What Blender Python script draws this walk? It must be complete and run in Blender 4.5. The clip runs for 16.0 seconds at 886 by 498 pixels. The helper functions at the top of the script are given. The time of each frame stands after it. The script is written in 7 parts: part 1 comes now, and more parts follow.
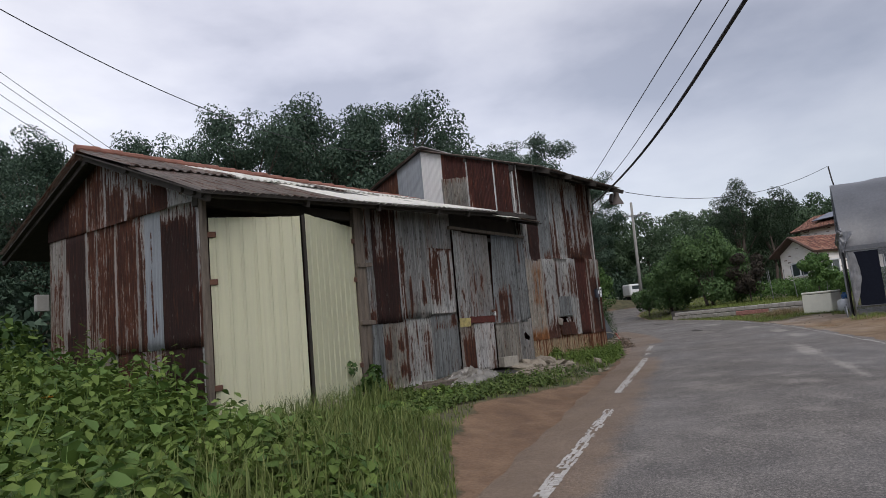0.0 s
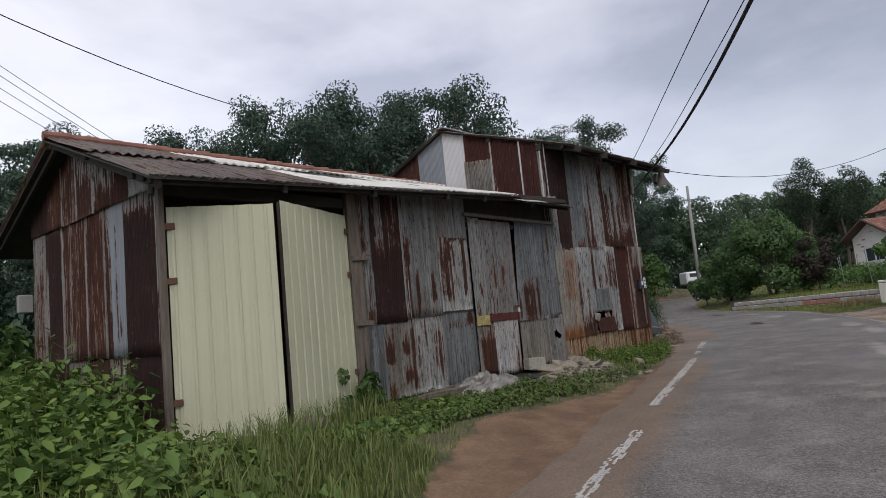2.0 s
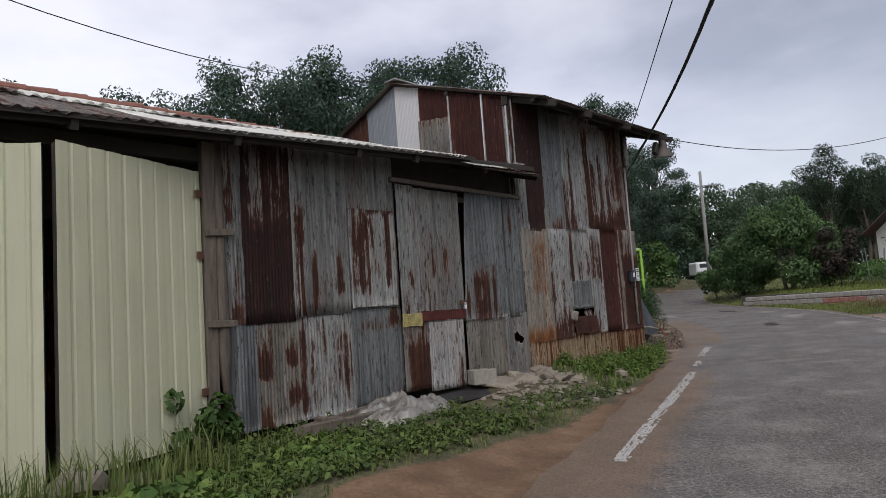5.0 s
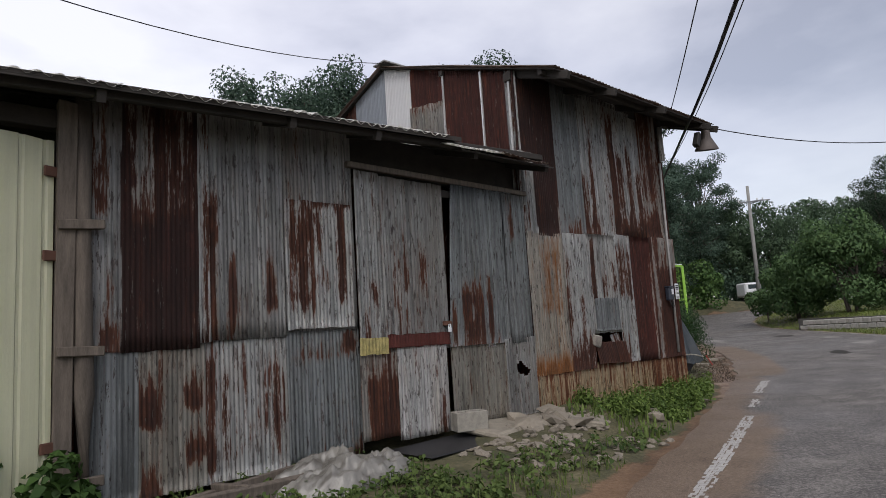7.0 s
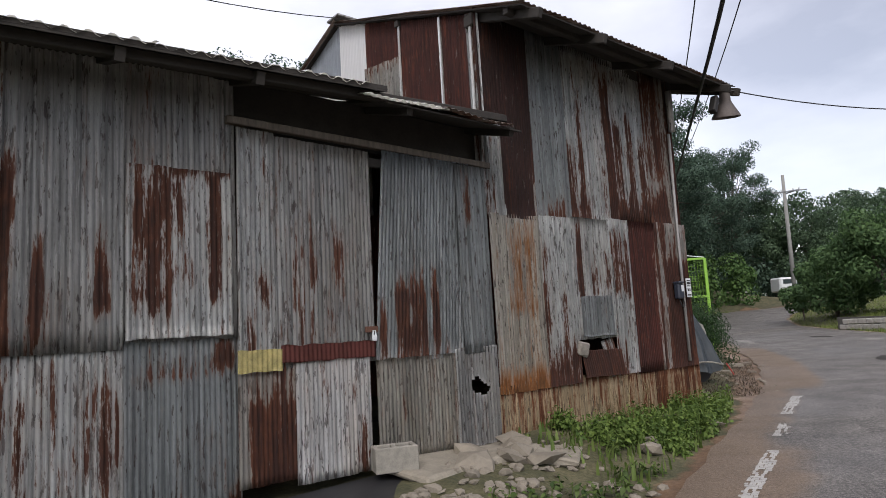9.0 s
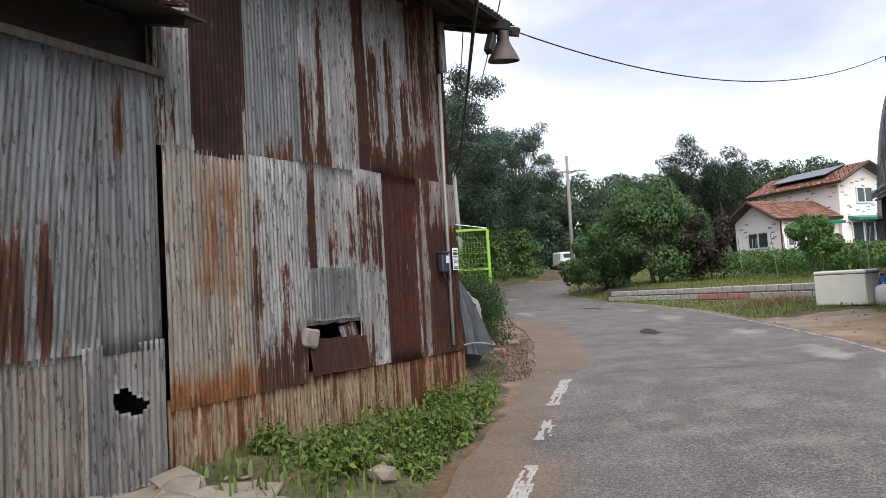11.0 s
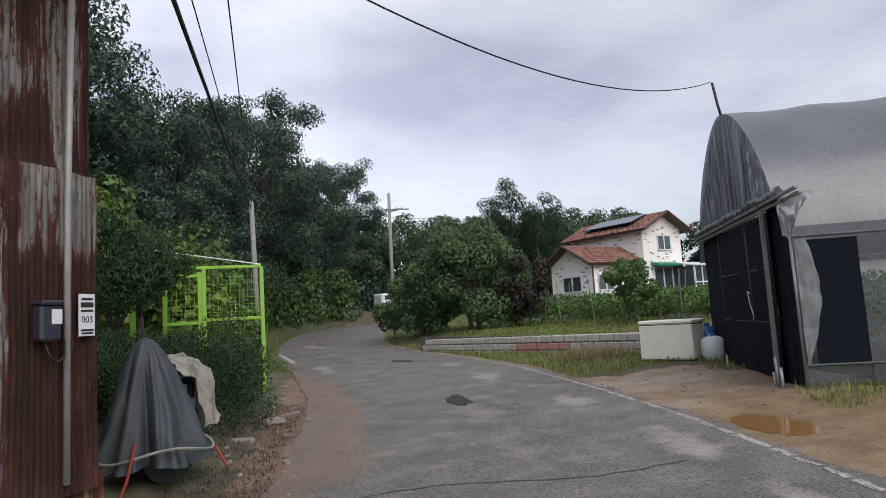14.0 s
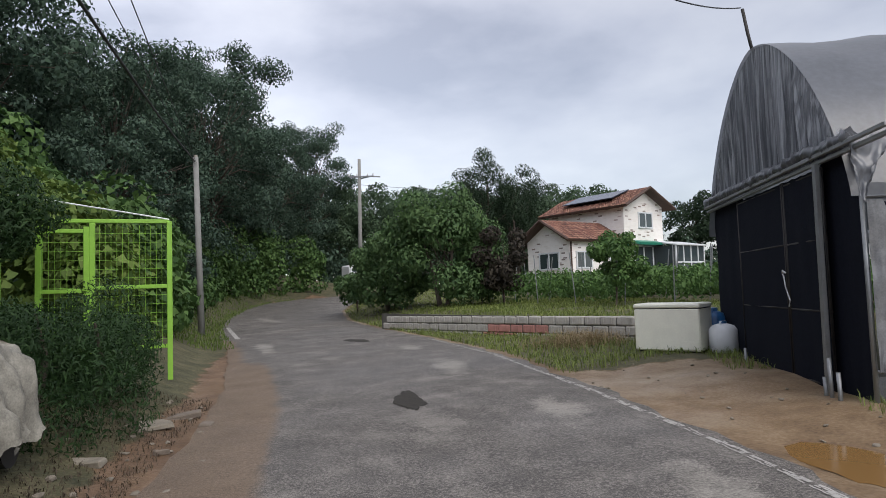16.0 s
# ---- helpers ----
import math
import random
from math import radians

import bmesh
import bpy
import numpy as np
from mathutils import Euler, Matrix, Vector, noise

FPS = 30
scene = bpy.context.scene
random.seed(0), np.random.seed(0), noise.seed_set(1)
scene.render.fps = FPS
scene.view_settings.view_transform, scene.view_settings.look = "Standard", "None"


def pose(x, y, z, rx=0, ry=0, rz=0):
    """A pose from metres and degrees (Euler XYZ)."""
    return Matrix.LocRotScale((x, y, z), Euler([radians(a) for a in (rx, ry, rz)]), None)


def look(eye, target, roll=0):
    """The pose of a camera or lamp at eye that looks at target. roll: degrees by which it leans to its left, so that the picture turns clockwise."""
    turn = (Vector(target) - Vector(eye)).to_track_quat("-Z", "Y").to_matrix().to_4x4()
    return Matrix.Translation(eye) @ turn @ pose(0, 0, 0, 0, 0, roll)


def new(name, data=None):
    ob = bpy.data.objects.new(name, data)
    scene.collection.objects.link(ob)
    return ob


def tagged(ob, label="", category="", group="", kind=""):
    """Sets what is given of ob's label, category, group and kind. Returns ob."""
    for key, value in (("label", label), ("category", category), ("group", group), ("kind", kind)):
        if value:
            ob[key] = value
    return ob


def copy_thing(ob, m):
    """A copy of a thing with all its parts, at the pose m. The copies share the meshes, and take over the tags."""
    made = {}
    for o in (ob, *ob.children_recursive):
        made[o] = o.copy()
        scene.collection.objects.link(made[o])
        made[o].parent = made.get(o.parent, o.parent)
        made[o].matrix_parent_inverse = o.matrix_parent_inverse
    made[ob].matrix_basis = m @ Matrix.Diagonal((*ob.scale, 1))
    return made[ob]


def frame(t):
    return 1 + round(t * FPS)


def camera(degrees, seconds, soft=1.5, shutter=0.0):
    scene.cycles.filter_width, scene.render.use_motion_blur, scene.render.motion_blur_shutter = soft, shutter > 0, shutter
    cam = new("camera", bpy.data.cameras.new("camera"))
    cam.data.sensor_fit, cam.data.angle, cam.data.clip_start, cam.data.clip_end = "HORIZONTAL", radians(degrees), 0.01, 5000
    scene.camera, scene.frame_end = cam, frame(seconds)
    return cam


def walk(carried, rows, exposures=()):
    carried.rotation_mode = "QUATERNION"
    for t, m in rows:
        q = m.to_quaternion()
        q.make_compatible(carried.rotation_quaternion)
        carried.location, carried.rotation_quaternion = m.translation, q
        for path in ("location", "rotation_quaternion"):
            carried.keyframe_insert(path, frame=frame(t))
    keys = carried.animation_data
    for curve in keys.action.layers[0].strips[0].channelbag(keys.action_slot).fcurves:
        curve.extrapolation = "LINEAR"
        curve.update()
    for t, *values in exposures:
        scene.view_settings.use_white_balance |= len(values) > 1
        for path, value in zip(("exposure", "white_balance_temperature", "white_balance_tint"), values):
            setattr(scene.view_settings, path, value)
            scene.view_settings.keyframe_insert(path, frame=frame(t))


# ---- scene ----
cam = camera(69.1, 16.0, soft=0.85)
PATH = [
    (0, (0.157, 0.27, 1.327), (0.137, 2.255, 1.571), -5.2),
    (0.5, (0.319, 0.572, 1.338), (0.299, 2.56, 1.552), -5.0),
    (1, (0.473, 0.884, 1.363), (0.356, 2.871, 1.555), -5.6),
    (1.5, (0.613, 1.228, 1.378), (0.439, 3.207, 1.609), -4.7),
    (2, (0.797, 1.584, 1.414), (0.608, 3.562, 1.643), -5.6),
    (2.5, (0.884, 1.966, 1.405), (0.66, 3.943, 1.608), -4.1),
    (3, (1.071, 2.378, 1.398), (0.866, 4.355, 1.623), -4.4),
    (3.5, (1.258, 2.785, 1.427), (1.119, 4.769, 1.642), -3.7),
    (5.8, (1.903, 5.104, 1.536), (1.596, 7.072, 1.713), -4.3),
    (6, (1.937, 5.292, 1.517), (1.614, 7.257, 1.701), -4.2),
    (6.5, (1.936, 5.76, 1.513), (1.633, 7.726, 1.718), -2.4),
    (7, (2.118, 6.282, 1.491), (1.775, 8.236, 1.747), -3.7),
    (7.5, (2.209, 6.668, 1.541), (1.794, 8.611, 1.77), -3.2),
    (8, (2.314, 7.1, 1.594), (1.891, 9.042, 1.821), -3.9),
    (8.2, (2.407, 7.299, 1.559), (1.962, 9.233, 1.805), -3.4),
    (10.3, (3.013, 9.166, 1.568), (2.794, 11.145, 1.749), -2.2),
    (10.5, (3.083, 9.368, 1.564), (3.056, 11.362, 1.715), -3.5),
    (11, (3.289, 9.91, 1.593), (3.442, 11.901, 1.711), -3.5),
    (11.5, (3.471, 10.378, 1.632), (3.869, 12.335, 1.747), -1.8),
    (12, (3.721, 10.882, 1.647), (4.296, 12.794, 1.776), -3.3),
    (12.5, (3.952, 11.393, 1.661), (4.585, 13.284, 1.808), -1.4),
    (13, (4.208, 11.833, 1.685), (4.923, 13.692, 1.864), -2.9),
    (13.5, (4.441, 12.319, 1.718), (5.15, 14.18, 1.899), -3.2),
    (14, (4.701, 12.786, 1.755), (5.372, 14.659, 1.965), -3.6),
    (14.5, (4.991, 13.296, 1.725), (5.7, 15.156, 1.926), -3.3),
    (15, (5.185, 13.815, 1.736), (5.921, 15.669, 1.881), -2.3),
    (15.5, (5.462, 14.298, 1.75), (6.237, 16.137, 1.882), -2.6),
    (16, (5.726, 14.851, 1.758), (6.467, 16.705, 1.886), -2.0),
]
walk(cam, [(t, look(eye, target, roll)) for t, eye, target, roll in PATH],
     exposures=[(0.0, 0.08, 6500, 12), (3.5, 0.10, 6500, 12), (8.2, 0.24, 6500, 12), (10.4, 1.03, 6600, 12), (11.0, 0.91, 6600, 12), (11.6, 0.78, 6500, 12), (12.5, 0.50, 6500, 11.5), (13.5, 0.40, 6500, 11), (16.0, 0.40, 6500, 10)])

# ---------- world, sun ----------
def wire(nt, a, b):
    nt.links.new(a, b)


def node(nt, kind, **kw):
    n = nt.nodes.new("ShaderNode" + kind)
    for k, v in kw.items():
        if k == "op":
            n.operation = v
        elif k == "blend":
            n.data_type, n.blend_type = "RGBA", v
        elif k in n.inputs:
            n.inputs[k].default_value = v
    return n


world = bpy.data.worlds.new("overcast_sky")
scene.world = world
world.use_nodes = True
wn = world.node_tree
wn.nodes.clear()
sky = node(wn, "TexSky")
sky.sky_type, sky.sun_disc = "NISHITA", False
sky.sun_elevation, sky.sun_rotation = radians(47), radians(169)
tc = node(wn, "TexCoord")
mp = node(wn, "Mapping", Scale=(1.0, 1.0, 2.3), Location=(3.1, 0.4, 0.3))
n1 = node(wn, "TexNoise", Scale=2.3, Detail=8.0, Roughness=0.5, Distortion=0.1)
rp = node(wn, "ValToRGB")
rp.color_ramp.elements[0].position, rp.color_ramp.elements[0].color = 0.34, (0.40, 0.395, 0.435, 1)
rp.color_ramp.elements[1].position, rp.color_ramp.elements[1].color = 0.64, (0.765, 0.75, 0.765, 1)
e = rp.color_ramp.elements.new(0.46)
e.color = (0.565, 0.555, 0.595, 1)
bg1, bg2, mx, out = node(wn, "Background", Strength=0.05), node(wn, "Background", Strength=0.74), node(wn, "AddShader"), node(wn, "OutputWorld")
wire(wn, tc.outputs["Generated"], mp.inputs["Vector"])
wire(wn, mp.outputs[0], n1.inputs["Vector"])
wire(wn, n1.outputs[0], rp.inputs[0])
wire(wn, rp.outputs[0], bg2.inputs[0])
# the overcast is brighter towards the west, where the sun stands behind it
sx_, west = node(wn, "SeparateXYZ"), node(wn, "MapRange")
west.interpolation_type = "SMOOTHSTEP"
for i, v in enumerate((-0.35, 0.75, 1.02, 0.585)):
    west.inputs[1 + i].default_value = v
wire(wn, tc.outputs["Generated"], sx_.inputs[0])
wire(wn, sx_.outputs[0], west.inputs[0])
wire(wn, west.outputs[0], bg2.inputs["Strength"])
wire(wn, sky.outputs[0], bg1.inputs[0])
wire(wn, bg1.outputs[0], mx.inputs[0])
wire(wn, bg2.outputs[0], mx.inputs[1])
wire(wn, mx.outputs[0], out.inputs[0])

sun = new("sun", bpy.data.lights.new("sun", "SUN"))
sun.data.energy, sun.data.angle, sun.data.color = 1.75, radians(50), (1.0, 0.95, 0.89)
sun.matrix_world = look((6, -30, 33), (0, 0, 0))


# ---------- materials ----------
def matter(name, rough=0.8, metal=0.0, spec=0.5):
    m = bpy.data.materials.new(name)
    m.use_nodes = True
    b = m.node_tree.nodes["Principled BSDF"]
    b.inputs["Roughness"].default_value, b.inputs["Metallic"].default_value = rough, metal
    b.inputs["Specular IOR Level"].default_value = spec
    return m, m.node_tree, b


def coords(nt, scale=(1, 1, 1), source="Object", spread=True):
    """Local coordinates, shifted by a random amount from object to object."""
    t, mapn = node(nt, "TexCoord"), node(nt, "Mapping", Scale=scale)
    if spread:
        info, mul, add = node(nt, "ObjectInfo"), node(nt, "Math", op="MULTIPLY"), node(nt, "VectorMath", op="ADD")
        mul.inputs[1].default_value = 37.0
        wire(nt, info.outputs["Random"], mul.inputs[0])
        wire(nt, t.outputs[source], add.inputs[0])
        wire(nt, mul.outputs[0], add.inputs[1])
        wire(nt, add.outputs[0], mapn.inputs["Vector"])
    else:
        wire(nt, t.outputs[source], mapn.inputs["Vector"])
    return mapn.outputs[0]


def grain(nt, vec, scale, detail=4.0, rough=0.55):
    n = node(nt, "TexNoise", Scale=scale, Detail=detail, Roughness=rough)
    wire(nt, vec, n.inputs["Vector"])
    return n.outputs[0]


def ramp(nt, fac, stops):
    r = node(nt, "ValToRGB")
    els = r.color_ramp.elements
    while len(els) < len(stops):
        els.new(0.5)
    for el, (p, c) in zip(els, stops):
        el.position = p
        el.color = (*c, 1) if len(c) == 3 else c
    wire(nt, fac, r.inputs[0])
    return r.outputs[0]


def span(nt, fac, a, b, lo=0.0, hi=1.0):
    r = node(nt, "MapRange")
    for i, v in enumerate((a, b, lo, hi)):
        r.inputs[1 + i].default_value = v
    wire(nt, fac, r.inputs[0])
    return r.outputs[0]


def calc(nt, op, a, b):
    n = node(nt, "Math", op=op)
    for i, v in enumerate((a, b)):
        if isinstance(v, (int, float)):
            n.inputs[i].default_value = v
        else:
            wire(nt, v, n.inputs[i])
    return n.outputs[0]


def blend(nt, fac, a, b, how="MIX"):
    n = node(nt, "Mix", blend=how)
    for i, v in ((0, fac), (6, a), (7, b)):
        if isinstance(v, (int, float)):
            n.inputs[i].default_value = v
        elif isinstance(v, tuple):
            n.inputs[i].default_value = (*v, 1)
        else:
            wire(nt, v, n.inputs[i])
    return n.outputs[2]


def relief(nt, bsdf, h, strength=0.4, dist=0.01):
    b = node(nt, "Bump", Strength=strength, Distance=dist)
    wire(nt, h, b.inputs["Height"])
    wire(nt, b.outputs[0], bsdf.inputs["Normal"])


def plain(name, col, rough=0.7, metal=0.0, var=0.25, scale=6.0, bump=0.15, stretch=(1, 1, 1)):
    """A surface of one colour with two scales of mottling and a fine relief."""
    m, nt, b = matter(name, rough, metal)
    v = coords(nt, stretch)
    a, c = grain(nt, v, scale, 5), grain(nt, v, scale * 9, 3)
    f = calc(nt, "ADD", calc(nt, "MULTIPLY", a, 0.65), calc(nt, "MULTIPLY", c, 0.35))
    lo, hi = tuple(x * (1 - var) for x in col), tuple(min(1, x * (1 + var)) for x in col)
    wire(nt, ramp(nt, f, [(0.3, lo), (0.7, hi)]), b.inputs["Base Color"])
    relief(nt, b, f, bump, 0.01)
    return m


def steel(name, grey=(0.42, 0.43, 0.43), bias=0.0, rust_hi=(0.098, 0.034, 0.021), metal=0.1, dirt=0.5, fleck=0.8, soft=0.05, fingers=0.22, tan=0.35):
    """Weathered galvanised or painted corrugated sheet. The sheet's own "rust" values say how far each part of it has rusted; the rust runs out in fingers along the waves."""
    m, nt, b = matter(name, 0.6, metal)
    sep = node(nt, "SeparateXYZ")
    wire(nt, coords(nt, (1, 1, 1)), sep.inputs[0])
    col = node(nt, "TexWhiteNoise")
    col.noise_dimensions = "1D"
    wire(nt, calc(nt, "FLOOR", calc(nt, "MULTIPLY", sep.outputs[0], 26.3), 0.0), col.inputs["W"])
    rusted = node(nt, "Attribute")
    rusted.attribute_name = "rust"
    streak = grain(nt, coords(nt, (24, 24, 1.5)), 1.0, 8, 0.62)
    blot = grain(nt, coords(nt, (4.0, 4.0, 2.2)), 1.0, 5, 0.6)
    fine = grain(nt, coords(nt, (85, 85, 22)), 1.0, 4, 0.65)
    k = calc(nt, "ADD", calc(nt, "ADD", rusted.outputs["Fac"], bias), calc(nt, "MULTIPLY", calc(nt, "SUBTRACT", streak, 0.5), 1.35))
    k = calc(nt, "ADD", k, calc(nt, "MULTIPLY", calc(nt, "SUBTRACT", col.outputs["Value"], 0.5), fingers))
    k = calc(nt, "ADD", k, calc(nt, "MULTIPLY", calc(nt, "SUBTRACT", blot, 0.5), 0.5))
    k = calc(nt, "ADD", k, calc(nt, "MULTIPLY", calc(nt, "SUBTRACT", fine, 0.5), 0.35))
    k = calc(nt, "ADD", k, calc(nt, "MULTIPLY", calc(nt, "SUBTRACT", grain(nt, coords(nt, (52, 52, 7)), 1.0, 5, 0.6), 0.5), 0.75))
    mask = span(nt, k, 0.5 - soft, 0.5 + soft)
    tone = calc(nt, "ADD", calc(nt, "MULTIPLY", grain(nt, coords(nt, (30, 30, 0.9)), 1.0, 7, 0.7), 0.45), calc(nt, "ADD", calc(nt, "MULTIPLY", blot, 0.35), calc(nt, "MULTIPLY", fine, 0.2)))
    rust = ramp(nt, tone, [(0.38, tuple(0.2 * c + 0.006 for c in rust_hi)), (0.48, tuple(0.36 * c + 0.008 for c in rust_hi)), (0.57, tuple(0.62 * c + 0.006 for c in rust_hi)), (0.68, tuple(1.6 * c for c in rust_hi))])
    # fresher orange-brown near the edge of a rusted patch, old dark rust inside it
    rust = blend(nt, span(nt, calc(nt, "ADD", k, calc(nt, "MULTIPLY", calc(nt, "SUBTRACT", blot, 0.5), 0.9)), 0.5, 0.86, 0.8, 0.0), rust, tuple(0.9 * c + d for c, d in zip(rust_hi, (0.05, 0.02, 0.008))))
    dark, mid = tuple(c * dirt for c in grey), tuple(c * (1 + dirt) / 2 for c in grey)
    shade = calc(nt, "ADD", calc(nt, "MULTIPLY", grain(nt, coords(nt, (26, 26, 0.8)), 1.0, 6), 0.45), calc(nt, "ADD", calc(nt, "MULTIPLY", fine, 0.25), calc(nt, "MULTIPLY", grain(nt, coords(nt, (2.4, 2.4, 1.6)), 1.0, 5), 0.30)))
    clean = ramp(nt, shade, [(0.38, dark), (0.48, mid), (0.60, grey)])
    # brown washes, waves that have weathered unequally, thin dark runs
    if tan:
        clean = blend(nt, span(nt, grain(nt, coords(nt, (3.2, 3.2, 0.9)), 1.0, 5), 0.48, 0.70, 0.0, tan), clean, tuple(0.7 * g * c for g, c in zip(grey, (1.0, 0.80, 0.60))))
    wave = node(nt, "CombineColor")
    worn = span(nt, calc(nt, "ADD", calc(nt, "MULTIPLY", col.outputs["Value"], 0.5), calc(nt, "MULTIPLY", streak, 0.6)), 0.2, 0.75, 0.72 if dirt < 0.7 else 0.97, 1.28 if dirt < 0.7 else 1.02)
    for i in range(3):
        wire(nt, worn, wave.inputs[i])
    clean = blend(nt, 1.0, clean, wave.outputs[0], "MULTIPLY")
    if dirt < 0.7:
        clean = blend(nt, span(nt, grain(nt, coords(nt, (34, 34, 0.8)), 1.0, 6, 0.62), 0.50, 0.66, 0.0, 0.72), clean, tuple(0.26 * g for g in grey))
        tiny = grain(nt, coords(nt, (58, 58, 20)), 1.0, 3, 0.6)
        clean = blend(nt, span(nt, calc(nt, "ADD", tiny, calc(nt, "MULTIPLY", k, 0.16)), 0.72, 0.76, 0.0, 0.8), clean, (0.06, 0.03, 0.022))
        # short dark flecks along the waves
        dash = grain(nt, coords(nt, (33, 33, 6)), 1.0, 4, 0.7)
        clean = blend(nt, span(nt, calc(nt, "ADD", dash, calc(nt, "MULTIPLY", k, 0.12)), 0.59, 0.635, 0.0, fleck), clean, (0.035, 0.021, 0.018))
        pale = grain(nt, coords(nt, (40, 40, 4)), 1.0, 5, 0.7)
        clean = blend(nt, span(nt, pale, 0.58, 0.66, 0.0, 0.5), clean, tuple(min(0.8, 1.45 * g) for g in grey))
        # ochre bleeding out of the rust
        clean = blend(nt, span(nt, k, 0.22, 0.48, 0.0, 0.55), clean, tuple(0.5 * g + 0.5 * r for g, r in zip(grey, (0.20, 0.10, 0.05))))
    # flecks of coating left on the rust
    rust = blend(nt, span(nt, grain(nt, coords(nt, (40, 40, 5)), 1.0, 4, 0.7), 0.64, 0.69, 0.0, 0.55), rust, tuple(0.5 * g for g in grey))
    wire(nt, blend(nt, mask, clean, rust), b.inputs["Base Color"])
    wire(nt, span(nt, mask, 0, 1, metal, 0.0), b.inputs["Metallic"])
    wire(nt, span(nt, mask, 0, 1, 0.46, 0.88), b.inputs["Roughness"])
    relief(nt, b, calc(nt, "ADD", fine, calc(nt, "MULTIPLY", mask, 0.5)), 0.25, 0.004)
    return m


STEEL = {
    "galv": steel("galvanised_sheet", (0.36, 0.362, 0.36)),
    "zinc": steel("cool_grey_zinc_sheet", (0.265, 0.285, 0.295), dirt=0.5, tan=0.15),
    "streak": steel("streaked_pale_sheet", (0.54, 0.555, 0.555), dirt=0.42, tan=0.25),
    "tan": steel("tan_stained_sheet", (0.36, 0.345, 0.31), tan=0.7),
    "rusty": steel("rusted_sheet", (0.42, 0.40, 0.375), 0.0, (0.115, 0.038, 0.023)),
    "brown": steel("dark_brown_rusted_sheet", (0.46, 0.45, 0.43), 0.0, (0.070, 0.024, 0.019)),
    "maroon": steel("maroon_rusted_sheet", (0.60, 0.56, 0.52), 0.0, (0.15, 0.04, 0.028), fingers=0.12),
    "blue": steel("bluish_zinc_sheet", (0.42, 0.46, 0.51), dirt=0.7, tan=0.05),
    "orange": steel("orange_stained_sheet", (0.47, 0.44, 0.39), 0.0, (0.36, 0.14, 0.035), soft=0.22),
    "white": steel("white_painted_sheet", (0.92, 0.92, 0.92), -0.40, dirt=0.95, metal=0.0, tan=0.0),
    "flaky": steel("flaking_white_sheet", (0.74, 0.74, 0.74), 0.0, (0.12, 0.045, 0.028), dirt=0.45, metal=0.0),
    "roofwhite": steel("white_roof_sheet", (0.93, 0.92, 0.87), -0.42, dirt=0.95, metal=0.0, tan=0.0),
    "roofbrown": steel("brown_roof_sheet", (0.25, 0.215, 0.19), 0.36, (0.13, 0.066, 0.048), metal=0.0),
    "base": steel("rust_stained_base", (0.60, 0.47, 0.31), 0.0, (0.20, 0.066, 0.026), metal=0.0, soft=0.1, fingers=0.36),
    "cream": steel("cream_coated_panel", (0.80, 0.80, 0.60), -0.42, dirt=0.92, metal=0.0, tan=0.0),
}
# how far a sheet of each kind has rusted where nothing else is said
RUSTED = {"galv": 0.14, "zinc": 0.06, "streak": 0.22, "tan": 0.2, "rusty": 0.82, "brown": 0.98, "maroon": 0.95, "blue": 0.05, "orange": 0.15, "flaky": 0.26, "base": 0.34}
RAW_WOOD = plain("weathered_grey_wood", (0.105, 0.086, 0.070), 0.9, 0, 0.45, 5, 0.5, (6, 6, 0.7))
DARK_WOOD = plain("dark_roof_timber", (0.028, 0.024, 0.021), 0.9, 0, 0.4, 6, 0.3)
IRON = plain("black_iron", (0.03, 0.028, 0.027), 0.6, 0.4)
RUSTY_IRON = plain("rusty_iron", (0.09, 0.04, 0.025), 0.85)
CONCRETE = plain("pale_concrete", (0.28, 0.26, 0.225), 0.9, 0, 0.2, 4, 0.4)
RED_BLOCK = plain("red_concrete_block", (0.42, 0.20, 0.17), 0.9, 0, 0.2, 5, 0.4)
ROCK = plain("rubble_stone", (0.20, 0.175, 0.14), 0.9, 0, 0.3, 7, 0.5)
BARK = plain("grey_brown_bark", (0.075, 0.06, 0.048), 0.95, 0, 0.4, 9, 0.7, (1, 1, 0.3))
LIME = plain("lime_green_paint", (0.22, 0.44, 0.05), 0.45, 0, 0.12, 5, 0.05)
BLACK_CLOTH = plain("black_shade_cloth", (0.007, 0.009, 0.016), 0.95, 0, 0.3, 30, 0.3)
BLACK_CLOTH.node_tree.nodes["Principled BSDF"].inputs["Specular IOR Level"].default_value = 0.12
TARP = plain("dark_grey_tarpaulin", (0.036, 0.045, 0.053), 0.55, 0, 0.25, 8, 0.2)
BEIGE_TARP = plain("dirty_beige_tarpaulin", (0.22, 0.21, 0.18), 0.85, 0, 0.6, 7, 0.6)
BLUE_STEEL = plain("faded_blue_steel", (0.10, 0.145, 0.19), 0.5, 0, 0.2)
WHITE_PAINT = plain("white_road_paint", (0.38, 0.37, 0.35), 0.8, 0, 0.25, 12, 0.3)
FREEZER = plain("yellowed_white_enamel", (0.82, 0.81, 0.70), 0.35, 0, 0.07, 4, 0.03)
CABLE = plain("black_cable", (0.015, 0.015, 0.017), 0.6)
PLASTIC_WHITE = plain("white_plastic", (0.62, 0.64, 0.66), 0.4, 0, 0.08)
PLASTIC_BLUE = plain("blue_plastic", (0.02, 0.10, 0.26), 0.35, 0, 0.1)
STUCCO = plain("white_brick_paint", (0.72, 0.69, 0.66), 0.85, 0, 0.12, 3, 0.3)
ROOF_TILE = plain("weathered_ridge_tile", (0.20, 0.085, 0.06), 0.75, 0, 0.35, 5, 0.2)
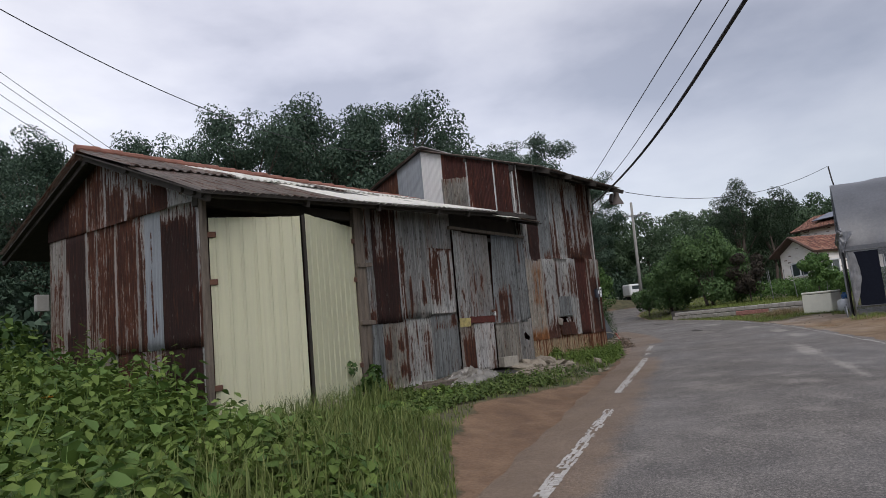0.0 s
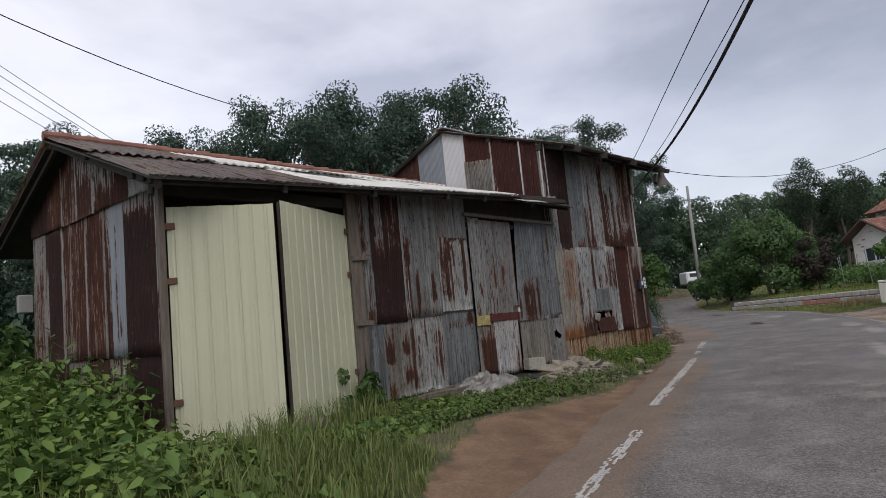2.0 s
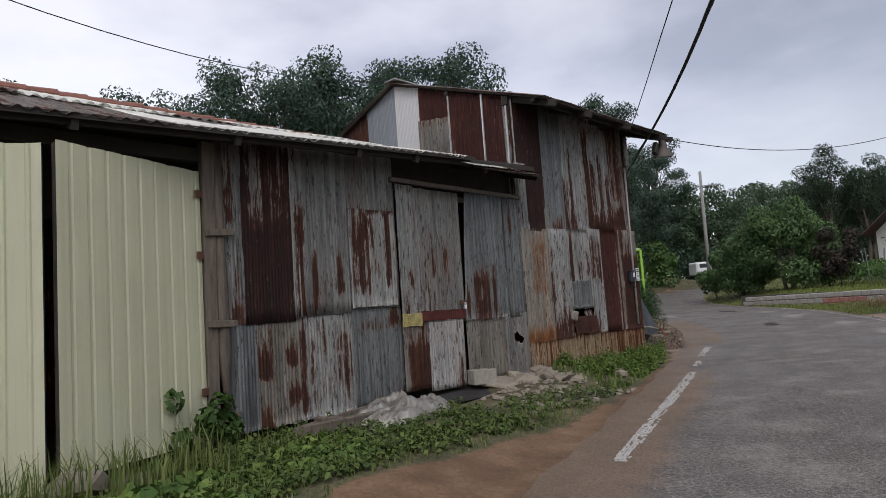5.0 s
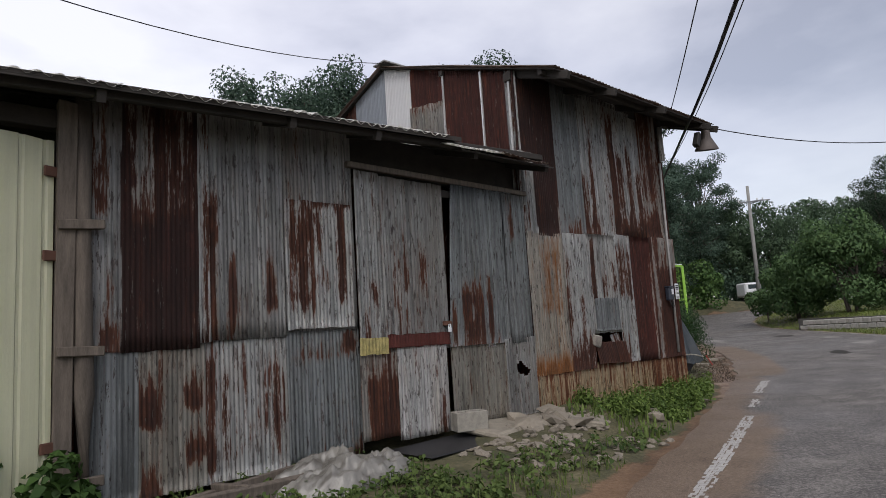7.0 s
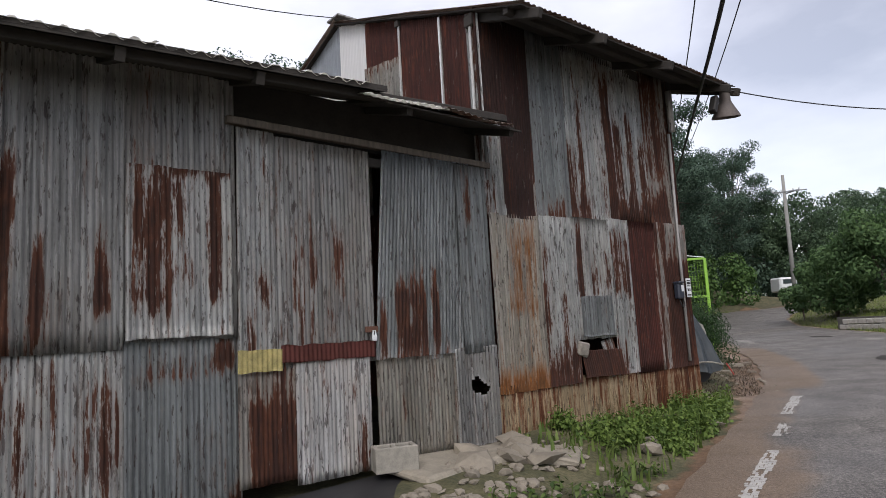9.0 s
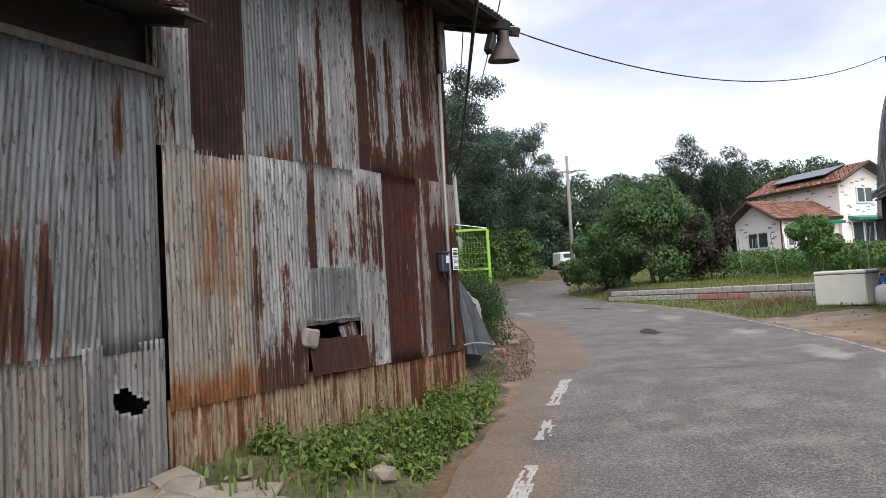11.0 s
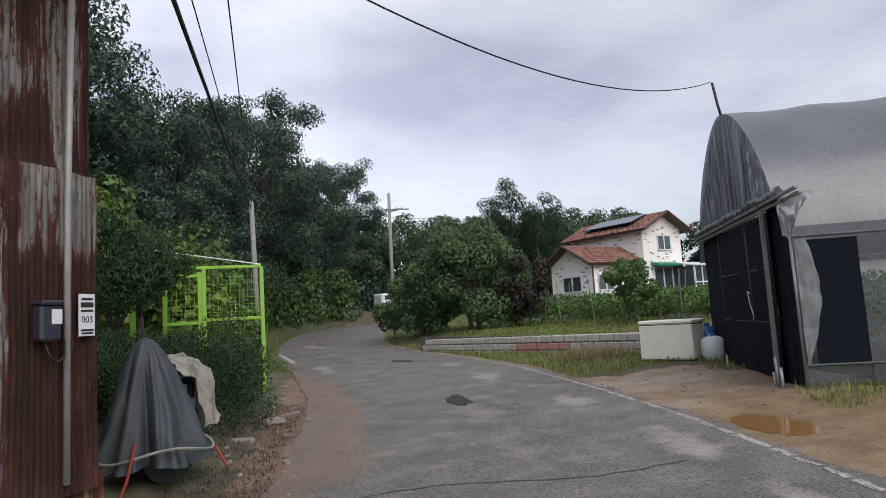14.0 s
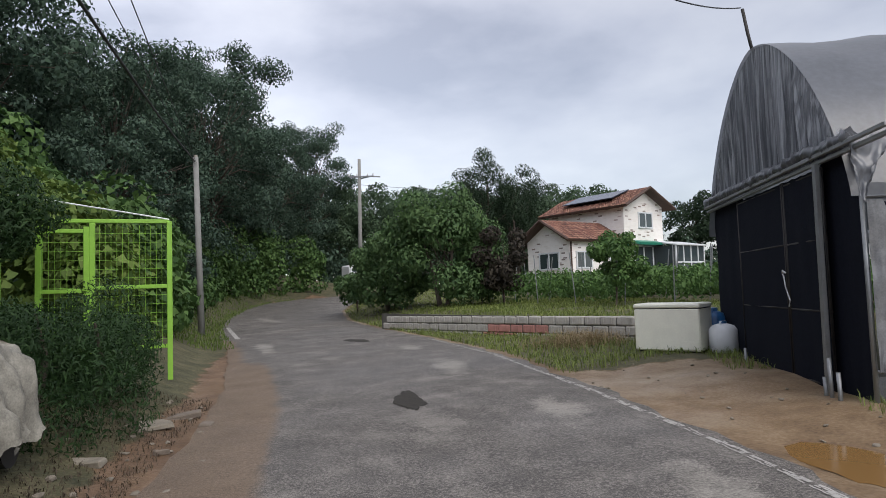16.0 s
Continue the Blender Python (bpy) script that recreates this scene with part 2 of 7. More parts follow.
GREEN_PAINT = plain("dark_green_trim", (0.02, 0.20, 0.13), 0.5, 0, 0.1)
DARK_GLASS, _nt, _b = matter("window_glass", 0.06, 0.0, 0.8)
_b.inputs["Base Color"].default_value = (0.04, 0.055, 0.06, 1)
PV = plain("solar_panel_glass", (0.05, 0.06, 0.085), 0.2, 0.2, 0.1)


def foliage(name, lo, hi, trans=0.25, rough=0.6):
    m, nt, b = matter(name, rough, 0, 0.22)
    geo = node(nt, "NewGeometry")
    v = grain(nt, coords(nt, (1, 1, 1), "Object", False), 0.6, 3)
    f = calc(nt, "ADD", calc(nt, "MULTIPLY", geo.outputs["Random Per Island"], 0.6), calc(nt, "MULTIPLY", v, 0.5))
    col = ramp(nt, f, [(0.15, lo), (0.9, hi)])
    wire(nt, col, b.inputs["Base Color"])
    tr, mixs = node(nt, "BsdfTranslucent"), node(nt, "MixShader", Fac=trans)
    wire(nt, col, tr.inputs[0])
    wire(nt, b.outputs[0], mixs.inputs[1])
    wire(nt, tr.outputs[0], mixs.inputs[2])
    wire(nt, mixs.outputs[0], nt.nodes["Material Output"].inputs[0])
    return m


OAK = foliage("oak_leaves", (0.028, 0.053, 0.040), (0.080, 0.128, 0.086))
FAR_LEAF = foliage("distant_leaves", (0.038, 0.068, 0.04), (0.086, 0.135, 0.072))
PINE = foliage("pine_needles", (0.012, 0.026, 0.014), (0.035, 0.062, 0.03))
FRESH = foliage("fresh_leaves", (0.034, 0.072, 0.014), (0.15, 0.215, 0.05))
CHERRY = foliage("garden_tree_leaves", (0.033, 0.075, 0.028), (0.115, 0.19, 0.07))
MEADOW = foliage("meadow_blades", (0.09, 0.135, 0.03), (0.22, 0.265, 0.075))
POLE = plain("grey_pole_concrete", (0.22, 0.22, 0.21), 0.9, 0, 0.15, 4, 0.2)
REDLEAF = foliage("dark_plum_leaves", (0.025, 0.022, 0.02), (0.06, 0.05, 0.035))
KUDZU = foliage("creeper_leaves", (0.022, 0.052, 0.013), (0.068, 0.125, 0.032))
BANK = foliage("bank_leaves", (0.034, 0.08, 0.02), (0.13, 0.21, 0.055))
HUMMOCK = foliage("hummock_leaves", (0.028, 0.07, 0.021), (0.115, 0.198, 0.057))
WEED = foliage("weed_leaves", (0.028, 0.055, 0.014), (0.115, 0.16, 0.045))
YEW = foliage("yew_needles", (0.012, 0.032, 0.012), (0.035, 0.075, 0.022))
GRASS = foliage("grass_blades", (0.06, 0.10, 0.025), (0.19, 0.22, 0.075))
LAWN = foliage("verge_grass", (0.065, 0.11, 0.025), (0.17, 0.225, 0.065))
CROP = foliage("crop_leaves", (0.04, 0.095, 0.028), (0.12, 0.21, 0.06))
LITTER = foliage("dead_litter", (0.024, 0.017, 0.012), (0.12, 0.095, 0.068), 0.0, 0.9)
DRY = foliage("dry_stalks", (0.18, 0.13, 0.07), (0.36, 0.29, 0.17))


# ---------- geometry helpers ----------
def mesh_ob(name, bm, material, parent=None, label=""):
    me = bpy.data.meshes.new(name)
    bmesh.ops.recalc_face_normals(bm, faces=bm.faces)
    bm.to_mesh(me)
    bm.free()
    if material:
        me.materials.append(material)
    ob = new(name, me)
    if parent:
        ob.parent = parent
    if label:
        ob["label"] = label
    return ob


part = mesh_ob


def smooth(ob):
    for p in ob.data.polygons:
        p.use_smooth = True
    return ob


def thing(name, m, label, category, group="", kind=""):
    ob = new(name)
    ob.matrix_world = m
    return tagged(ob, label, category, group, kind)


def box(bm, size, at=(0, 0, 0), rot=(0, 0, 0), bev=0.006, jitter=0.0):
    r = bmesh.ops.create_cube(bm, size=1.0)
    vs = r["verts"]
    for v in vs:
        v.co = Vector((v.co.x * size[0], v.co.y * size[1], v.co.z * size[2]))
        if jitter:
            v.co += Vector([random.uniform(-jitter, jitter) for _ in range(3)])
    if bev:
        es = list({e for v in vs for e in v.link_edges})
        r = bmesh.ops.bevel(bm, geom=es, offset=min(bev, min(size) * 0.3), segments=1, affect="EDGES")
        vs = list({v for f in r["faces"] for v in f.verts} | {v for v in vs if v.is_valid})
    m = pose(*at, *rot)
    bmesh.ops.transform(bm, matrix=m, verts=vs)
    return bm


def bm_box(*a, **k):
    return box(bmesh.new(), *a, **k)


def tube(bm, pts, radii, seg=8, caps=True):
    """A round bar along points; radii: one value or one a point."""
    pts = [Vector(p) for p in pts]
    if isinstance(radii, (int, float)):
        radii = [radii] * len(pts)
    rings = []
    for i, p in enumerate(pts):
        d = (pts[min(i + 1, len(pts) - 1)] - pts[max(i - 1, 0)]).normalized()
        q = d.to_track_quat("Z", "Y")
        rings.append([bm.verts.new(p + q @ Vector((math.cos(a) * radii[i], math.sin(a) * radii[i], 0)))
                      for a in [2 * math.pi * k / seg for k in range(seg)]])
    for a, b in zip(rings, rings[1:]):
        for k in range(seg):
            bm.faces.new((a[k], a[(k + 1) % seg], b[(k + 1) % seg], b[k]))
    if caps:
        bm.faces.new(rings[0][::-1])
        bm.faces.new(rings[-1])
    return bm


def bm_tube(*a, **k):
    return tube(bmesh.new(), *a, **k)


def np_mesh(name, verts, quads, material, parent=None):
    """A mesh of separate or joined quads from numpy arrays."""
    me = bpy.data.meshes.new(name)
    nv, nf = len(verts), len(quads)
    me.vertices.add(nv)
    me.vertices.foreach_set("co", np.asarray(verts, dtype=np.float32).ravel())
    me.loops.add(nf * 4)
    me.loops.foreach_set("vertex_index", np.asarray(quads, dtype=np.int32).ravel())
    me.polygons.add(nf)
    me.polygons.foreach_set("loop_start", np.arange(0, nf * 4, 4, dtype=np.int32))
    me.update(calc_edges=True)
    me.validate()
    me.materials.append(material)
    ob = new(name, me)
    if parent:
        ob.parent = parent
    return ob


def leaf_arrays(rng, at, facing, size, slim=0.55, droop=0.25, fold=0.18, oval=False):
    """Folded, pointed leaves: four corners each, lying about square to the way they face."""
    n = len(at)
    f = facing / (np.linalg.norm(facing, axis=1, keepdims=True) + 1e-9)
    r = rng.normal(size=(n, 3))
    a = r - (r * f).sum(1, keepdims=True) * f
    a /= np.linalg.norm(a, axis=1, keepdims=True) + 1e-9
    b = np.cross(f, a)
    s = (size * rng.uniform(0.6, 1.35, n))[:, None]
    base, tip = at - a * s * 0.5, at + a * s * 0.5 - np.array([0, 0, 1.0]) * s * droop
    mid = at + a * s * 0.02 - f * s * fold * 0.0
    left, right = mid + b * s * slim * 0.5 + f * s * fold, mid - b * s * slim * 0.5 + f * s * fold
    if oval:
        side, lift = b * s * slim * 0.5, f * s * fold
        near, out = base * 0.72 + tip * 0.28, base * 0.38 + tip * 0.62
        v = np.stack([base, near + side + lift, out + side * 0.78 + lift * 0.6, tip, out - side * 0.78 + lift * 0.6, near - side + lift], axis=1).reshape(-1, 3)
        i = np.arange(n)[:, None] * 6
        return v, np.concatenate([i + np.array([[0, 1, 2, 3]]), i + np.array([[0, 3, 4, 5]])])
    v = np.stack([base, left, tip, right], axis=1).reshape(-1, 3)
    q = np.arange(n * 4).reshape(-1, 4)
    return v, q


# ---------- the lie of the land ----------
def curve_x(pts, y):
    return float(np.interp(y, [p[0] for p in pts], [p[1] for p in pts]))


# (y, x) of the road's two edges as far as the bend
LEFT = [(-60, -24.0), (-20, -9.0), (0, -1.45), (5, 0.5), (10, 2.35), (14, 3.85), (17.7, 5.15), (20, 5.75), (23.7, 6.4), (30, 6.85), (38, 6.95), (44, 7.6), (49, 8.7), (53, 10.2), (57, 13.0), (61, 19.0), (63, 26.0), (64, 40.0)]
RIGHT = [(-60, -18.0), (-20, -4.0), (0, 3.5), (7, 6.0), (12, 7.75), (17.5, 9.28), (21, 10.1), (25.4, 10.85), (29.4, 11.0), (34, 11.0), (39, 11.3), (44, 12.2), (48, 13.6), (52, 16.4), (55, 20.0), (57.5, 26.0), (59, 40.0)]


def smoothstep(a, b, x):
    t = np.clip((np.asarray(x, dtype=float) - a) / (b - a), 0, 1)
    return t * t * (3 - 2 * t)


def plane_z(x, y):
    return 0.0332 * 26 * np.tanh(np.asarray(x) / 26) + 0.01055 * 120 * np.tanh(np.asarray(y) / 120)


def ground_z(x, y):
    """The road's tilted plane, raised verges, the rise beyond the bend and the wooded hill."""
    x, y = np.asarray(x, dtype=float), np.asarray(y, dtype=float)
    z = plane_z(x, y) + 0.55 * smoothstep(38, 57, y)
    lx = np.interp(y, [p[0] for p in LEFT], [p[1] for p in LEFT])
    rx = np.interp(y, [p[0] for p in RIGHT], [p[1] for p in RIGHT])
    left, right = lx - x, x - rx
    z = z + (0.26 + 0.30 * smoothstep(18, 24, y)) * smoothstep(0.5, 2.0, left) * (1 - smoothstep(58, 62, y))
    z = z + 9.0 * smoothstep(14, 60, left) * smoothstep(-40, 10, y)
    terrace = (x - 11.3) * 0.968 + (y - 33.0) * 0.251
    z = z + 0.36 * smoothstep(0.05, 0.35, terrace) * smoothstep(0.3, 2.2, right) * smoothstep(23.5, 25.5, y) + 0.05 * smoothstep(0.3, 2.5, right)
    near = smoothstep(0.15, 1.0, np.maximum(left, right)) * (y < 70)
    z = z + near * 0.03 * (np.sin(x * 2.1 + y * 1.3) * np.sin(y * 1.7 - x * 0.7))
    # hollow beside the road that holds rain
    pa, pc = 0.24 * (x - 10.1) + 0.97 * (y - 18.1), 0.97 * (x - 10.1) - 0.24 * (y - 18.1)
    z = z - 0.075 * np.exp(-(pa / 0.75) ** 2 - (pc / 0.36) ** 2)
    return z - 0.02 - 0.06 * (1 - smoothstep(-0.2, 0.1, np.maximum(left, right)))


def gz(x, y):
    return float(ground_z(x, y))


# ---------- ground and road ----------
def build_ground():
    xs = np.concatenate([np.linspace(-700, -60, 14), np.linspace(-50, -12, 26), np.linspace(-11, 22, 150), np.linspace(23.5, 60, 26), np.linspace(80, 700, 13)])
    ys = np.concatenate([np.linspace(-700, -40, 12), np.linspace(-30, -2, 18), np.linspace(-1.5, 45, 190), np.linspace(46.5, 90, 26), np.linspace(110, 900, 14)])
    X, Y = np.meshgrid(xs, ys)
    Z = ground_z(X, Y)
    nx, ny = len(xs), len(ys)
    i = (np.arange(ny - 1)[:, None] * nx + np.arange(nx - 1)[None]).ravel()
    ob = np_mesh("ground", np.stack([X, Y, Z], -1).reshape(-1, 3), np.stack([i, i + 1, i + 1 + nx, i + nx], 1), None)
    me = ob.data
    me.materials.clear()
    lx = np.interp(Y, [p[0] for p in LEFT], [p[1] for p in LEFT])
    rx = np.interp(Y, [p[0] for p in RIGHT], [p[1] for p in RIGHT])
    left, right = lx - X, X - rx
    w = np.interp(Y, [-10, 4, 5, 7, 9, 11, 13, 16, 18, 20, 27, 33], [0.2, 0.25, 0.4, 1.2, 1.6, 0.8, 0.55, 0.35, 0.6, 0.8, 0.6, 0.1])
    mud = 1 - smoothstep(w - 0.35, w + 0.45, left)
    mudr = (1 - smoothstep(2.6, 3.8, right)) * smoothstep(6, 12, Y) * (1 - smoothstep(22.0, 23.2, Y + 0.35 * (X - 11)))
    mud = np.where(X > 0.5 * (lx + rx), np.maximum(mudr, 1 - smoothstep(0.1, 0.5, right)), mud) * (Y < 60)
    at = me.attributes.new("bare", "FLOAT", "POINT")
    at.data.foreach_set("value", mud.ravel().astype(np.float32))
    at = me.attributes.new("sand", "FLOAT", "POINT")
    at.data.foreach_set("value", ((X > 0.5 * (lx + rx)) * 1.0).ravel().astype(np.float32))
    m, nt, b = matter("earth_and_grass", 0.85)
    v = coords(nt, (1, 1, 1), "Object", False)
    big, mid, fine = grain(nt, v, 0.5, 5), grain(nt, v, 3.0, 5), grain(nt, v, 30, 4)
    a = node(nt, "Attribute")
    a.attribute_name = "bare"
    k = calc(nt, "ADD", a.outputs["Fac"], calc(nt, "MULTIPLY", calc(nt, "SUBTRACT", mid, 0.5), 0.9))
    mask = span(nt, k, 0.42, 0.58)
    f = calc(nt, "ADD", calc(nt, "MULTIPLY", mid, 0.55), calc(nt, "MULTIPLY", fine, 0.45))
    mudc = ramp(nt, calc(nt, "ADD", calc(nt, "MULTIPLY", f, 0.6), calc(nt, "MULTIPLY", big, 0.4)), [(0.34, (0.058, 0.034, 0.019)), (0.48, (0.128, 0.075, 0.041)), (0.66, (0.25, 0.165, 0.10))])
    sa = node(nt, "Attribute")
    sa.attribute_name = "sand"
    sandc = ramp(nt, calc(nt, "ADD", calc(nt, "MULTIPLY", f, 0.6), calc(nt, "MULTIPLY", big, 0.4)), [(0.36, (0.078, 0.046, 0.022)), (0.48, (0.165, 0.108, 0.058)), (0.62, (0.27, 0.205, 0.135))])
    mudc = blend(nt, sa.outputs["Fac"], mudc, sandc)
    turf = ramp(nt, f, [(0.35, (0.03, 0.034, 0.015)), (0.5, (0.072, 0.068, 0.032)), (0.68, (0.145, 0.125, 0.07))])
    wire(nt, blend(nt, mask, turf, mudc), b.inputs["Base Color"])
    wire(nt, span(nt, calc(nt, "MULTIPLY", mask, big), 0.3, 0.65, 0.9, 0.38), b.inputs["Roughness"])
    relief(nt, b, calc(nt, "ADD", mid, calc(nt, "MULTIPLY", fine, 0.4)), 0.5, 0.04)
    me.materials.append(m)
    smooth(ob)
    return tagged(ob, "grassy ground with bare wet orange earth beside the road", "ground", kind="structure")


def edge_points(pts):
    """The edge resampled evenly along its length."""
    p = np.array([(x, y) for y, x in pts], dtype=float)
    d = np.concatenate([[0], np.cumsum(np.hypot(*np.diff(p, axis=0).T))])
    u = np.linspace(0, 1, 520)
    q = np.stack([np.interp(u * d[-1], d, p[:, k]) for k in (0, 1)], 1)
    ker = np.ones(9) / 9
    pad = np.pad(q, ((4, 4), (0, 0)), mode="edge")
    return np.stack([np.convolve(pad[:, k], ker, "valid") for k in (0, 1)], 1)


def asphalt():
    m, nt, b = matter("worn_asphalt", 0.75)
    v = coords(nt, (1, 1, 1), "Object", False)
    big, mid, fine, speck = grain(nt, v, 0.35, 5), grain(nt, v, 2.2, 5), grain(nt, v, 40, 5, 0.65), grain(nt, v, 110, 3, 0.6)
    f = calc(nt, "ADD", calc(nt, "MULTIPLY", fine, 0.38), calc(nt, "ADD", calc(nt, "MULTIPLY", speck, 0.48), calc(nt, "MULTIPLY", mid, 0.14)))
    col = ramp(nt, f, [(0.41, (0.026, 0.024, 0.022)), (0.5, (0.092, 0.084, 0.077)), (0.59, (0.25, 0.23, 0.21))])
    # pale worn patches and mud washed on to the edge
    worn = span(nt, calc(nt, "ADD", calc(nt, "MULTIPLY", big, 0.5), calc(nt, "MULTIPLY", mid, 0.5)), 0.55, 0.66, 0, 0.32)
    col = blend(nt, worn, col, (0.25, 0.235, 0.21))
    wa = node(nt, "Attribute")
    wa.attribute_name = "scuff"
    scuff = span(nt, calc(nt, "MULTIPLY", wa.outputs["Fac"], calc(nt, "ADD", calc(nt, "MULTIPLY", mid, 0.7), calc(nt, "MULTIPLY", fine, 0.5))), 0.36, 0.56, 0, 0.5)
    col = blend(nt, scuff, col, (0.34, 0.32, 0.285))
    a = node(nt, "Attribute")
    a.attribute_name = "silt"
    k = calc(nt, "ADD", a.outputs["Fac"], calc(nt, "MULTIPLY", calc(nt, "SUBTRACT", mid, 0.5), 0.8))
    mud = span(nt, k, 0.36, 0.80, 0.0, 0.88)
    mudc = ramp(nt, f, [(0.38, (0.074, 0.049, 0.032)), (0.62, (0.215, 0.155, 0.105))])
    wire(nt, blend(nt, mud, col, mudc), b.inputs["Base Color"])
    wire(nt, span(nt, big, 0.4, 0.65, 0.55, 0.85), b.inputs["Roughness"])
    relief(nt, b, calc(nt, "ADD", fine, speck), 0.55, 0.006)
    return m


def build_road():
    L, R = edge_points(LEFT), edge_points(RIGHT)
    cols = 26
    u = np.linspace(0, 1, cols)
    wob = 0.06 * np.sin(np.arange(len(L)) * 1.7) + 0.05 * np.sin(np.arange(len(L)) * 0.63)
    P = L[:, None] * (1 - u)[None, :, None] + R[:, None] * u[None, :, None]
    d = (R - L) / np.linalg.norm(R - L, axis=1, keepdims=True)
    P[:, 0] -= d * (0.42 + 0.5 * wob)[:, None]
    P[:, -1] += d * (0.12 + wob)[:, None]
    Z = plane_z(P[..., 0], P[..., 1]) + 0.55 * smoothstep(38, 57, P[..., 1])
    V = np.concatenate([P, Z[..., None]], -1).reshape(-1, 3)
    n = len(L)
    i = (np.arange(n - 1)[:, None] * cols + np.arange(cols - 1)[None]).ravel()
    ob = np_mesh("road", V, np.stack([i, i + 1, i + 1 + cols, i + cols], 1), asphalt())
    y = P[..., 1]
    width = np.linalg.norm(R - L, axis=1)[:, None] * u[None]
    silt = (1 - smoothstep(0.25, 0.95, width)) * smoothstep(1, 5, y) * (1 - smoothstep(13.5, 16, y)) * 0.95
    silt = np.maximum(silt, (1 - smoothstep(0.02, 0.34, width)) * 1.2 * (y < 34))
    silt = np.maximum(silt, (1 - smoothstep(0.40, 0.95, width)) * 1.15 * smoothstep(17.5, 19.5, y) * (1 - smoothstep(26, 29, y)))
    at = ob.data.attributes.new("silt", "FLOAT", "POINT")
    at.data.foreach_set("value", silt.ravel().astype(np.float32))
    scuff = np.zeros_like(silt)
    for sx, sy, ra, rb, turn in ((9.6, 24.4, 0.45, 1.6, 12), (9.25, 20.6, 0.4, 1.2, 14), (8.75, 17.9, 0.35, 1.4, 18), (8.1, 15.6, 0.3, 1.4, 20), (7.4, 30.5, 0.35, 2.0, 0), (10.0, 27.6, 0.4, 1.0, 8), (8.8, 42, 0.5, 3.0, -8), (6.6, 12.6, 0.25, 2.5, 20), (5.6, 9.6, 0.2, 2.2, 20)):
        c, s_ = math.cos(radians(turn)), math.sin(radians(turn))
        dx, dy = P[..., 0] - sx, P[..., 1] - sy
        scuff = np.maximum(scuff, np.exp(-((dx * c - dy * s_) / ra) ** 2 - ((dx * s_ + dy * c) / rb) ** 2))
    at = ob.data.attributes.new("scuff", "FLOAT", "POINT")
    at.data.foreach_set("value", scuff.ravel().astype(np.float32))
    smooth(ob)
    return tagged(ob, "narrow worn grey asphalt road with pale patches", "road", kind="structure")


def painted_line(x0, y0, x1, y1, label, w=0.12, ragged=0.35):
    """A stretch of worn road marking, made of small uneven flakes."""
    a, b = Vector((x0, y0, 0)), Vector((x1, y1, 0))
    d = (b - a).normalized()
    side = Vector((d.y, -d.x, 0))
    n, rows = max(2, int((b - a).length / 0.055)), 5
    bm = bmesh.new()
    for k in range(n):
        for j in range(rows):
            at_ = a + d * (k * 0.055)
            wear = noise.noise((at_.x * 3.1, at_.y * 3.1, j * 0.9)) + 0.6 * noise.noise((at_.x * 17, at_.y * 17, j * 2.3)) + (0.18 if j in (0, rows - 1) else 0.0)
            if w < 0.1 and (k % 6 + 0.8 * wear) > 4.1:
                continue
            if wear > 0.75 - 0.62 * ragged:
                continue
            c = a + d * ((k + 0.5) / n * (b - a).length) + side * ((j - 2) * w / rows + random.uniform(-0.006, 0.006))
            hl, hw = 0.0285 * random.uniform(0.85, 1.0), w / 10 * random.uniform(0.9, 1.05)
            q = [c + d * sx * hl + side * sy * hw for sx, sy in ((-1, -1), (1, -1), (1, 1), (-1, 1))]
            bm.faces.new([bm.verts.new((p.x, p.y, float(plane_z(p.x, p.y) + 0.55 * smoothstep(38, 57, p.y)) + 0.005)) for p in q])
    ob = mesh_ob("road_marking", bm, WHITE_PAINT)
    return tagged(ob, label, "road marking", kind="structure")


build_ground()
build_road()
for seg in ((0.62, 5.0, 1.95, 8.42, 0.75), (2.38, 9.75, 4.19, 14.5, 0.62), (4.40, 15.14, 4.63, 15.78, 0.8), (4.80, 16.40, 5.32, 17.80, 0.6), (7.05, 34.0, 7.12, 40.0, 0.1)):
    painted_line(*seg[:4], "worn broken white edge line on asphalt", 0.13, seg[4])
RL = [(3.6, 0.6), (6.0, 7.0), (7.7, 12.1), (9.22, 17.5), (9.55, 18.7), (10.05, 21.1), (10.75, 25.2), (10.95, 29.0)]
for (xa, ya), (xb, yb) in zip(RL, RL[1:]):
    painted_line(xa, ya, xb, yb, "thin worn white line along the verge", 0.075, 0.95 if ya < 12 else 0.86)


# ---------- the corrugated sheds ----------
U = Vector((0.605, 0.796, 0)).normalized()
# local frame of the sheds: x along the front wall, y into the building, z up
SHED = Matrix(((U.x, -U.y, 0, -2.9), (U.y, U.x, 0, 8.2), (0, 0, 1, 0), (0, 0, 0, 1)))
PITCH = 0.038


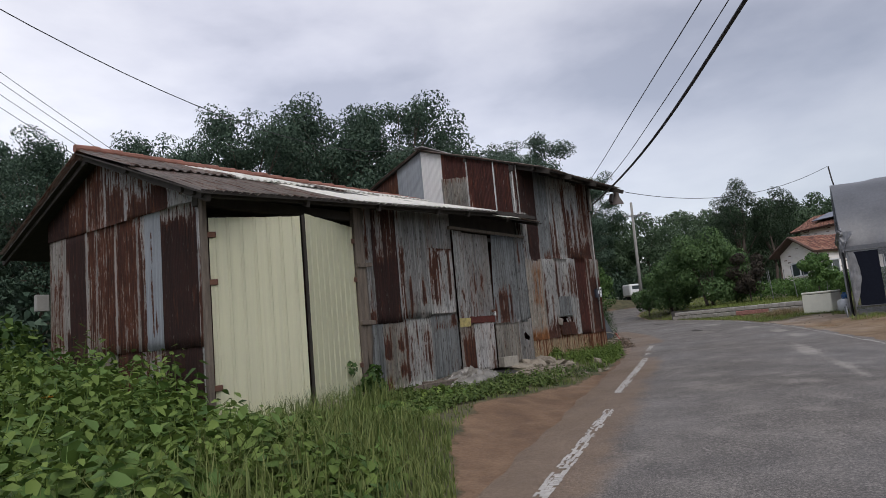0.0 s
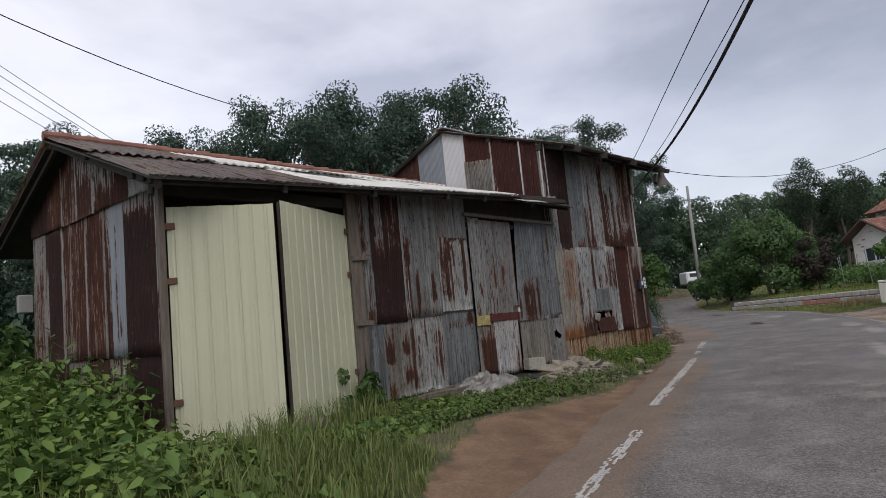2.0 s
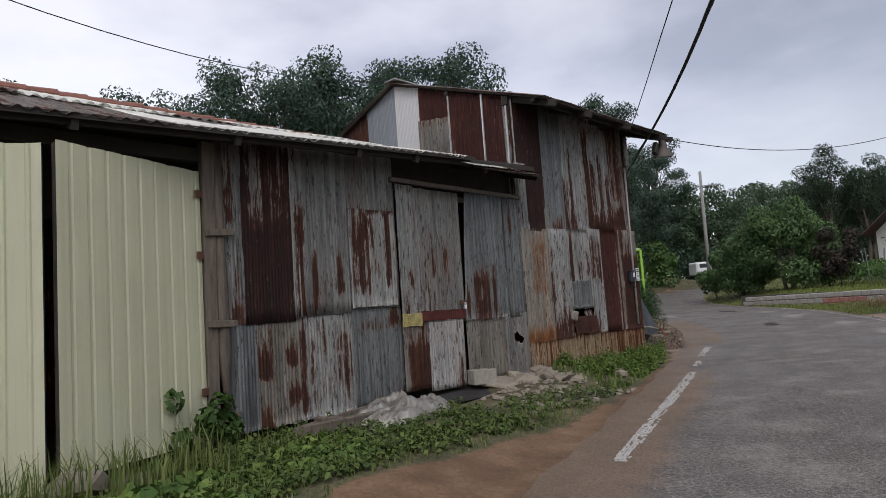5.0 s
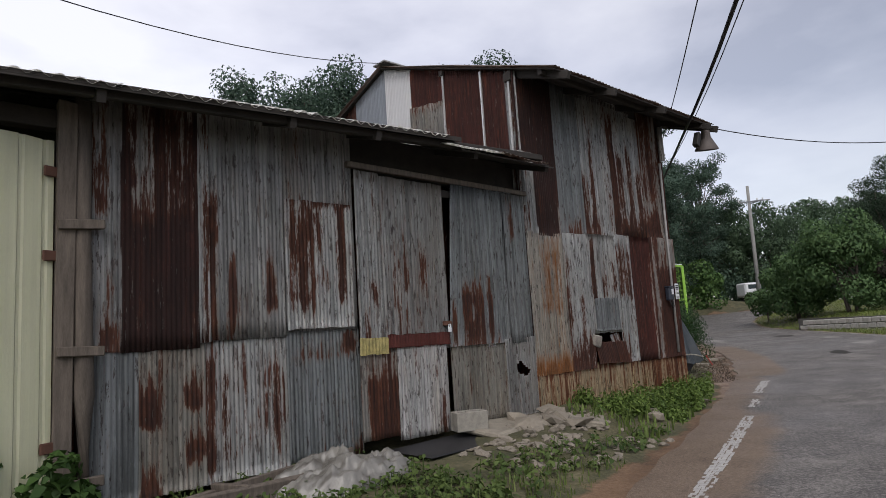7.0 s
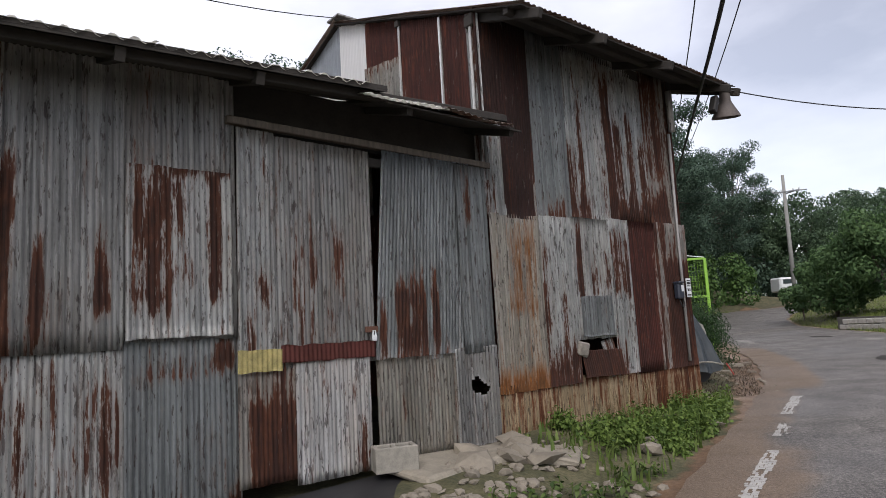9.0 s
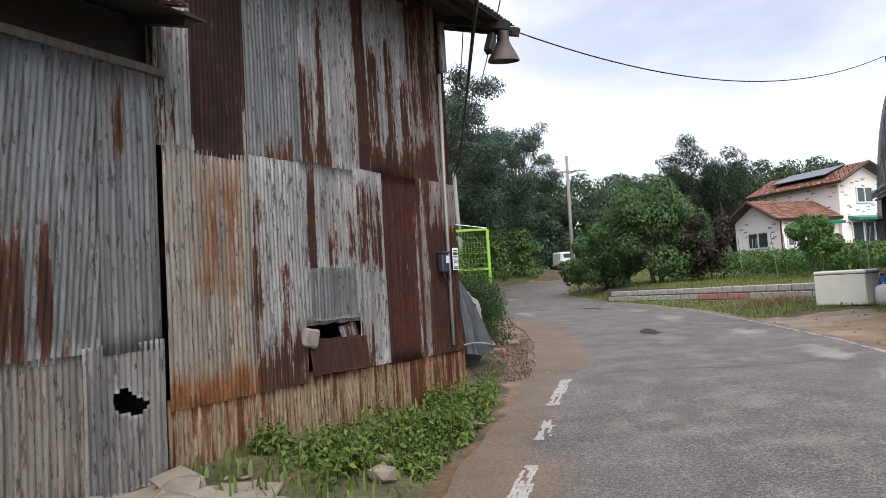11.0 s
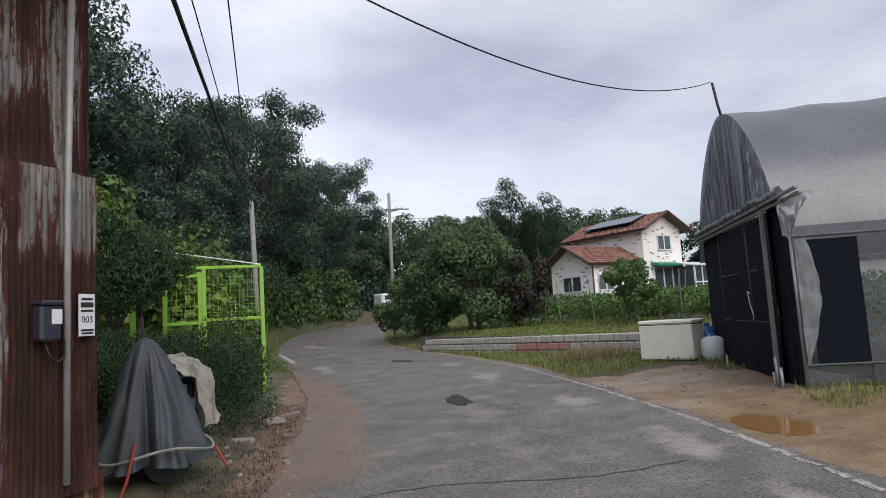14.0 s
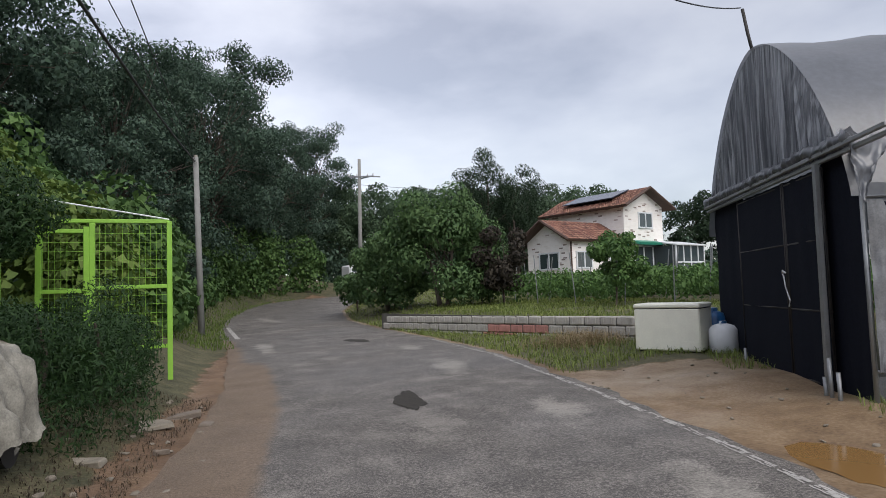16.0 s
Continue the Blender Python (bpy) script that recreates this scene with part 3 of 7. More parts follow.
def sheet_bm(w, h, pitch=PITCH, amp=0.0062, rows=13, warp=0.012, ribs=False, shear=0.0, rust=0.0, marks=(), torn=None):
    """A corrugated sheet, x across the waves from 0 to w, z from 0 to h, waves in y.
    rust: how far it has rusted; marks: (u0, u1, v0, v1, rust) on parts of it, as shares of its width and height; torn: a hole in it, as (u0, u1, v0, v1)."""
    bm = bmesh.new()
    if ribs:
        xs, prof = [0.0], [0.0]
        x = 0.04
        while x < w - 0.03:
            for dx, dy in ((0, 0), (0.012, -amp), (0.032, -amp), (0.044, 0)):
                if x + dx < w:
                    xs.append(x + dx)
                    prof.append(dy)
            x += pitch
        xs.append(w)
        prof.append(0)
    else:
        n = max(6, int(w / pitch * 5))
        xs = [w * k / n for k in range(n + 1)]
        prof = [amp * math.cos(2 * math.pi * x / pitch) for x in xs]
    seed = random.uniform(0, 99)
    rows = 36 if torn else rows
    grid = []
    for r in range(rows + 1):
        z = h * r / rows
        line = []
        for x, p in zip(xs, prof):
            y = p + warp * noise.noise((x * 2.2 + seed, z * 1.3, seed))
            e = 0.012 * noise.noise((x * 9 + seed, r * 3.3, 4)) if r in (0, rows) else 0
            line.append(bm.verts.new((x + shear * z, y, z + e)))
        grid.append(line)
    for a, b in zip(grid, grid[1:]):
        for k in range(len(xs) - 1):
            if torn:
                u, q = xs[k] / w, a[k].co.z / h
                e = 0.5 * noise.noise((xs[k] * 14, a[k].co.z * 5, 2.0))
                du, dq = (u - (torn[0] + torn[1]) / 2) / (torn[1] - torn[0]), (q - (torn[2] + torn[3]) / 2) / (torn[3] - torn[2])
                if math.hypot(du, dq + 0.5 * du) < 0.46 + 0.7 * e:
                    continue
            bm.faces.new((a[k], a[k + 1], b[k + 1], b[k]))
    bmesh.ops.solidify(bm, geom=bm.faces[:], thickness=0.0015)
    lay = bm.verts.layers.float.new("rust")
    for p in bm.verts:
        val = rust
        for u0, u1, v0, v1, r in marks:
            fx = min(1.0, max(0.0, 0.5 + min(p.co.x - u0 * w, u1 * w - p.co.x) / 0.05))
            fz = min(1.0, max(0.0, 0.5 + min((p.co.z - v0 * h) / 0.10 if v0 > 0 else 9, (v1 * h - p.co.z) / 0.34 if v1 < 1 else 9)))
            val += (r - val) * fx * fz
        p[lay] = val
    return bm


def sheet(parent, s0, s1, z0, z1, kind, off=0.0, tilt=0.0, label="", **kw):
    """A sheet upright on the front wall; off: metres proud of it."""
    kw.setdefault("rust", RUSTED.get(kind, 0.0))
    ob = smooth(part("sheet", sheet_bm(s1 - s0, z1 - z0, **kw), STEEL[kind], parent, label))
    ob.matrix_basis = pose(s0, -off, z0, 0, tilt, 0)
    return ob


low = thing("tin_shed", SHED, "low shed of patched rusty corrugated iron with a white roof", "shed")
tall = thing("tin_barn", SHED, "tall barn of rust-streaked grey corrugated iron sheets", "barn")

# front wall between the two pairs of doors: upper and lower courses of sheets
sheet(low, 2.78, 3.00, 1.50, 3.50, "galv", 0.004, marks=((0.0, 0.6, 0.5, 1, 0.5), (0.3, 1, 0.0, 0.14, 0.85), (0.5, 0.8, 0.2, 0.3, 0.7)))
sheet(low, 2.98, 3.57, 1.49, 3.50, "brown", 0.010, marks=((0.0, 1, 0.5, 1, 0.66), (0.1, 0.4, 0.6, 1, 0.5)))
sheet(low, 3.56, 3.66, 1.53, 3.5, "streak", 0.014, marks=((0.5, 1, 0, 1, 0.5),))
sheet(low, 3.60, 4.34, 1.54, 3.50, "galv", 0.006, marks=((0.0, 0.16, 0.0, 0.62, 0.74), (0.28, 0.40, 0.03, 0.34, 0.8), (0.40, 0.52, 0.05, 0.22, 0.55), (0.78, 0.90, 0.12, 0.42, 0.74), (0.0, 0.5, 0.0, 0.05, 0.55)))
sheet(low, 4.32, 5.10, 1.58, 3.50, "galv", 0.0, marks=((0.05, 0.3, 0.55, 1, 0.4),))
sheet(low, 4.35, 5.07, 1.60, 2.78, "streak", 0.022, marks=((0.02, 0.40, 0.14, 0.98, 0.62), (0.45, 0.62, 0.3, 0.9, 0.45), (0.76, 0.86, 0.2, 1, 0.85), (0.0, 1, 0.95, 1, 0.6)))
sheet(low, 2.78, 3.12, 0.42, 1.60, "zinc", -0.015)
sheet(low, 3.10, 3.62, 0.42, 1.60, "tan", -0.010, marks=((0.0, 0.30, 0.42, 0.70, 0.86), (0.68, 0.98, 0.5, 0.72, 0.9), (0.70, 1.0, 0.16, 0.36, 0.9), (0.02, 0.32, 0.0, 0.16, 0.9), (0.0, 1, 0.72, 1, 0.36)))
sheet(low, 3.60, 4.36, 0.42, 1.60, "streak", -0.015, marks=((0.0, 0.14, 0.05, 0.95, 0.74), (0.15, 0.9, 0.1, 0.85, 0.34), (0.6, 1.0, 0.3, 0.72, 0.44)))
sheet(low, 4.34, 5.12, 0.42, 1.62, "zinc", -0.012, marks=((0.02, 0.75, 0.74, 0.82, 0.6), (0.74, 0.97, 0.78, 0.95, 0.85), (0.85, 1, 0.0, 0.10, 0.8), (0.4, 0.9, 0.1, 0.5, 0.2)))
# gable end: sheets stand across the wall; upper triangle pieces follow the roof
def gable_piece(parent, x, v0, v1, zb, ztop, kind, flip=1, marks=(), rust=None):
    """A sheet on an end wall, its top cut along the roof line ztop(v)."""
    bm = sheet_bm(v1 - v0, 1.0, rows=12, marks=marks, rust=RUSTED.get(kind, 0.0) if rust is None else rust)
    for p in bm.verts:
        v = v0 + p.co.x
        p.co.z = zb(v) + (ztop(v) - zb(v)) * p.co.z
    ob = smooth(part("sheet", bm, STEEL[kind], parent))
    ob.matrix_basis = Matrix(((0, flip, 0, x), (1, 0, 0, v0), (0, 0, 1, 0), (0, 0, 0, 1)))
    return ob


def low_roof(v):
    """Height of the low roof's underside over the depth v behind the front wall."""
    return 3.38 + 0.385 * v if v < 2.8 else 4.46 - 0.345 * (v - 2.8)


for v0, v1, k, r, mk in (
        (0.0, 0.42, "streak", 0.3, ((0.0, 1.0, 0.0, 0.3, 0.2),)), (0.40, 0.83, "streak", 0.3, ((0.0, 0.25, 0.5, 1, 0.8),)), (0.81, 1.22, "rusty", 0.86, ((0.0, 1, 0.7, 1, 0.3),)),
        (1.20, 1.98, "streak", 0.4, ((0.0, 0.9, 0.0, 0.4, 0.72), (0.3, 0.5, 0.4, 1, 0.6))), (1.96, 2.60, "streak", 0.45, ((0.1, 0.9, 0.0, 0.5, 0.75),)), (2.58, 3.2, "rusty", 0.66, ((0.0, 0.1, 0, 1, 0.1),)), (3.18, 3.9, "rusty", 0.7, ((0.0, 0.08, 0, 1, 0.1),)), (3.88, 4.7, "brown", 0.9, ())):
    gable_piece(low, -0.02, v0, v1, lambda v: 3.22 + 0.03 * v, lambda v: max(low_roof(v) - 0.03, 3.24 + 0.03 * v), k, 1, mk, r)
for v0, v1, k, r, mk in (
        (-0.02, 0.16, "streak", 0.25, ((0.6, 1, 0, 0.5, 0.7),)), (0.14, 1.03, "brown", 1.0, ((0.0, 1, 0.88, 1, 0.3), (0.0, 0.5, 0.8, 0.9, 0.5))), (1.02, 1.46, "blue", 0.06, ((0.56, 0.74, 0.05, 0.95, 0.66), (0.36, 0.5, 0.1, 0.35, 0.55))), (1.44, 1.66, "streak", 0.5, ((0.3, 1, 0.0, 0.6, 0.66),)),
        (1.64, 2.32, "rusty", 0.72, ((0.0, 0.1, 0, 1, 0.2), (0.2, 0.9, 0, 0.2, 0.72))), (2.30, 2.80, "rusty", 0.7, ((0.0, 0.14, 0, 1, 0.05),)), (2.78, 3.28, "rusty", 0.64, ((0.3, 0.45, 0, 1, 0.4), (0.0, 1, 0.0, 0.15, 0.4))), (3.26, 4.05, "brown", 0.95, ((0.0, 0.1, 0, 1, 0.05), (0.85, 1, 0.2, 0.7, 0.2))), (4.03, 4.7, "rusty", 0.5, ((0.0, 0.2, 0, 1, 0.15), (0.3, 0.9, 0.7, 1, 0.2)))):
    gable_piece(low, 0.0, v0, v1, lambda v: 1.38, lambda v: 3.27 + 0.03 * v, k, 1, mk, r)
for v0, v1, k, r in ((-0.02, 0.16, "streak", 0.3), (0.14, 1.06, "brown", 1.0), (1.04, 1.66, "streak", 0.5), (1.64, 2.4, "rusty", 0.8), (2.38, 3.2, "tan", 0.3), (3.18, 4.7, "brown", 0.9)):
    gable_piece(low, 0.02, v0, v1, lambda v: 0.1, lambda v: 1.45, k, 1, (), r)
# rear and party walls that close the sheds
ob = part("back_wall", sheet_bm(7.7, 3.2, rows=2, rust=0.8), STEEL["rusty"], low)
ob.matrix_basis = pose(0, 4.7, 0.05)


def roof_sheet(parent, x0, x1, y0, z0, y1, z1, kind, lift=0.0, pitch=0.076, amp=0.009, slant=0.0):
    """A sheet lying on a slope from (y0, z0) at the eave to (y1, z1) at the ridge; slant: rise of its eave for each metre along it."""
    ln = math.hypot(y1 - y0, z1 - z0)
    bm = sheet_bm(x1 - x0, ln, amp=amp, pitch=pitch, rows=6, warp=0.02)
    ang = math.atan2(z1 - z0, y1 - y0)
    for p in bm.verts:
        p.co.y -= slant * p.co.x * math.cos(ang) * (1 - p.co.z / ln)
    ob = smooth(part("roof_sheet", bm, STEEL[kind], parent))
    ob.matrix_basis = pose(x0, y0, z0 + lift, math.degrees(ang) - 90, 0, 0)
    return ob


RZ = 4.50


def low_eave(s):
    """The front eave rises along the shed."""
    return 3.20 + 0.047 * s


x = -0.32
for i in range(10):
    w, j = 0.78, 0.004 * (i % 2)
    if x + w < 6.2:
        ze = low_eave(x)
        zm = ze + (RZ - ze) * 0.53
        roof_sheet(low, x, x + w + 0.05, -0.55, ze, 1.25, zm + 0.01, "roofbrown" if i < 3 else "roofwhite", j, 0.125, 0.018, 0.047)
        roof_sheet(low, x, x + w + 0.05, 1.10, zm - 0.03, 2.85, RZ, "roofbrown" if i in (0, 1, 4) else "roofwhite", 0.02 + j, 0.125, 0.018, 0.02)
    else:
        roof_sheet(low, x, x + w + 0.05, -0.60, 3.40, 2.85, RZ, "roofwhite" if i == 8 else "roofbrown", j - 0.01)
    roof_sheet(low, x, x + w + 0.05, 6.1, 3.36, 2.8, RZ, "roofbrown", j)
    x += w
# ridge cap of rounded red tiles
for k in range(24):
    bm = bmesh.new()
    tube(bm, [(0, 0, 0), (0.36, 0, 0.012)], [0.062, 0.072], 10)
    part("ridge_tile", bm, ROOF_TILE, low).matrix_basis = pose(-0.34 + k * 0.345, 2.83, RZ + 0.025, 0, random.uniform(-1.5, 1.5), random.uniform(-2, 2))
# rafters, purlins and posts
def beam(parent, name, a, b, w, h, mat_):
    """A squared timber from a to b."""
    a, b = Vector(a), Vector(b)
    d = (b - a).normalized()
    side = d.cross(Vector((0, 0, 1))).normalized() * w / 2
    up = side.cross(d).normalized() * h / 2
    bm = bmesh.new()
    q = [bm.verts.new(p + side * i + up * j) for p in (a, b) for i, j in ((-1, -1), (1, -1), (1, 1), (-1, 1))]
    for f in ((3, 2, 1, 0), (4, 5, 6, 7), (0, 1, 5, 4), (1, 2, 6, 5), (2, 3, 7, 6), (3, 0, 4, 7)):
        bm.faces.new([q[i] for i in f])
    return part(name, bm, mat_, parent)


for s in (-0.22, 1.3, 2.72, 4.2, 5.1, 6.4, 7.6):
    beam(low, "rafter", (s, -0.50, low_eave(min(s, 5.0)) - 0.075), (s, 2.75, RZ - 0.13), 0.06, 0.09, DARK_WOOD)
# dark strip added along the eave, in place of shade under the waves
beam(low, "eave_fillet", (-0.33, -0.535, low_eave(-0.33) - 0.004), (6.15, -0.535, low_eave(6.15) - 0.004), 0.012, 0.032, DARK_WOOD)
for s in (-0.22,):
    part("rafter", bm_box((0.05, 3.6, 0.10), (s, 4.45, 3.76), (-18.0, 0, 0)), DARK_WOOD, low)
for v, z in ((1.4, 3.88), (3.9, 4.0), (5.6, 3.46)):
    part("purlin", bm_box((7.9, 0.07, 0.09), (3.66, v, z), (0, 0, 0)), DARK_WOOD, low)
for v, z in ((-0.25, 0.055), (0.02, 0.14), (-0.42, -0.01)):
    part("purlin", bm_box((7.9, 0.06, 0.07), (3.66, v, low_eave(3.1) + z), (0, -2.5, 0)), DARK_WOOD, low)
part("door_post", bm_box((0.07, 0.08, 3.2), (-0.02, -0.03, 1.75), (0, 0, 0), jitter=0.01), RAW_WOOD, low)
part("door_post", bm_box((0.11, 0.09, 2.95), (2.60, -0.03, 1.85), (0, 0.4, 0), jitter=0.01), RAW_WOOD, low)
bm = bmesh.new()
tube(bm, [(2.73, -0.02, 0.3), (2.735, -0.03, 1.2), (2.715, -0.02, 2.3), (2.72, -0.01, 3.5)], [0.075, 0.068, 0.066, 0.06], 10)
smooth(part("log_post", bm, RAW_WOOD, low))
for z in (2.42, 1.52, 0.62):
    part("batten", bm_box((0.30, 0.05, 0.07), (2.70, -0.085, z), (0, random.uniform(-4, 4), 0)), RAW_WOOD, low)
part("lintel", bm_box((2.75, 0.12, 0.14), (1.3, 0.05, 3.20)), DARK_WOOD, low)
part("lintel", bm_box((2.7, 0.07, 0.06), (6.38, -0.02, 3.17), (0, 0.8, 0)), RAW_WOOD, low)


# dark panel added behind the gap over the doors, standing in for shade
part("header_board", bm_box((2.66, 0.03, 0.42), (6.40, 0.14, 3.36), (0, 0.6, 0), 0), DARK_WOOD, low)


# white doors, both leaves ajar
def white_leaf(hinge, tip, z0, z1):
    a, b = Vector((*hinge, 0)), Vector((*tip, 0))
    w = (b - a).length
    door = new("door")
    door.parent = low
    left = a.x < b.x
    ang = math.degrees(math.atan2(b.y - a.y, b.x - a.x))
    door.matrix_basis = pose(a.x, a.y, z0, 0, 0, ang)
    bm = sheet_bm(w, z1 - z0, pitch=0.165, amp=0.012, rows=4, warp=0.006, ribs=True)
    p = part("panel", bm, STEEL["cream"], door, "cream coated ribbed steel panel")
    s = 1 if left else -1
    for xx in (0.03, w - 0.03):
        part("stile", bm_box((0.05, 0.04, z1 - z0 - 0.04), (xx, s * 0.035, (z1 - z0) / 2)), DARK_WOOD, door)
    for zz in (0.15, 1.3, z1 - z0 - 0.12):
        part("rail", bm_box((w - 0.1, 0.035, 0.08), (w / 2, s * 0.035, zz)), DARK_WOOD, door)
    for zz in (0.45, 1.75, 2.35):
        part("hinge", bm_box((0.13, 0.02, 0.075), (0.02, -s * 0.022, zz)), RUSTY_IRON, door)
    door["label"] = "cream door leaf standing ajar"
    return door


white_leaf((0.04, -0.05), (1.03, -0.62), 0.40, 2.97)
white_leaf((2.53, -0.04), (1.13, -0.60), 0.44, 3.02)


# grey patched doors
def patched_leaf(s0, s1, pieces, tilt, torn=None):
    door = new("door")
    door.parent = low
    door.matrix_basis = pose(s0, -0.05, 0.47, 0, tilt, 0)
    for i, (a, b, z0, z1, k, o, mk, *lean) in enumerate(pieces):
        q = smooth(part("sheet", sheet_bm(b - a, z1 - z0, rust=RUSTED[k], marks=mk, torn=torn if i == 3 else None, shear=lean[0] if lean else 0.0), STEEL[k], door))
        q.matrix_basis = pose(a, -o, z0)
    for zz in (0.1, 0.9, 2.55):
        part("rail", bm_box((s1 - s0 - 0.05, 0.04, 0.08), ((s1 - s0) / 2, 0.05, zz)), DARK_WOOD, door)
    return door


dl = patched_leaf(5.075, 6.25, (
    (0.0, 0.30, 0.86, 2.66, "streak", 0.01, ((0.45, 0.85, 0.25, 0.55, 0.6), (0.2, 0.5, 0.0, 0.25, 0.55), (0.0, 1, 0.4, 1, 0.3))),
    (0.28, 1.17, 0.86, 2.64, "galv", 0.0, ((0.1, 0.9, 0.0, 0.6, 0.3), (0.35, 0.45, 0.35, 0.55, 0.6), (0.62, 0.72, 0.3, 0.55, 0.55))),
    (0.0, 0.46, 0.05, 0.92, "rusty", 0.0, ((0.0, 0.16, 0, 1, 0.2), (0.16, 1, 0.66, 1, 0.5))),
    (0.44, 1.10, 0.0, 0.94, "flaky", 0.015, ((0.8, 1.0, 0.0, 0.35, 0.6), (0.66, 0.9, 0.62, 0.86, 0.5)))), 0.4)
dr = patched_leaf(6.25, 7.62, (
    (0.0, 1.02, 0.82, 2.66, "zinc", 0.0, ((0.22, 0.38, 0.0, 0.40, 0.72), (0.38, 0.56, 0.0, 0.42, 0.8), (0.62, 0.70, 0.05, 0.44, 0.74), (0.05, 0.14, 0.04, 0.3, 0.66), (0.0, 1, 0.0, 0.035, 0.5)), 0.085),
    (0.98, 1.37, 0.84, 2.64, "zinc", 0.02, ((0.2, 0.45, 0.68, 0.96, 0.6), (0.0, 1, 0.1, 0.5, 0.16))),
    (0.0, 0.88, 0.02, 0.86, "tan", 0.008, ((0.3, 0.5, 0.4, 0.9, 0.36),)),
    (0.86, 1.38, 0.0, 0.90, "galv", 0.018, ())), 0.0, (0.28, 0.78, 0.50, 0.66))
ZINC_ = plain("dull_conduit", (0.33, 0.32, 0.31), 0.6, 0.3)
YELLOW = plain("faded_yellow_paint", (0.52, 0.45, 0.20), 0.8, 0, 0.5, 12)
RED = plain("dull_red_paint", (0.13, 0.035, 0.028), 0.7, 0, 0.3, 9)
q = smooth(part("patch", sheet_bm(0.34, 0.16), YELLOW, dl, "faded yellow strip"))
q.matrix_basis = pose(-0.01, -0.026, 0.85)
q = smooth(part("patch", sheet_bm(0.84, 0.13), RED, dl, "dull red strip"))
q.matrix_basis = pose(0.32, -0.03, 0.90)
part("hasp", bm_box((0.12, 0.03, 0.05), (1.12, -0.03, 1.12)), RUSTY_IRON, dl)
bm = bm_box((0.045, 0.02, 0.05), (1.13, -0.055, 1.05))
part("padlock", tube(bm, [(1.115, -0.055, 1.07), (1.12, -0.055, 1.11), (1.14, -0.055, 1.11), (1.145, -0.055, 1.07)], 0.006, 6), PLASTIC_WHITE, dl, "small steel padlock")


# tall barn
def tall_roof(v):
    return 4.82 + 0.355 * v if v < 2.65 else 4.82 + 0.355 * 5.3 - 0.355 * v


for s0, s1, z0, z1, k, o, mk in (
        (7.66, 7.96, 2.66, 3.72, "streak", 0.02, ((0.0, 0.5, 0, 1, 0.4),)),
        (7.66, 7.95, 3.70, 4.85, "brown", 0.018, ()),
        (7.93, 8.42, 2.64, 4.85, "brown", 0.026, ((0.85, 1.0, 0.0, 0.35, 0.6),)),
        (8.38, 9.02, 2.68, 4.85, "zinc", 0.012, ((0.0, 0.35, 0.0, 0.05, 0.45), (0.35, 0.9, 0.0, 0.11, 0.66), (0.0, 1, 0.62, 1, 0.12))),
        (9.00, 9.56, 2.68, 4.85, "streak", 0.004, ((0.02, 0.34, 0.0, 0.42, 0.62), (0.45, 0.62, 0.0, 0.7, 0.66), (0.62, 1, 0.05, 0.3, 0.26), (0.0, 0.7, 0.0, 0.12, 0.7))),
        (9.54, 9.95, 2.70, 4.85, "streak", 0.010, ((0.5, 0.95, 0.0, 0.85, 0.78), (0.0, 0.5, 0.0, 0.4, 0.34))),
        (9.93, 10.66, 2.70, 4.85, "streak", 0.0, ((0.0, 1, 0.0, 0.14, 0.86), (0.05, 0.3, 0.2, 0.6, 0.55), (0.45, 0.62, 0.1, 0.65, 0.66), (0.75, 0.95, 0.1, 0.55, 0.6))),
        (10.64, 11.20, 2.72, 4.85, "rusty", 0.01, ((0.0, 1, 0.16, 0.36, 0.42), (0.0, 1, 0.36, 1, 0.6), (0.85, 1, 0, 1, 0.25))),
        (11.18, 11.36, 2.0, 4.85, "rusty", 0.004, ((0.3, 0.7, 0.3, 1, 0.5),)),
        (7.70, 8.46, 0.88, 2.68, "orange", 0.022, ((0.30, 0.85, 0.42, 0.97, 0.42), (0.0, 1, 0.0, 0.10, 0.95), (0.4, 0.7, 0.1, 0.3, 0.2))),
        (8.43, 8.96, 0.88, 2.70, "streak", 0.03, ((0.0, 0.16, 0.3, 0.9, 0.62), (0.5, 0.64, 0.15, 0.6, 0.6), (0.0, 1, 0.0, 0.13, 0.8), (0.75, 1, 0.1, 0.24, 0.7))),
        (8.94, 9.68, 1.34, 2.72, "streak", 0.022, ((0.12, 0.26, 0.25, 0.96, 0.78), (0.45, 0.62, 0.35, 0.75, 0.52), (0.8, 0.92, 0.4, 0.85, 0.56))),
        (9.64, 10.06, 0.90, 2.74, "streak", 0.03, ((0.05, 0.9, 0.50, 0.92, 0.56), (0.0, 0.5, 0.0, 0.2, 0.66))),
        (10.03, 10.66, 0.88, 2.74, "maroon", 0.02, ((0.86, 1.0, 0.0, 0.9, 0.4),)),
        (10.63, 11.38, 0.88, 2.76, "rusty", 0.03, ((0.05, 0.22, 0.0, 0.95, 0.3), (0.3, 1, 0.72, 1, 0.42), (0.3, 1, 0.0, 0.55, 1.0)))):
    sheet(tall, s0, s1, z0, z1, k, o, tilt=random.uniform(-0.3, 0.3), marks=mk)
sheet(tall, 9.02, 9.58, 1.37, 1.82, "zinc", 0.05, label="bent pale flap over the torn opening")
for s0, s1, r in ((7.68, 8.6, 0.42), (8.58, 9.5, 0.36), (9.48, 10.1, 0.44), (10.08, 10.8, 0.58), (10.78, 11.46, 0.62)):
    sheet(tall, s0, s1, 0.28, 0.96, "base", 0.01, rust=r, marks=((0.0, 1, 0.86, 1, r + 0.25),))
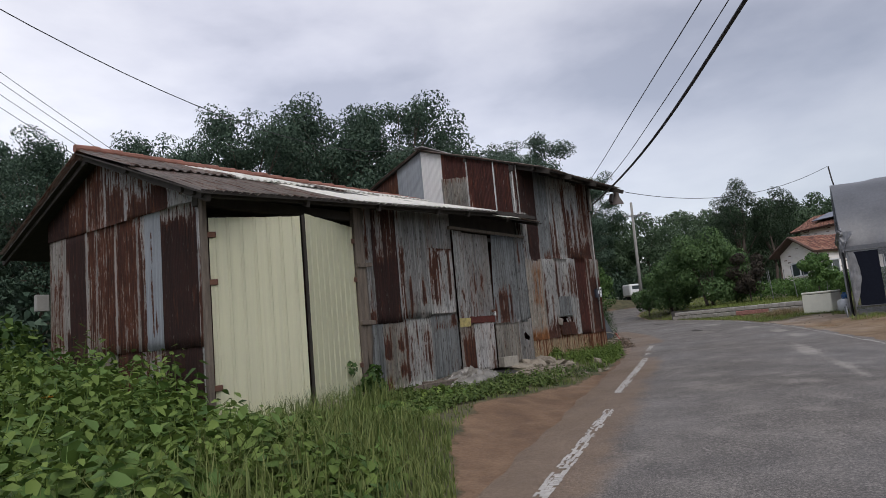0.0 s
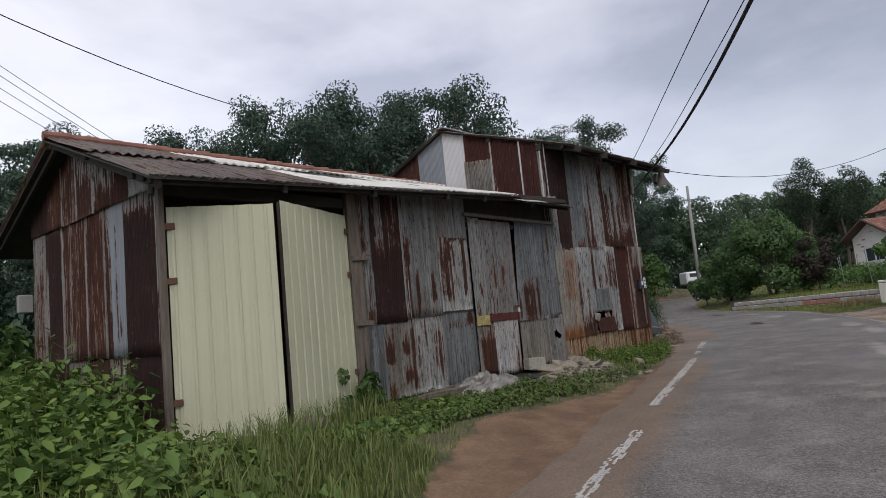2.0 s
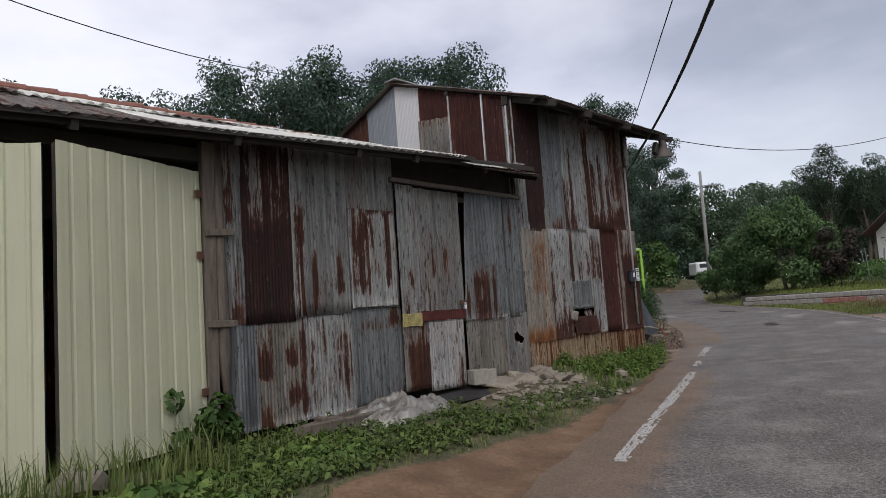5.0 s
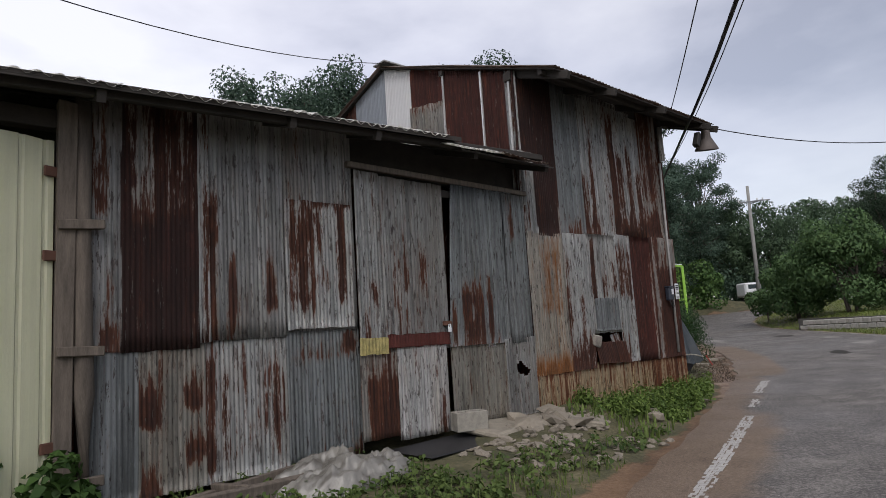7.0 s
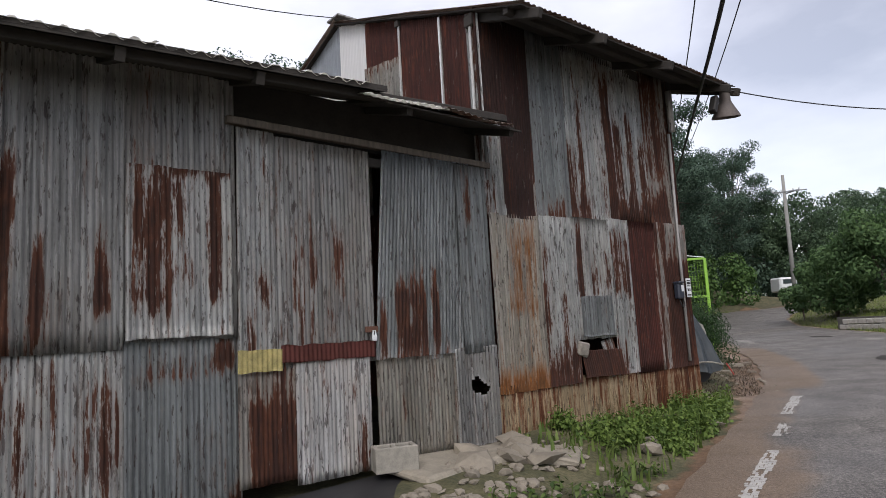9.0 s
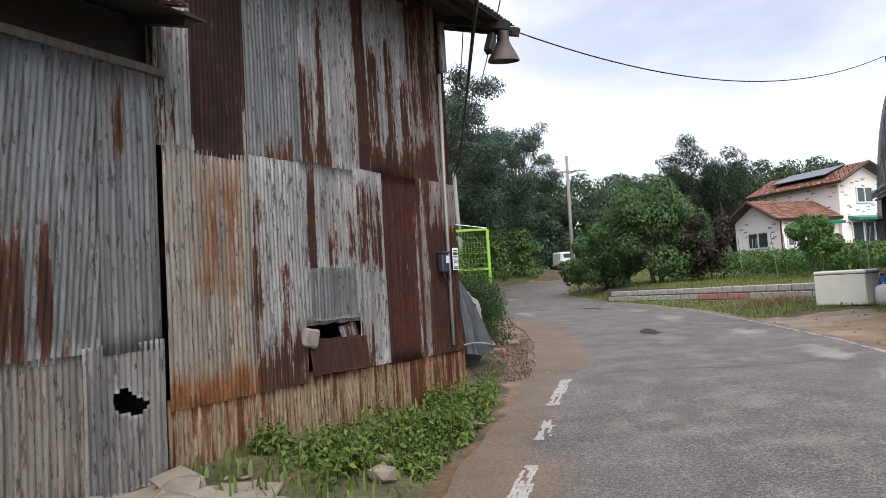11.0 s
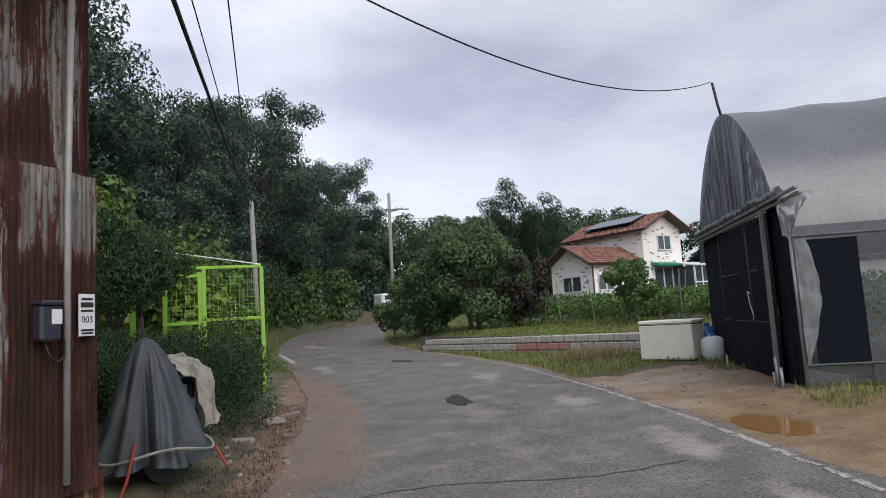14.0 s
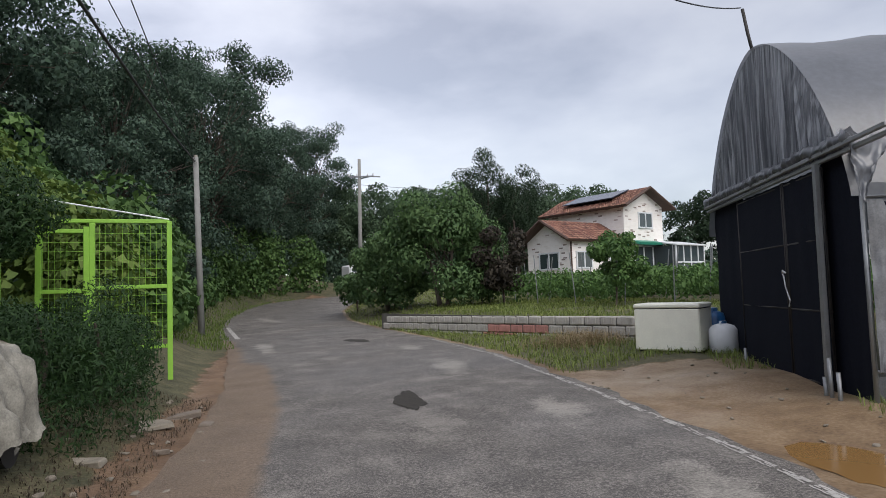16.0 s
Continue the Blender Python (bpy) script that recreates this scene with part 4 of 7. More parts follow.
# end wall that looks over the low roof
for v0, v1, k, mk in (
        (-0.04, 0.14, "streak", ((0.2, 0.8, 0, 1, 0.6),)), (0.12, 0.54, "maroon", ()), (0.53, 1.29, "maroon", ((0.0, 0.05, 0, 1, 0.1), (0.85, 1, 0.2, 0.7, 0.5))), (1.28, 2.02, "maroon", ((0.9, 1, 0, 1, 0.7),)),
        (2.01, 2.66, "white", ()), (2.64, 3.48, "blue", ()), (3.46, 4.1, "rusty", ()), (4.08, 5.3, "brown", ())):
    gable_piece(tall, 7.70, v0, v1, lambda v: 3.0, lambda v: tall_roof(v) - 0.02, k, 1, mk)
gable_piece(tall, 7.685, 1.30, 2.05, lambda v: 3.6, lambda v: 4.80 + 0.14 * (v - 1.3), "tan", 1, ((0.0, 1, 0.9, 1, 0.5),))
for s in (0.06, 0.545, 1.285):
    part("seam_strip", bm_box((0.012, 0.03, tall_roof(s) - 3.75), (7.675, s, (tall_roof(s) + 3.7) / 2 - 0.02), bev=0), STEEL["streak"], tall)
for v0, v1, k in ((0.0, 1.3, "rusty"), (1.28, 2.6, "brown"), (2.58, 4.0, "rusty"), (3.98, 5.3, "brown")):
    gable_piece(tall, 11.33, v0, v1, lambda v: 0.1, lambda v: tall_roof(v) - 0.02, k)
part("back_wall", sheet_bm(3.8, 4.4, rows=2, rust=0.8), STEEL["rusty"], tall).matrix_basis = pose(7.68, 5.3, 0.1)
for i in range(6):
    x = 7.60 + i * 0.70
    roof_sheet(tall, x, x + 0.74, -0.74, 4.58, 2.68, 5.80, "roofbrown", 0.004 * (i % 2))
    roof_sheet(tall, x, x + 0.74, 6.0, 4.53, 2.62, 5.80, "roofbrown", 0.004 * (i % 2))
part("ridge_cap", bm_box((4.2, 0.30, 0.03), (9.69, 2.65, 5.83)), STEEL["galv"], tall)
for s in (7.78, 8.8, 10.1, 11.5, 11.76):
    part("rafter", bm_box((0.06, 3.75, 0.1), (s, 0.95, 5.095), (19.6, 0, 0)), DARK_WOOD, tall)
for v, z in ((-0.48, 4.60), (0.03, 4.75), (1.3, 5.2)):
    part("purlin", bm_box((4.1, 0.07, 0.08), (9.70, v, z)), DARK_WOOD, tall)
bm = bmesh.new()
tube(bm, [(11.26, -0.07, 4.05), (11.26, -0.07, 4.62)], 0.045, 10)
smooth(part("downpipe", bm, STEEL["galv"], tall))
part("corner_post", bm_box((0.07, 0.09, 4.5), (11.31, 0.06, 2.4)), RUSTY_IRON, tall)
smooth(part("conduit", bm_tube([(11.14, -0.06, 0.95), (11.15, -0.06, 2.6), (11.18, -0.06, 4.0)], 0.02, 8), ZINC_, tall, "thin grey conduit beside the meter"))
part("wall_plate", bm_box((3.8, 0.12, 0.12), (9.55, 0.06, 4.72)), DARK_WOOD, tall)

# torn opening low in the wall, with shreds, rags and a pale lump in it
q = smooth(part("shred", sheet_bm(0.72, 0.30, warp=0.05, rust=0.9), STEEL["rusty"], tall, "bent torn strip of rusted sheet"))
q.matrix_basis = pose(8.98, -0.05, 0.93, -10, 2, 0)
q = smooth(part("shred", sheet_bm(0.22, 0.42, warp=0.06, rust=0.5), STEEL["streak"], tall, "bent torn strip of rusted sheet"))
q.matrix_basis = pose(9.46, -0.07, 0.90, -14, -9, 0)
q = part("rag", bm_box((0.17, 0.06, 0.15), (0, 0, 0), (8, 14, 0), 0.03, 0.018), plain("grey_rag", (0.22, 0.20, 0.175), 0.95, 0, 0.4, 14, 0.6), tall, "pale crumpled rag in the opening")
q.matrix_basis = pose(8.98, -0.05, 1.24)

# dark boards added under the roof sheets to put in the eaves' shade
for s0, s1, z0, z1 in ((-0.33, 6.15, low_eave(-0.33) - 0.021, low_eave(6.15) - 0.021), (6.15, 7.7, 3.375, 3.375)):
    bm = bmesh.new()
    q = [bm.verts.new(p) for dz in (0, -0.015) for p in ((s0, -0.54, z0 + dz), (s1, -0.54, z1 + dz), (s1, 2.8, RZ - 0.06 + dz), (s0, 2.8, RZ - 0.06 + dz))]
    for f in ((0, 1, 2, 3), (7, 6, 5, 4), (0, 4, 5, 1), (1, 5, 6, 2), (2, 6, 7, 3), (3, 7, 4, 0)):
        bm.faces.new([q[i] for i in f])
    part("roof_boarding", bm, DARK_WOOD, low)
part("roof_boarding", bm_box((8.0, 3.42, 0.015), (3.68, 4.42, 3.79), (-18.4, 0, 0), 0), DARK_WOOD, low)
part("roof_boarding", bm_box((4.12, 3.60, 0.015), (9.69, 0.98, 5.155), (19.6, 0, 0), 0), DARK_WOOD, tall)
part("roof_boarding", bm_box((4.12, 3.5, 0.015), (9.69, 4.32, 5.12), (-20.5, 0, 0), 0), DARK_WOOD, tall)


# ---------- trees and shrubs ----------
def blob_leaves(rng, blobs, n, size, up=0.35, slim=0.55, inner=0.5, flat=0.85):
    """n leaves over the outsides of round clumps (x, y, z, r)."""
    B = np.array(blobs)
    k = rng.choice(len(B), n, p=B[:, 3] ** 2 / (B[:, 3] ** 2).sum())
    d = rng.normal(size=(n, 3))
    d /= np.linalg.norm(d, axis=1, keepdims=True)
    r = B[k, 3] * (inner + (1.08 - inner) * rng.random(n) ** 0.5)
    at = B[k, :3] + d * r[:, None] * np.array([1, 1, flat])
    return leaf_arrays(rng, at, d + rng.normal(size=(n, 3)) * 0.45 + np.array([0, 0, up]), np.full(n, size), slim)


def tree(name, h, crown, base, leaf, n, material, seed, label, bulk=0.36, lumps=26, trunk_r=0.16, stems=1, lean=0.0, slim=0.55, group="", category="tree", clump=0.36, lobes=0):
    """A tapered trunk with limbs and a crown of leaf clumps; crown: its half width; base: height of its lowest leaves."""
    rng = np.random.default_rng(seed)
    ob = thing(name, Matrix(), label, category, group)
    bm, blobs = bmesh.new(), []
    mid, half = (h + base) / 2, (h - base) / 2
    heads = []
    for k in range(lobes):
        q = -0.9 + 1.8 * (k + 0.5) / lobes
        a, rr = 2.4 * k + rng.uniform(-0.4, 0.4), crown * (1 - 0.7 * max(q, -0.1) ** 2) ** 0.5 * rng.uniform(0.45, 0.85)
        heads.append((math.cos(a) * rr, math.sin(a) * rr, mid + q * half * 0.78, crown * rng.uniform(0.30, 0.46)))
    for k in range(lumps):
        if heads and k % 5 < 3:
            hx, hy, hz, hr = heads[k % lobes]
            d = rng.normal(size=3) + np.array([hx / crown, hy / crown, 0.35])
            d *= hr * rng.uniform(0.25, 1.0) / np.linalg.norm(d)
            blobs.append((hx + d[0], hy + d[1], hz + 0.8 * d[2], crown * clump * rng.uniform(0.55, 1.2)))
            continue
        a, q = rng.uniform(0, 2 * math.pi), rng.uniform(-1, 1)
        rr = crown * (1 - 0.75 * max(q, -0.2) ** 2) ** 0.5 * rng.uniform(0.35, 0.85)
        r = crown * clump * rng.uniform(0.6, 1.15)
        blobs.append((math.cos(a) * rr + lean * q, math.sin(a) * rr, mid + q * (half - r * 0.8), r))
    for s in range(stems):
        a = 2 * math.pi * s / stems + 0.4
        o = Vector((math.cos(a) * 0.15 * (stems > 1), math.sin(a) * 0.15 * (stems > 1), -0.15))
        top = Vector((lean * 0.5 + math.cos(a) * crown * 0.3 * (stems > 1), math.sin(a) * crown * 0.3 * (stems > 1), base + (h - base) * 0.7))
        pts = [o.lerp(top, t) + Vector((rng.normal() * 0.02 * h * t, rng.normal() * 0.02 * h * t, 0)) for t in (0, 0.12, 0.3, 0.5, 0.75, 1)]
        tube(bm, pts, [trunk_r * f for f in (1.35, 1.0, 0.85, 0.65, 0.4, 0.15)], 8)
        for b in blobs[s::stems * 2]:
            st = pts[2].lerp(pts[4], rng.random())
            e = Vector(b[:3])
            m = st.lerp(e, 0.5) + Vector((0, 0, 0.08 * h * rng.random()))
            tube(bm, [st, m, e], [trunk_r * 0.26, trunk_r * 0.15, trunk_r * 0.04], 6)
    smooth(part("trunk", bm, BARK, ob))
    v, q = blob_leaves(rng, blobs, n, leaf, slim=slim, inner=0.3 if lobes else 0.5, flat=0.68 if lobes else 0.85)
    np_mesh("crown", v, q, material, ob)
    return ob


def place(ob, x, y, turn=0, scale=1.0, sink=0.0):
    ob.matrix_world = pose(x, y, gz(x, y) - sink, 0, 0, turn) @ Matrix.Diagonal((scale, scale, scale, 1))
    return ob


def grow(proto, spots):
    """The first spot takes the tree itself, the others copies: (x, y, turn, scale)."""
    for k, (x, y, turn, sc) in enumerate(spots):
        m = pose(x, y, gz(x, y) - 0.1, 0, 0, turn) @ Matrix.Diagonal((sc, sc, sc, 1))
        if k == 0:
            proto.matrix_world = m
        else:
            c = copy_thing(proto, m)
            c.matrix_basis = m


rng0 = np.random.default_rng(5)
OAK_L = "tall oak with a dense dark green crown in the wood"
oak_a = tree("oak_tree", 14.3, 4.8, 2.2, 0.18, 34000, OAK, 11, OAK_L, lumps=185, trunk_r=0.24, group="oaks of the wood", clump=0.19, lobes=19)
oak_b = tree("oak_tree", 15.2, 4.2, 4.0, 0.18, 29000, OAK, 12, OAK_L, lumps=160, trunk_r=0.22, group="oaks of the wood", clump=0.20, lobes=16)
oak_c = tree("oak_tree", 11.6, 4.5, 1.2, 0.25, 15000, OAK, 13, OAK_L, lumps=120, trunk_r=0.2, group="oaks of the wood", clump=0.20, lobes=14)
A, B, C = [], [], []
# the row behind the sheds, then the slope behind it, then the wood along the road
for x, y, s in ((-13, 30, 0.78), (-10, 33, 0.93), (-6, 37, 1.06), (-2.5, 40, 1.14), (3, 44, 0.86), (6.3, 50, 0.92), (10.6, 61, 0.92)):
    A.append((x, y, rng0.uniform(0, 360), s))
for x, y, s in ((-17, 27, 0.65), (-8.5, 38, 0.95), (0.5, 47, 0.85), (7.6, 57.5, 1.08), (15.5, 71, 0.95)):
    B.append((x, y, rng0.uniform(0, 360), s))
for x, y, s in ((-20, 24, 0.6), (3.2, 39.0, 0.62), (-4, 44, 1.0), (2.5, 52, 1.0), (5.5, 61, 1.0), (-12, 42, 1.0), (-22, 34, 0.95), (-28, 27, 0.9), (-3, 56, 1.1), (-16, 52, 1), (-34, 20, 1), (-40, 30, 1), (-30, 42, 1.0), (2, 64, 1.1), (-42, 12, 1), (-36, 6, 0.9)):
    C.append((x, y, rng0.uniform(0, 360), s))
grow(oak_a, A)
grow(oak_b, B)
grow(oak_c, C)
# woods beyond the bend
far_a = tree("broadleaf_tree", 9, 4.2, 0.8, 0.27, 9000, FAR_LEAF, 21, "pale green feathery tree beyond the road's bend", lumps=34, group="trees beyond the bend", clump=0.3)
spots = [(11 + 3.6 * k + rng0.uniform(-1, 1), 72 + 3.5 * math.sin(k * 1.3) + rng0.uniform(-2, 2), rng0.uniform(0, 360), rng0.uniform(0.85, 1.15)) for k in range(12)]
grow(far_a, spots + [(14 + 5 * k, 84, k * 50, 1.35) for k in range(9)])
pine = tree("pine_tree", 12, 3.0, 5.5, 0.26, 8000, PINE, 31, "dark pine with flat clumps of needles", lumps=17, trunk_r=0.2, slim=0.25, group="pines behind the garden", clump=0.36)
grow(pine, [(27.5, 60, 0, 0.92), (30.5, 61, 80, 0.84), (29, 65, 200, 0.9), (33.5, 66, 140, 0.8)])
dark_far = tree("conifer_tree", 9, 3.6, 0.5, 0.32, 7000, PINE, 33, "dark tree behind the white house", lumps=30, group="trees behind the house", clump=0.3)
grow(dark_far, [(50, 62, 0, 0.95), (54, 60, 90, 1.0), (58, 57, 30, 0.9), (63, 54, 10, 0.95), (46, 66, 60, 0.85), (68, 48, 200, 0.9), (74, 40, 20, 0.9), (78, 30, 120, 0.9)])
# garden trees
grow(tree("fruit_tree", 4.6, 2.25, 0.1, 0.16, 17000, CHERRY, 41, "spreading fruit tree with long drooping green leaves", lumps=34, trunk_r=0.09, stems=3, slim=0.5, clump=0.34), [(13.95, 35.4, 20, 0.95)])
grow(tree("fruit_tree", 3.4, 1.7, 0.1, 0.15, 11000, CHERRY, 42, "low fruit tree with drooping green leaves", lumps=26, trunk_r=0.08, stems=3, clump=0.34), [(12.9, 38.4, 70, 0.95)])
grow(tree("plum_tree", 3.3, 1.15, 0.6, 0.16, 4200, REDLEAF, 43, "small tree with dark reddish purple leaves", lumps=26, trunk_r=0.06, clump=0.32), [(15.5, 34.0, 0, 0.85)])
grow(tree("young_tree", 2.5, 0.95, 0.7, 0.15, 3200, CROP, 44, "young round green tree propped with stakes", lumps=22, trunk_r=0.035, clump=0.34), [(16.1, 28.8, 0, 0.85)])
grow(tree("small_tree", 1.9, 1.0, 0.5, 0.16, 2200, CHERRY, 45, "small flat-topped green tree on the grass bank", lumps=18, trunk_r=0.05, clump=0.34), [(12.4, 41.5, 0, 1.0)])


def shed_at(s, off):
    """A place on the ground before the sheds' front wall."""
    p = SHED @ Vector((s, -off, 0))
    return p.x, p.y


# ---------- greenhouse ----------
GD, GN = Vector((0.494, 0.869, 0)).normalized(), Vector((0.869, -0.494, 0)).normalized()
# local frame: x along the front from its near corner, y along the tunnel, z up
GH = Matrix(((GD.x, GN.x, 0, 11.53), (GD.y, GN.y, 0, 18.90), (0, 0, 1, 0.55), (0, 0, 0, 1)))
FILM, fnt, fb = matter("cloudy_plastic_film", 0.30, 0, 0.7)
fv = coords(fnt, (1, 1, 1), "Object", False)
fg = calc(fnt, "ADD", calc(fnt, "MULTIPLY", grain(fnt, fv, 0.9, 4), 0.6), calc(fnt, "MULTIPLY", grain(fnt, fv, 14, 3), 0.4))
wire(fnt, ramp(fnt, fg, [(0.35, (0.072, 0.078, 0.09)), (0.65, (0.135, 0.145, 0.165))]), fb.inputs["Base Color"])
relief(fnt, fb, fg, 0.15, 0.02)
ft, fm = node(fnt, "BsdfTranslucent", Color=(0.42, 0.44, 0.48, 1)), node(fnt, "MixShader", Fac=0.10)
fc_, fm2 = node(fnt, "BsdfTransparent", Color=(0.8, 0.82, 0.86, 1)), node(fnt, "MixShader", Fac=0.12)
wire(fnt, fb.outputs[0], fm.inputs[1])
wire(fnt, ft.outputs[0], fm.inputs[2])
wire(fnt, fm.outputs[0], fm2.inputs[1])
wire(fnt, fc_.outputs[0], fm2.inputs[2])
wire(fnt, fm2.outputs[0], fnt.nodes["Material Output"].inputs[0])
FOLD_PAINTED_FILM = FILM.copy()
FOLD_PAINTED_FILM.name = "gathered_plastic_film"
gnt = FOLD_PAINTED_FILM.node_tree
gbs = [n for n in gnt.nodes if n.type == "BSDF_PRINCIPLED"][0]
# streaks in the colour stand in for light and dark on the folds
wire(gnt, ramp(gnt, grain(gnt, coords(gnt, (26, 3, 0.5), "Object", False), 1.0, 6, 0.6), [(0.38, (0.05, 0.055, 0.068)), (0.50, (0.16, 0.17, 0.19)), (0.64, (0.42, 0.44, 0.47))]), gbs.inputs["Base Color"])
THIN_FILM, tfn, tfb = matter("thin_clear_film", 0.25, 0, 0.6)
tfb.inputs["Base Color"].default_value = (0.07, 0.077, 0.09, 1)
relief(tfn, tfb, grain(tfn, coords(tfn), 7, 4), 0.5, 0.03)
tft, tfm = node(tfn, "BsdfTransparent"), node(tfn, "MixShader", Fac=0.38)
wire(tfn, tfb.outputs[0], tfm.inputs[1])
wire(tfn, tft.outputs[0], tfm.inputs[2])
wire(tfn, tfm.outputs[0], tfn.nodes["Material Output"].inputs[0])
ZINC = plain("dull_galvanised_pipe", (0.25, 0.26, 0.27), 0.45, 0.6, 0.15)
green = thing("greenhouse", GH, "plastic tunnel greenhouse with black shade cloth walls and doors", "greenhouse")
GW, GL = 4.85, 26.0


def arch(x):
    """Height of the film over the front's width."""
    t = abs(x - GW / 2) / (GW / 2)
    return 1.95 + 2.28 * max(0.0, 1 - t ** 1.75) ** 0.72


def skin(y0, y1, ny, wave):
    n = 44
    V, Q = [], []
    for j in range(ny + 1):
        y = y0 + (y1 - y0) * j / ny
        for i in range(n + 1):
            u = 0.5 - 0.5 * math.cos(math.pi * i / n)
            x = GW * u
            sag = wave * math.sin(y / 1.25 * math.pi) ** 2
            z = arch(x) - sag + 0.01 * noise.noise((x * 3, y * 3, 1))
            V.append((x + (0.5 - u) * sag, y, z))
    for j in range(ny):
        for i in range(n):
            a = j * (n + 1) + i
            Q.append((a, a + 1, a + n + 2, a + n + 1))
    return np.array(V), np.array(Q)


v, q = skin(-0.09, GL, 84, 0.035)
smooth(np_mesh("roof_film", v, q, FILM, green))
# gathered film over the front gable
V, Q, n = [], [], 520
for i in range(n + 1):
    x = 0.02 + (GW - 0.04) * i / n
    for j in range(9):
        t = j / 8
        z = 2.42 + (arch(x) - 2.44) * t if arch(x) > 2.46 else 2.42 + 0.02 * t
        lean = (x - GW / 2) * 0.10 * (1 - t)
        V.append((x + lean, -0.05 + 0.02 * math.sin(x * 96 + 6 * noise.noise((x * 3, t, 2))) * min(1, 6 * x / GW, 6 * (1 - x / GW)) * (1 - 0.85 * t ** 4) + 0.03 * (1 - 0.8 * t ** 4) * noise.noise((x * 9, t * 1.2, 7)), z))
for i in range(n):
    for j in range(8):
        a = i * 9 + j
        Q.append((a, a + 9, a + 10, a + 1))
smooth(np_mesh("gable_film", np.array(V), np.array(Q), FOLD_PAINTED_FILM, green))
# crumpled roll of film over the door rail
V, Q, n = [], [], 260
for i in range(n + 1):
    x = -0.1 + (GW + 0.15) * i / n
    for j in range(9):
        a = 2 * math.pi * j / 8
        r = 0.06 + 0.05 * noise.noise((x * 7, a * 1.3, 3)) + 0.03 * noise.noise((x * 19, a * 2.1, 8))
        V.append((x, -0.10 + math.cos(a) * r, 2.50 + math.sin(a) * r * 1.1 + 0.03 * noise.noise((x * 1.5, 0, 9))))
for i in range(n):
    for j in range(8):
        Q.append((i * 9 + j, i * 9 + 9 + j, i * 9 + 10 + j, i * 9 + 1 + j))
smooth(np_mesh("film_roll", np.array(V), np.array(Q), FILM, green))


def cloth(name, x0, x1, y0, y1, z0, z1, mat_, parent, amp=0.012, nx=24, nz=14):
    """A hung cloth between two upright lines, slightly slack."""
    V, Q = [], []
    for i in range(nx + 1):
        u = i / nx
        for j in range(nz + 1):
            w = j / nz
            s = amp * noise.noise((u * 5 + x0 * 3, w * 4, y0)) + amp * 0.25 * math.sin(u * 9 + w * 3)
            a = math.atan2(y1 - y0, x1 - x0)
            V.append((x0 + (x1 - x0) * u + math.sin(a) * s, y0 + (y1 - y0) * u - math.cos(a) * s, z0 + (z1 - z0) * w + 0.01 * noise.noise((u * 9, w, 2))))
    for i in range(nx):
        for j in range(nz):
            a = i * (nz + 1) + j
            Q.append((a, a + nz + 1, a + nz + 2, a + 1))
    return smooth(np_mesh(name, np.array(V), np.array(Q), mat_, parent))


cloth("shade_cloth", 0.02, 0.80, 0, 0, 0.02, 2.42, BLACK_CLOTH, green)
for x0, x1 in ((0.64, 1.70), (1.72, 3.42)):
    d = new("sliding_door")
    d.parent = green
    d["label"] = "sliding door of black shade cloth on a pipe frame"
    cloth("cloth", x0, x1, -0.06, -0.06, 0.03, 2.33, BLACK_CLOTH, d, 0.008)
    for xx in (x0 + 0.02, x1 - 0.02):
        smooth(part("stile", bm_tube([(xx, -0.055, 0.02), (xx, -0.055, 2.34)], 0.016, 8), IRON, d))
    for zz in (0.08, 0.85, 1.6, 2.3):
        smooth(part("rail", bm_tube([(x0, -0.05, zz), (x1, -0.05, zz)], 0.013, 8), IRON, d))
cloth("shade_cloth", 3.30, GW - 0.05, 0, 0, 0.02, 2.42, BLACK_CLOTH, green)
part("rope_latch", tube(bm_tube([(1.66, -0.10, 1.27), (1.70, -0.12, 1.30), (1.75, -0.10, 1.26), (1.70, -0.11, 1.22)], 0.009, 6), [(1.70, -0.11, 1.24), (1.66, -0.11, 1.10), (1.58, -0.10, 0.95), (1.62, -0.10, 0.88)], 0.008, 6), PLASTIC_WHITE, green, "white rope tied round the door edges")
for zz, yy in ((2.43, -0.13), (2.37, -0.09)):
    part("door_rail", bm_box((5.6, 0.045, 0.04), (GW / 2 - 0.38, yy, zz), (0, 0.3, 0)), ZINC, green)
part("door_post", bm_box((0.07, 0.05, 2.36), (0.63, -0.13, 1.18), (0, -1.2, 0)), ZINC, green, "grey steel door post wrapped in film")
smooth(part("corner_pipe", bm_tube([(0.0, 0.0, -0.1), (0.0, 0.0, 1.0), (0.0, 0.0, 1.95)], 0.025, 8), ZINC, green))
for xx, hh in ((0.38, 0.42), (0.20, 0.30), (0.50, 0.22), (2.9, 0.28)):
    smooth(part("stub_pipe", bm_tube([(xx, -0.22, -0.1), (xx + 0.02, -0.22, hh)], 0.022, 8), ZINC, green))
# long side: film skirt, black cloth in panels with film strips between
cloth("film_skirt", -0.02, -0.02, 0, GL, -0.05, 0.36, THIN_FILM, green, 0.015, 80, 4)
cloth("film_band", -0.03, -0.03, 0.0, GL, 1.88, 2.06, FILM, green, 0.02, 120, 4)
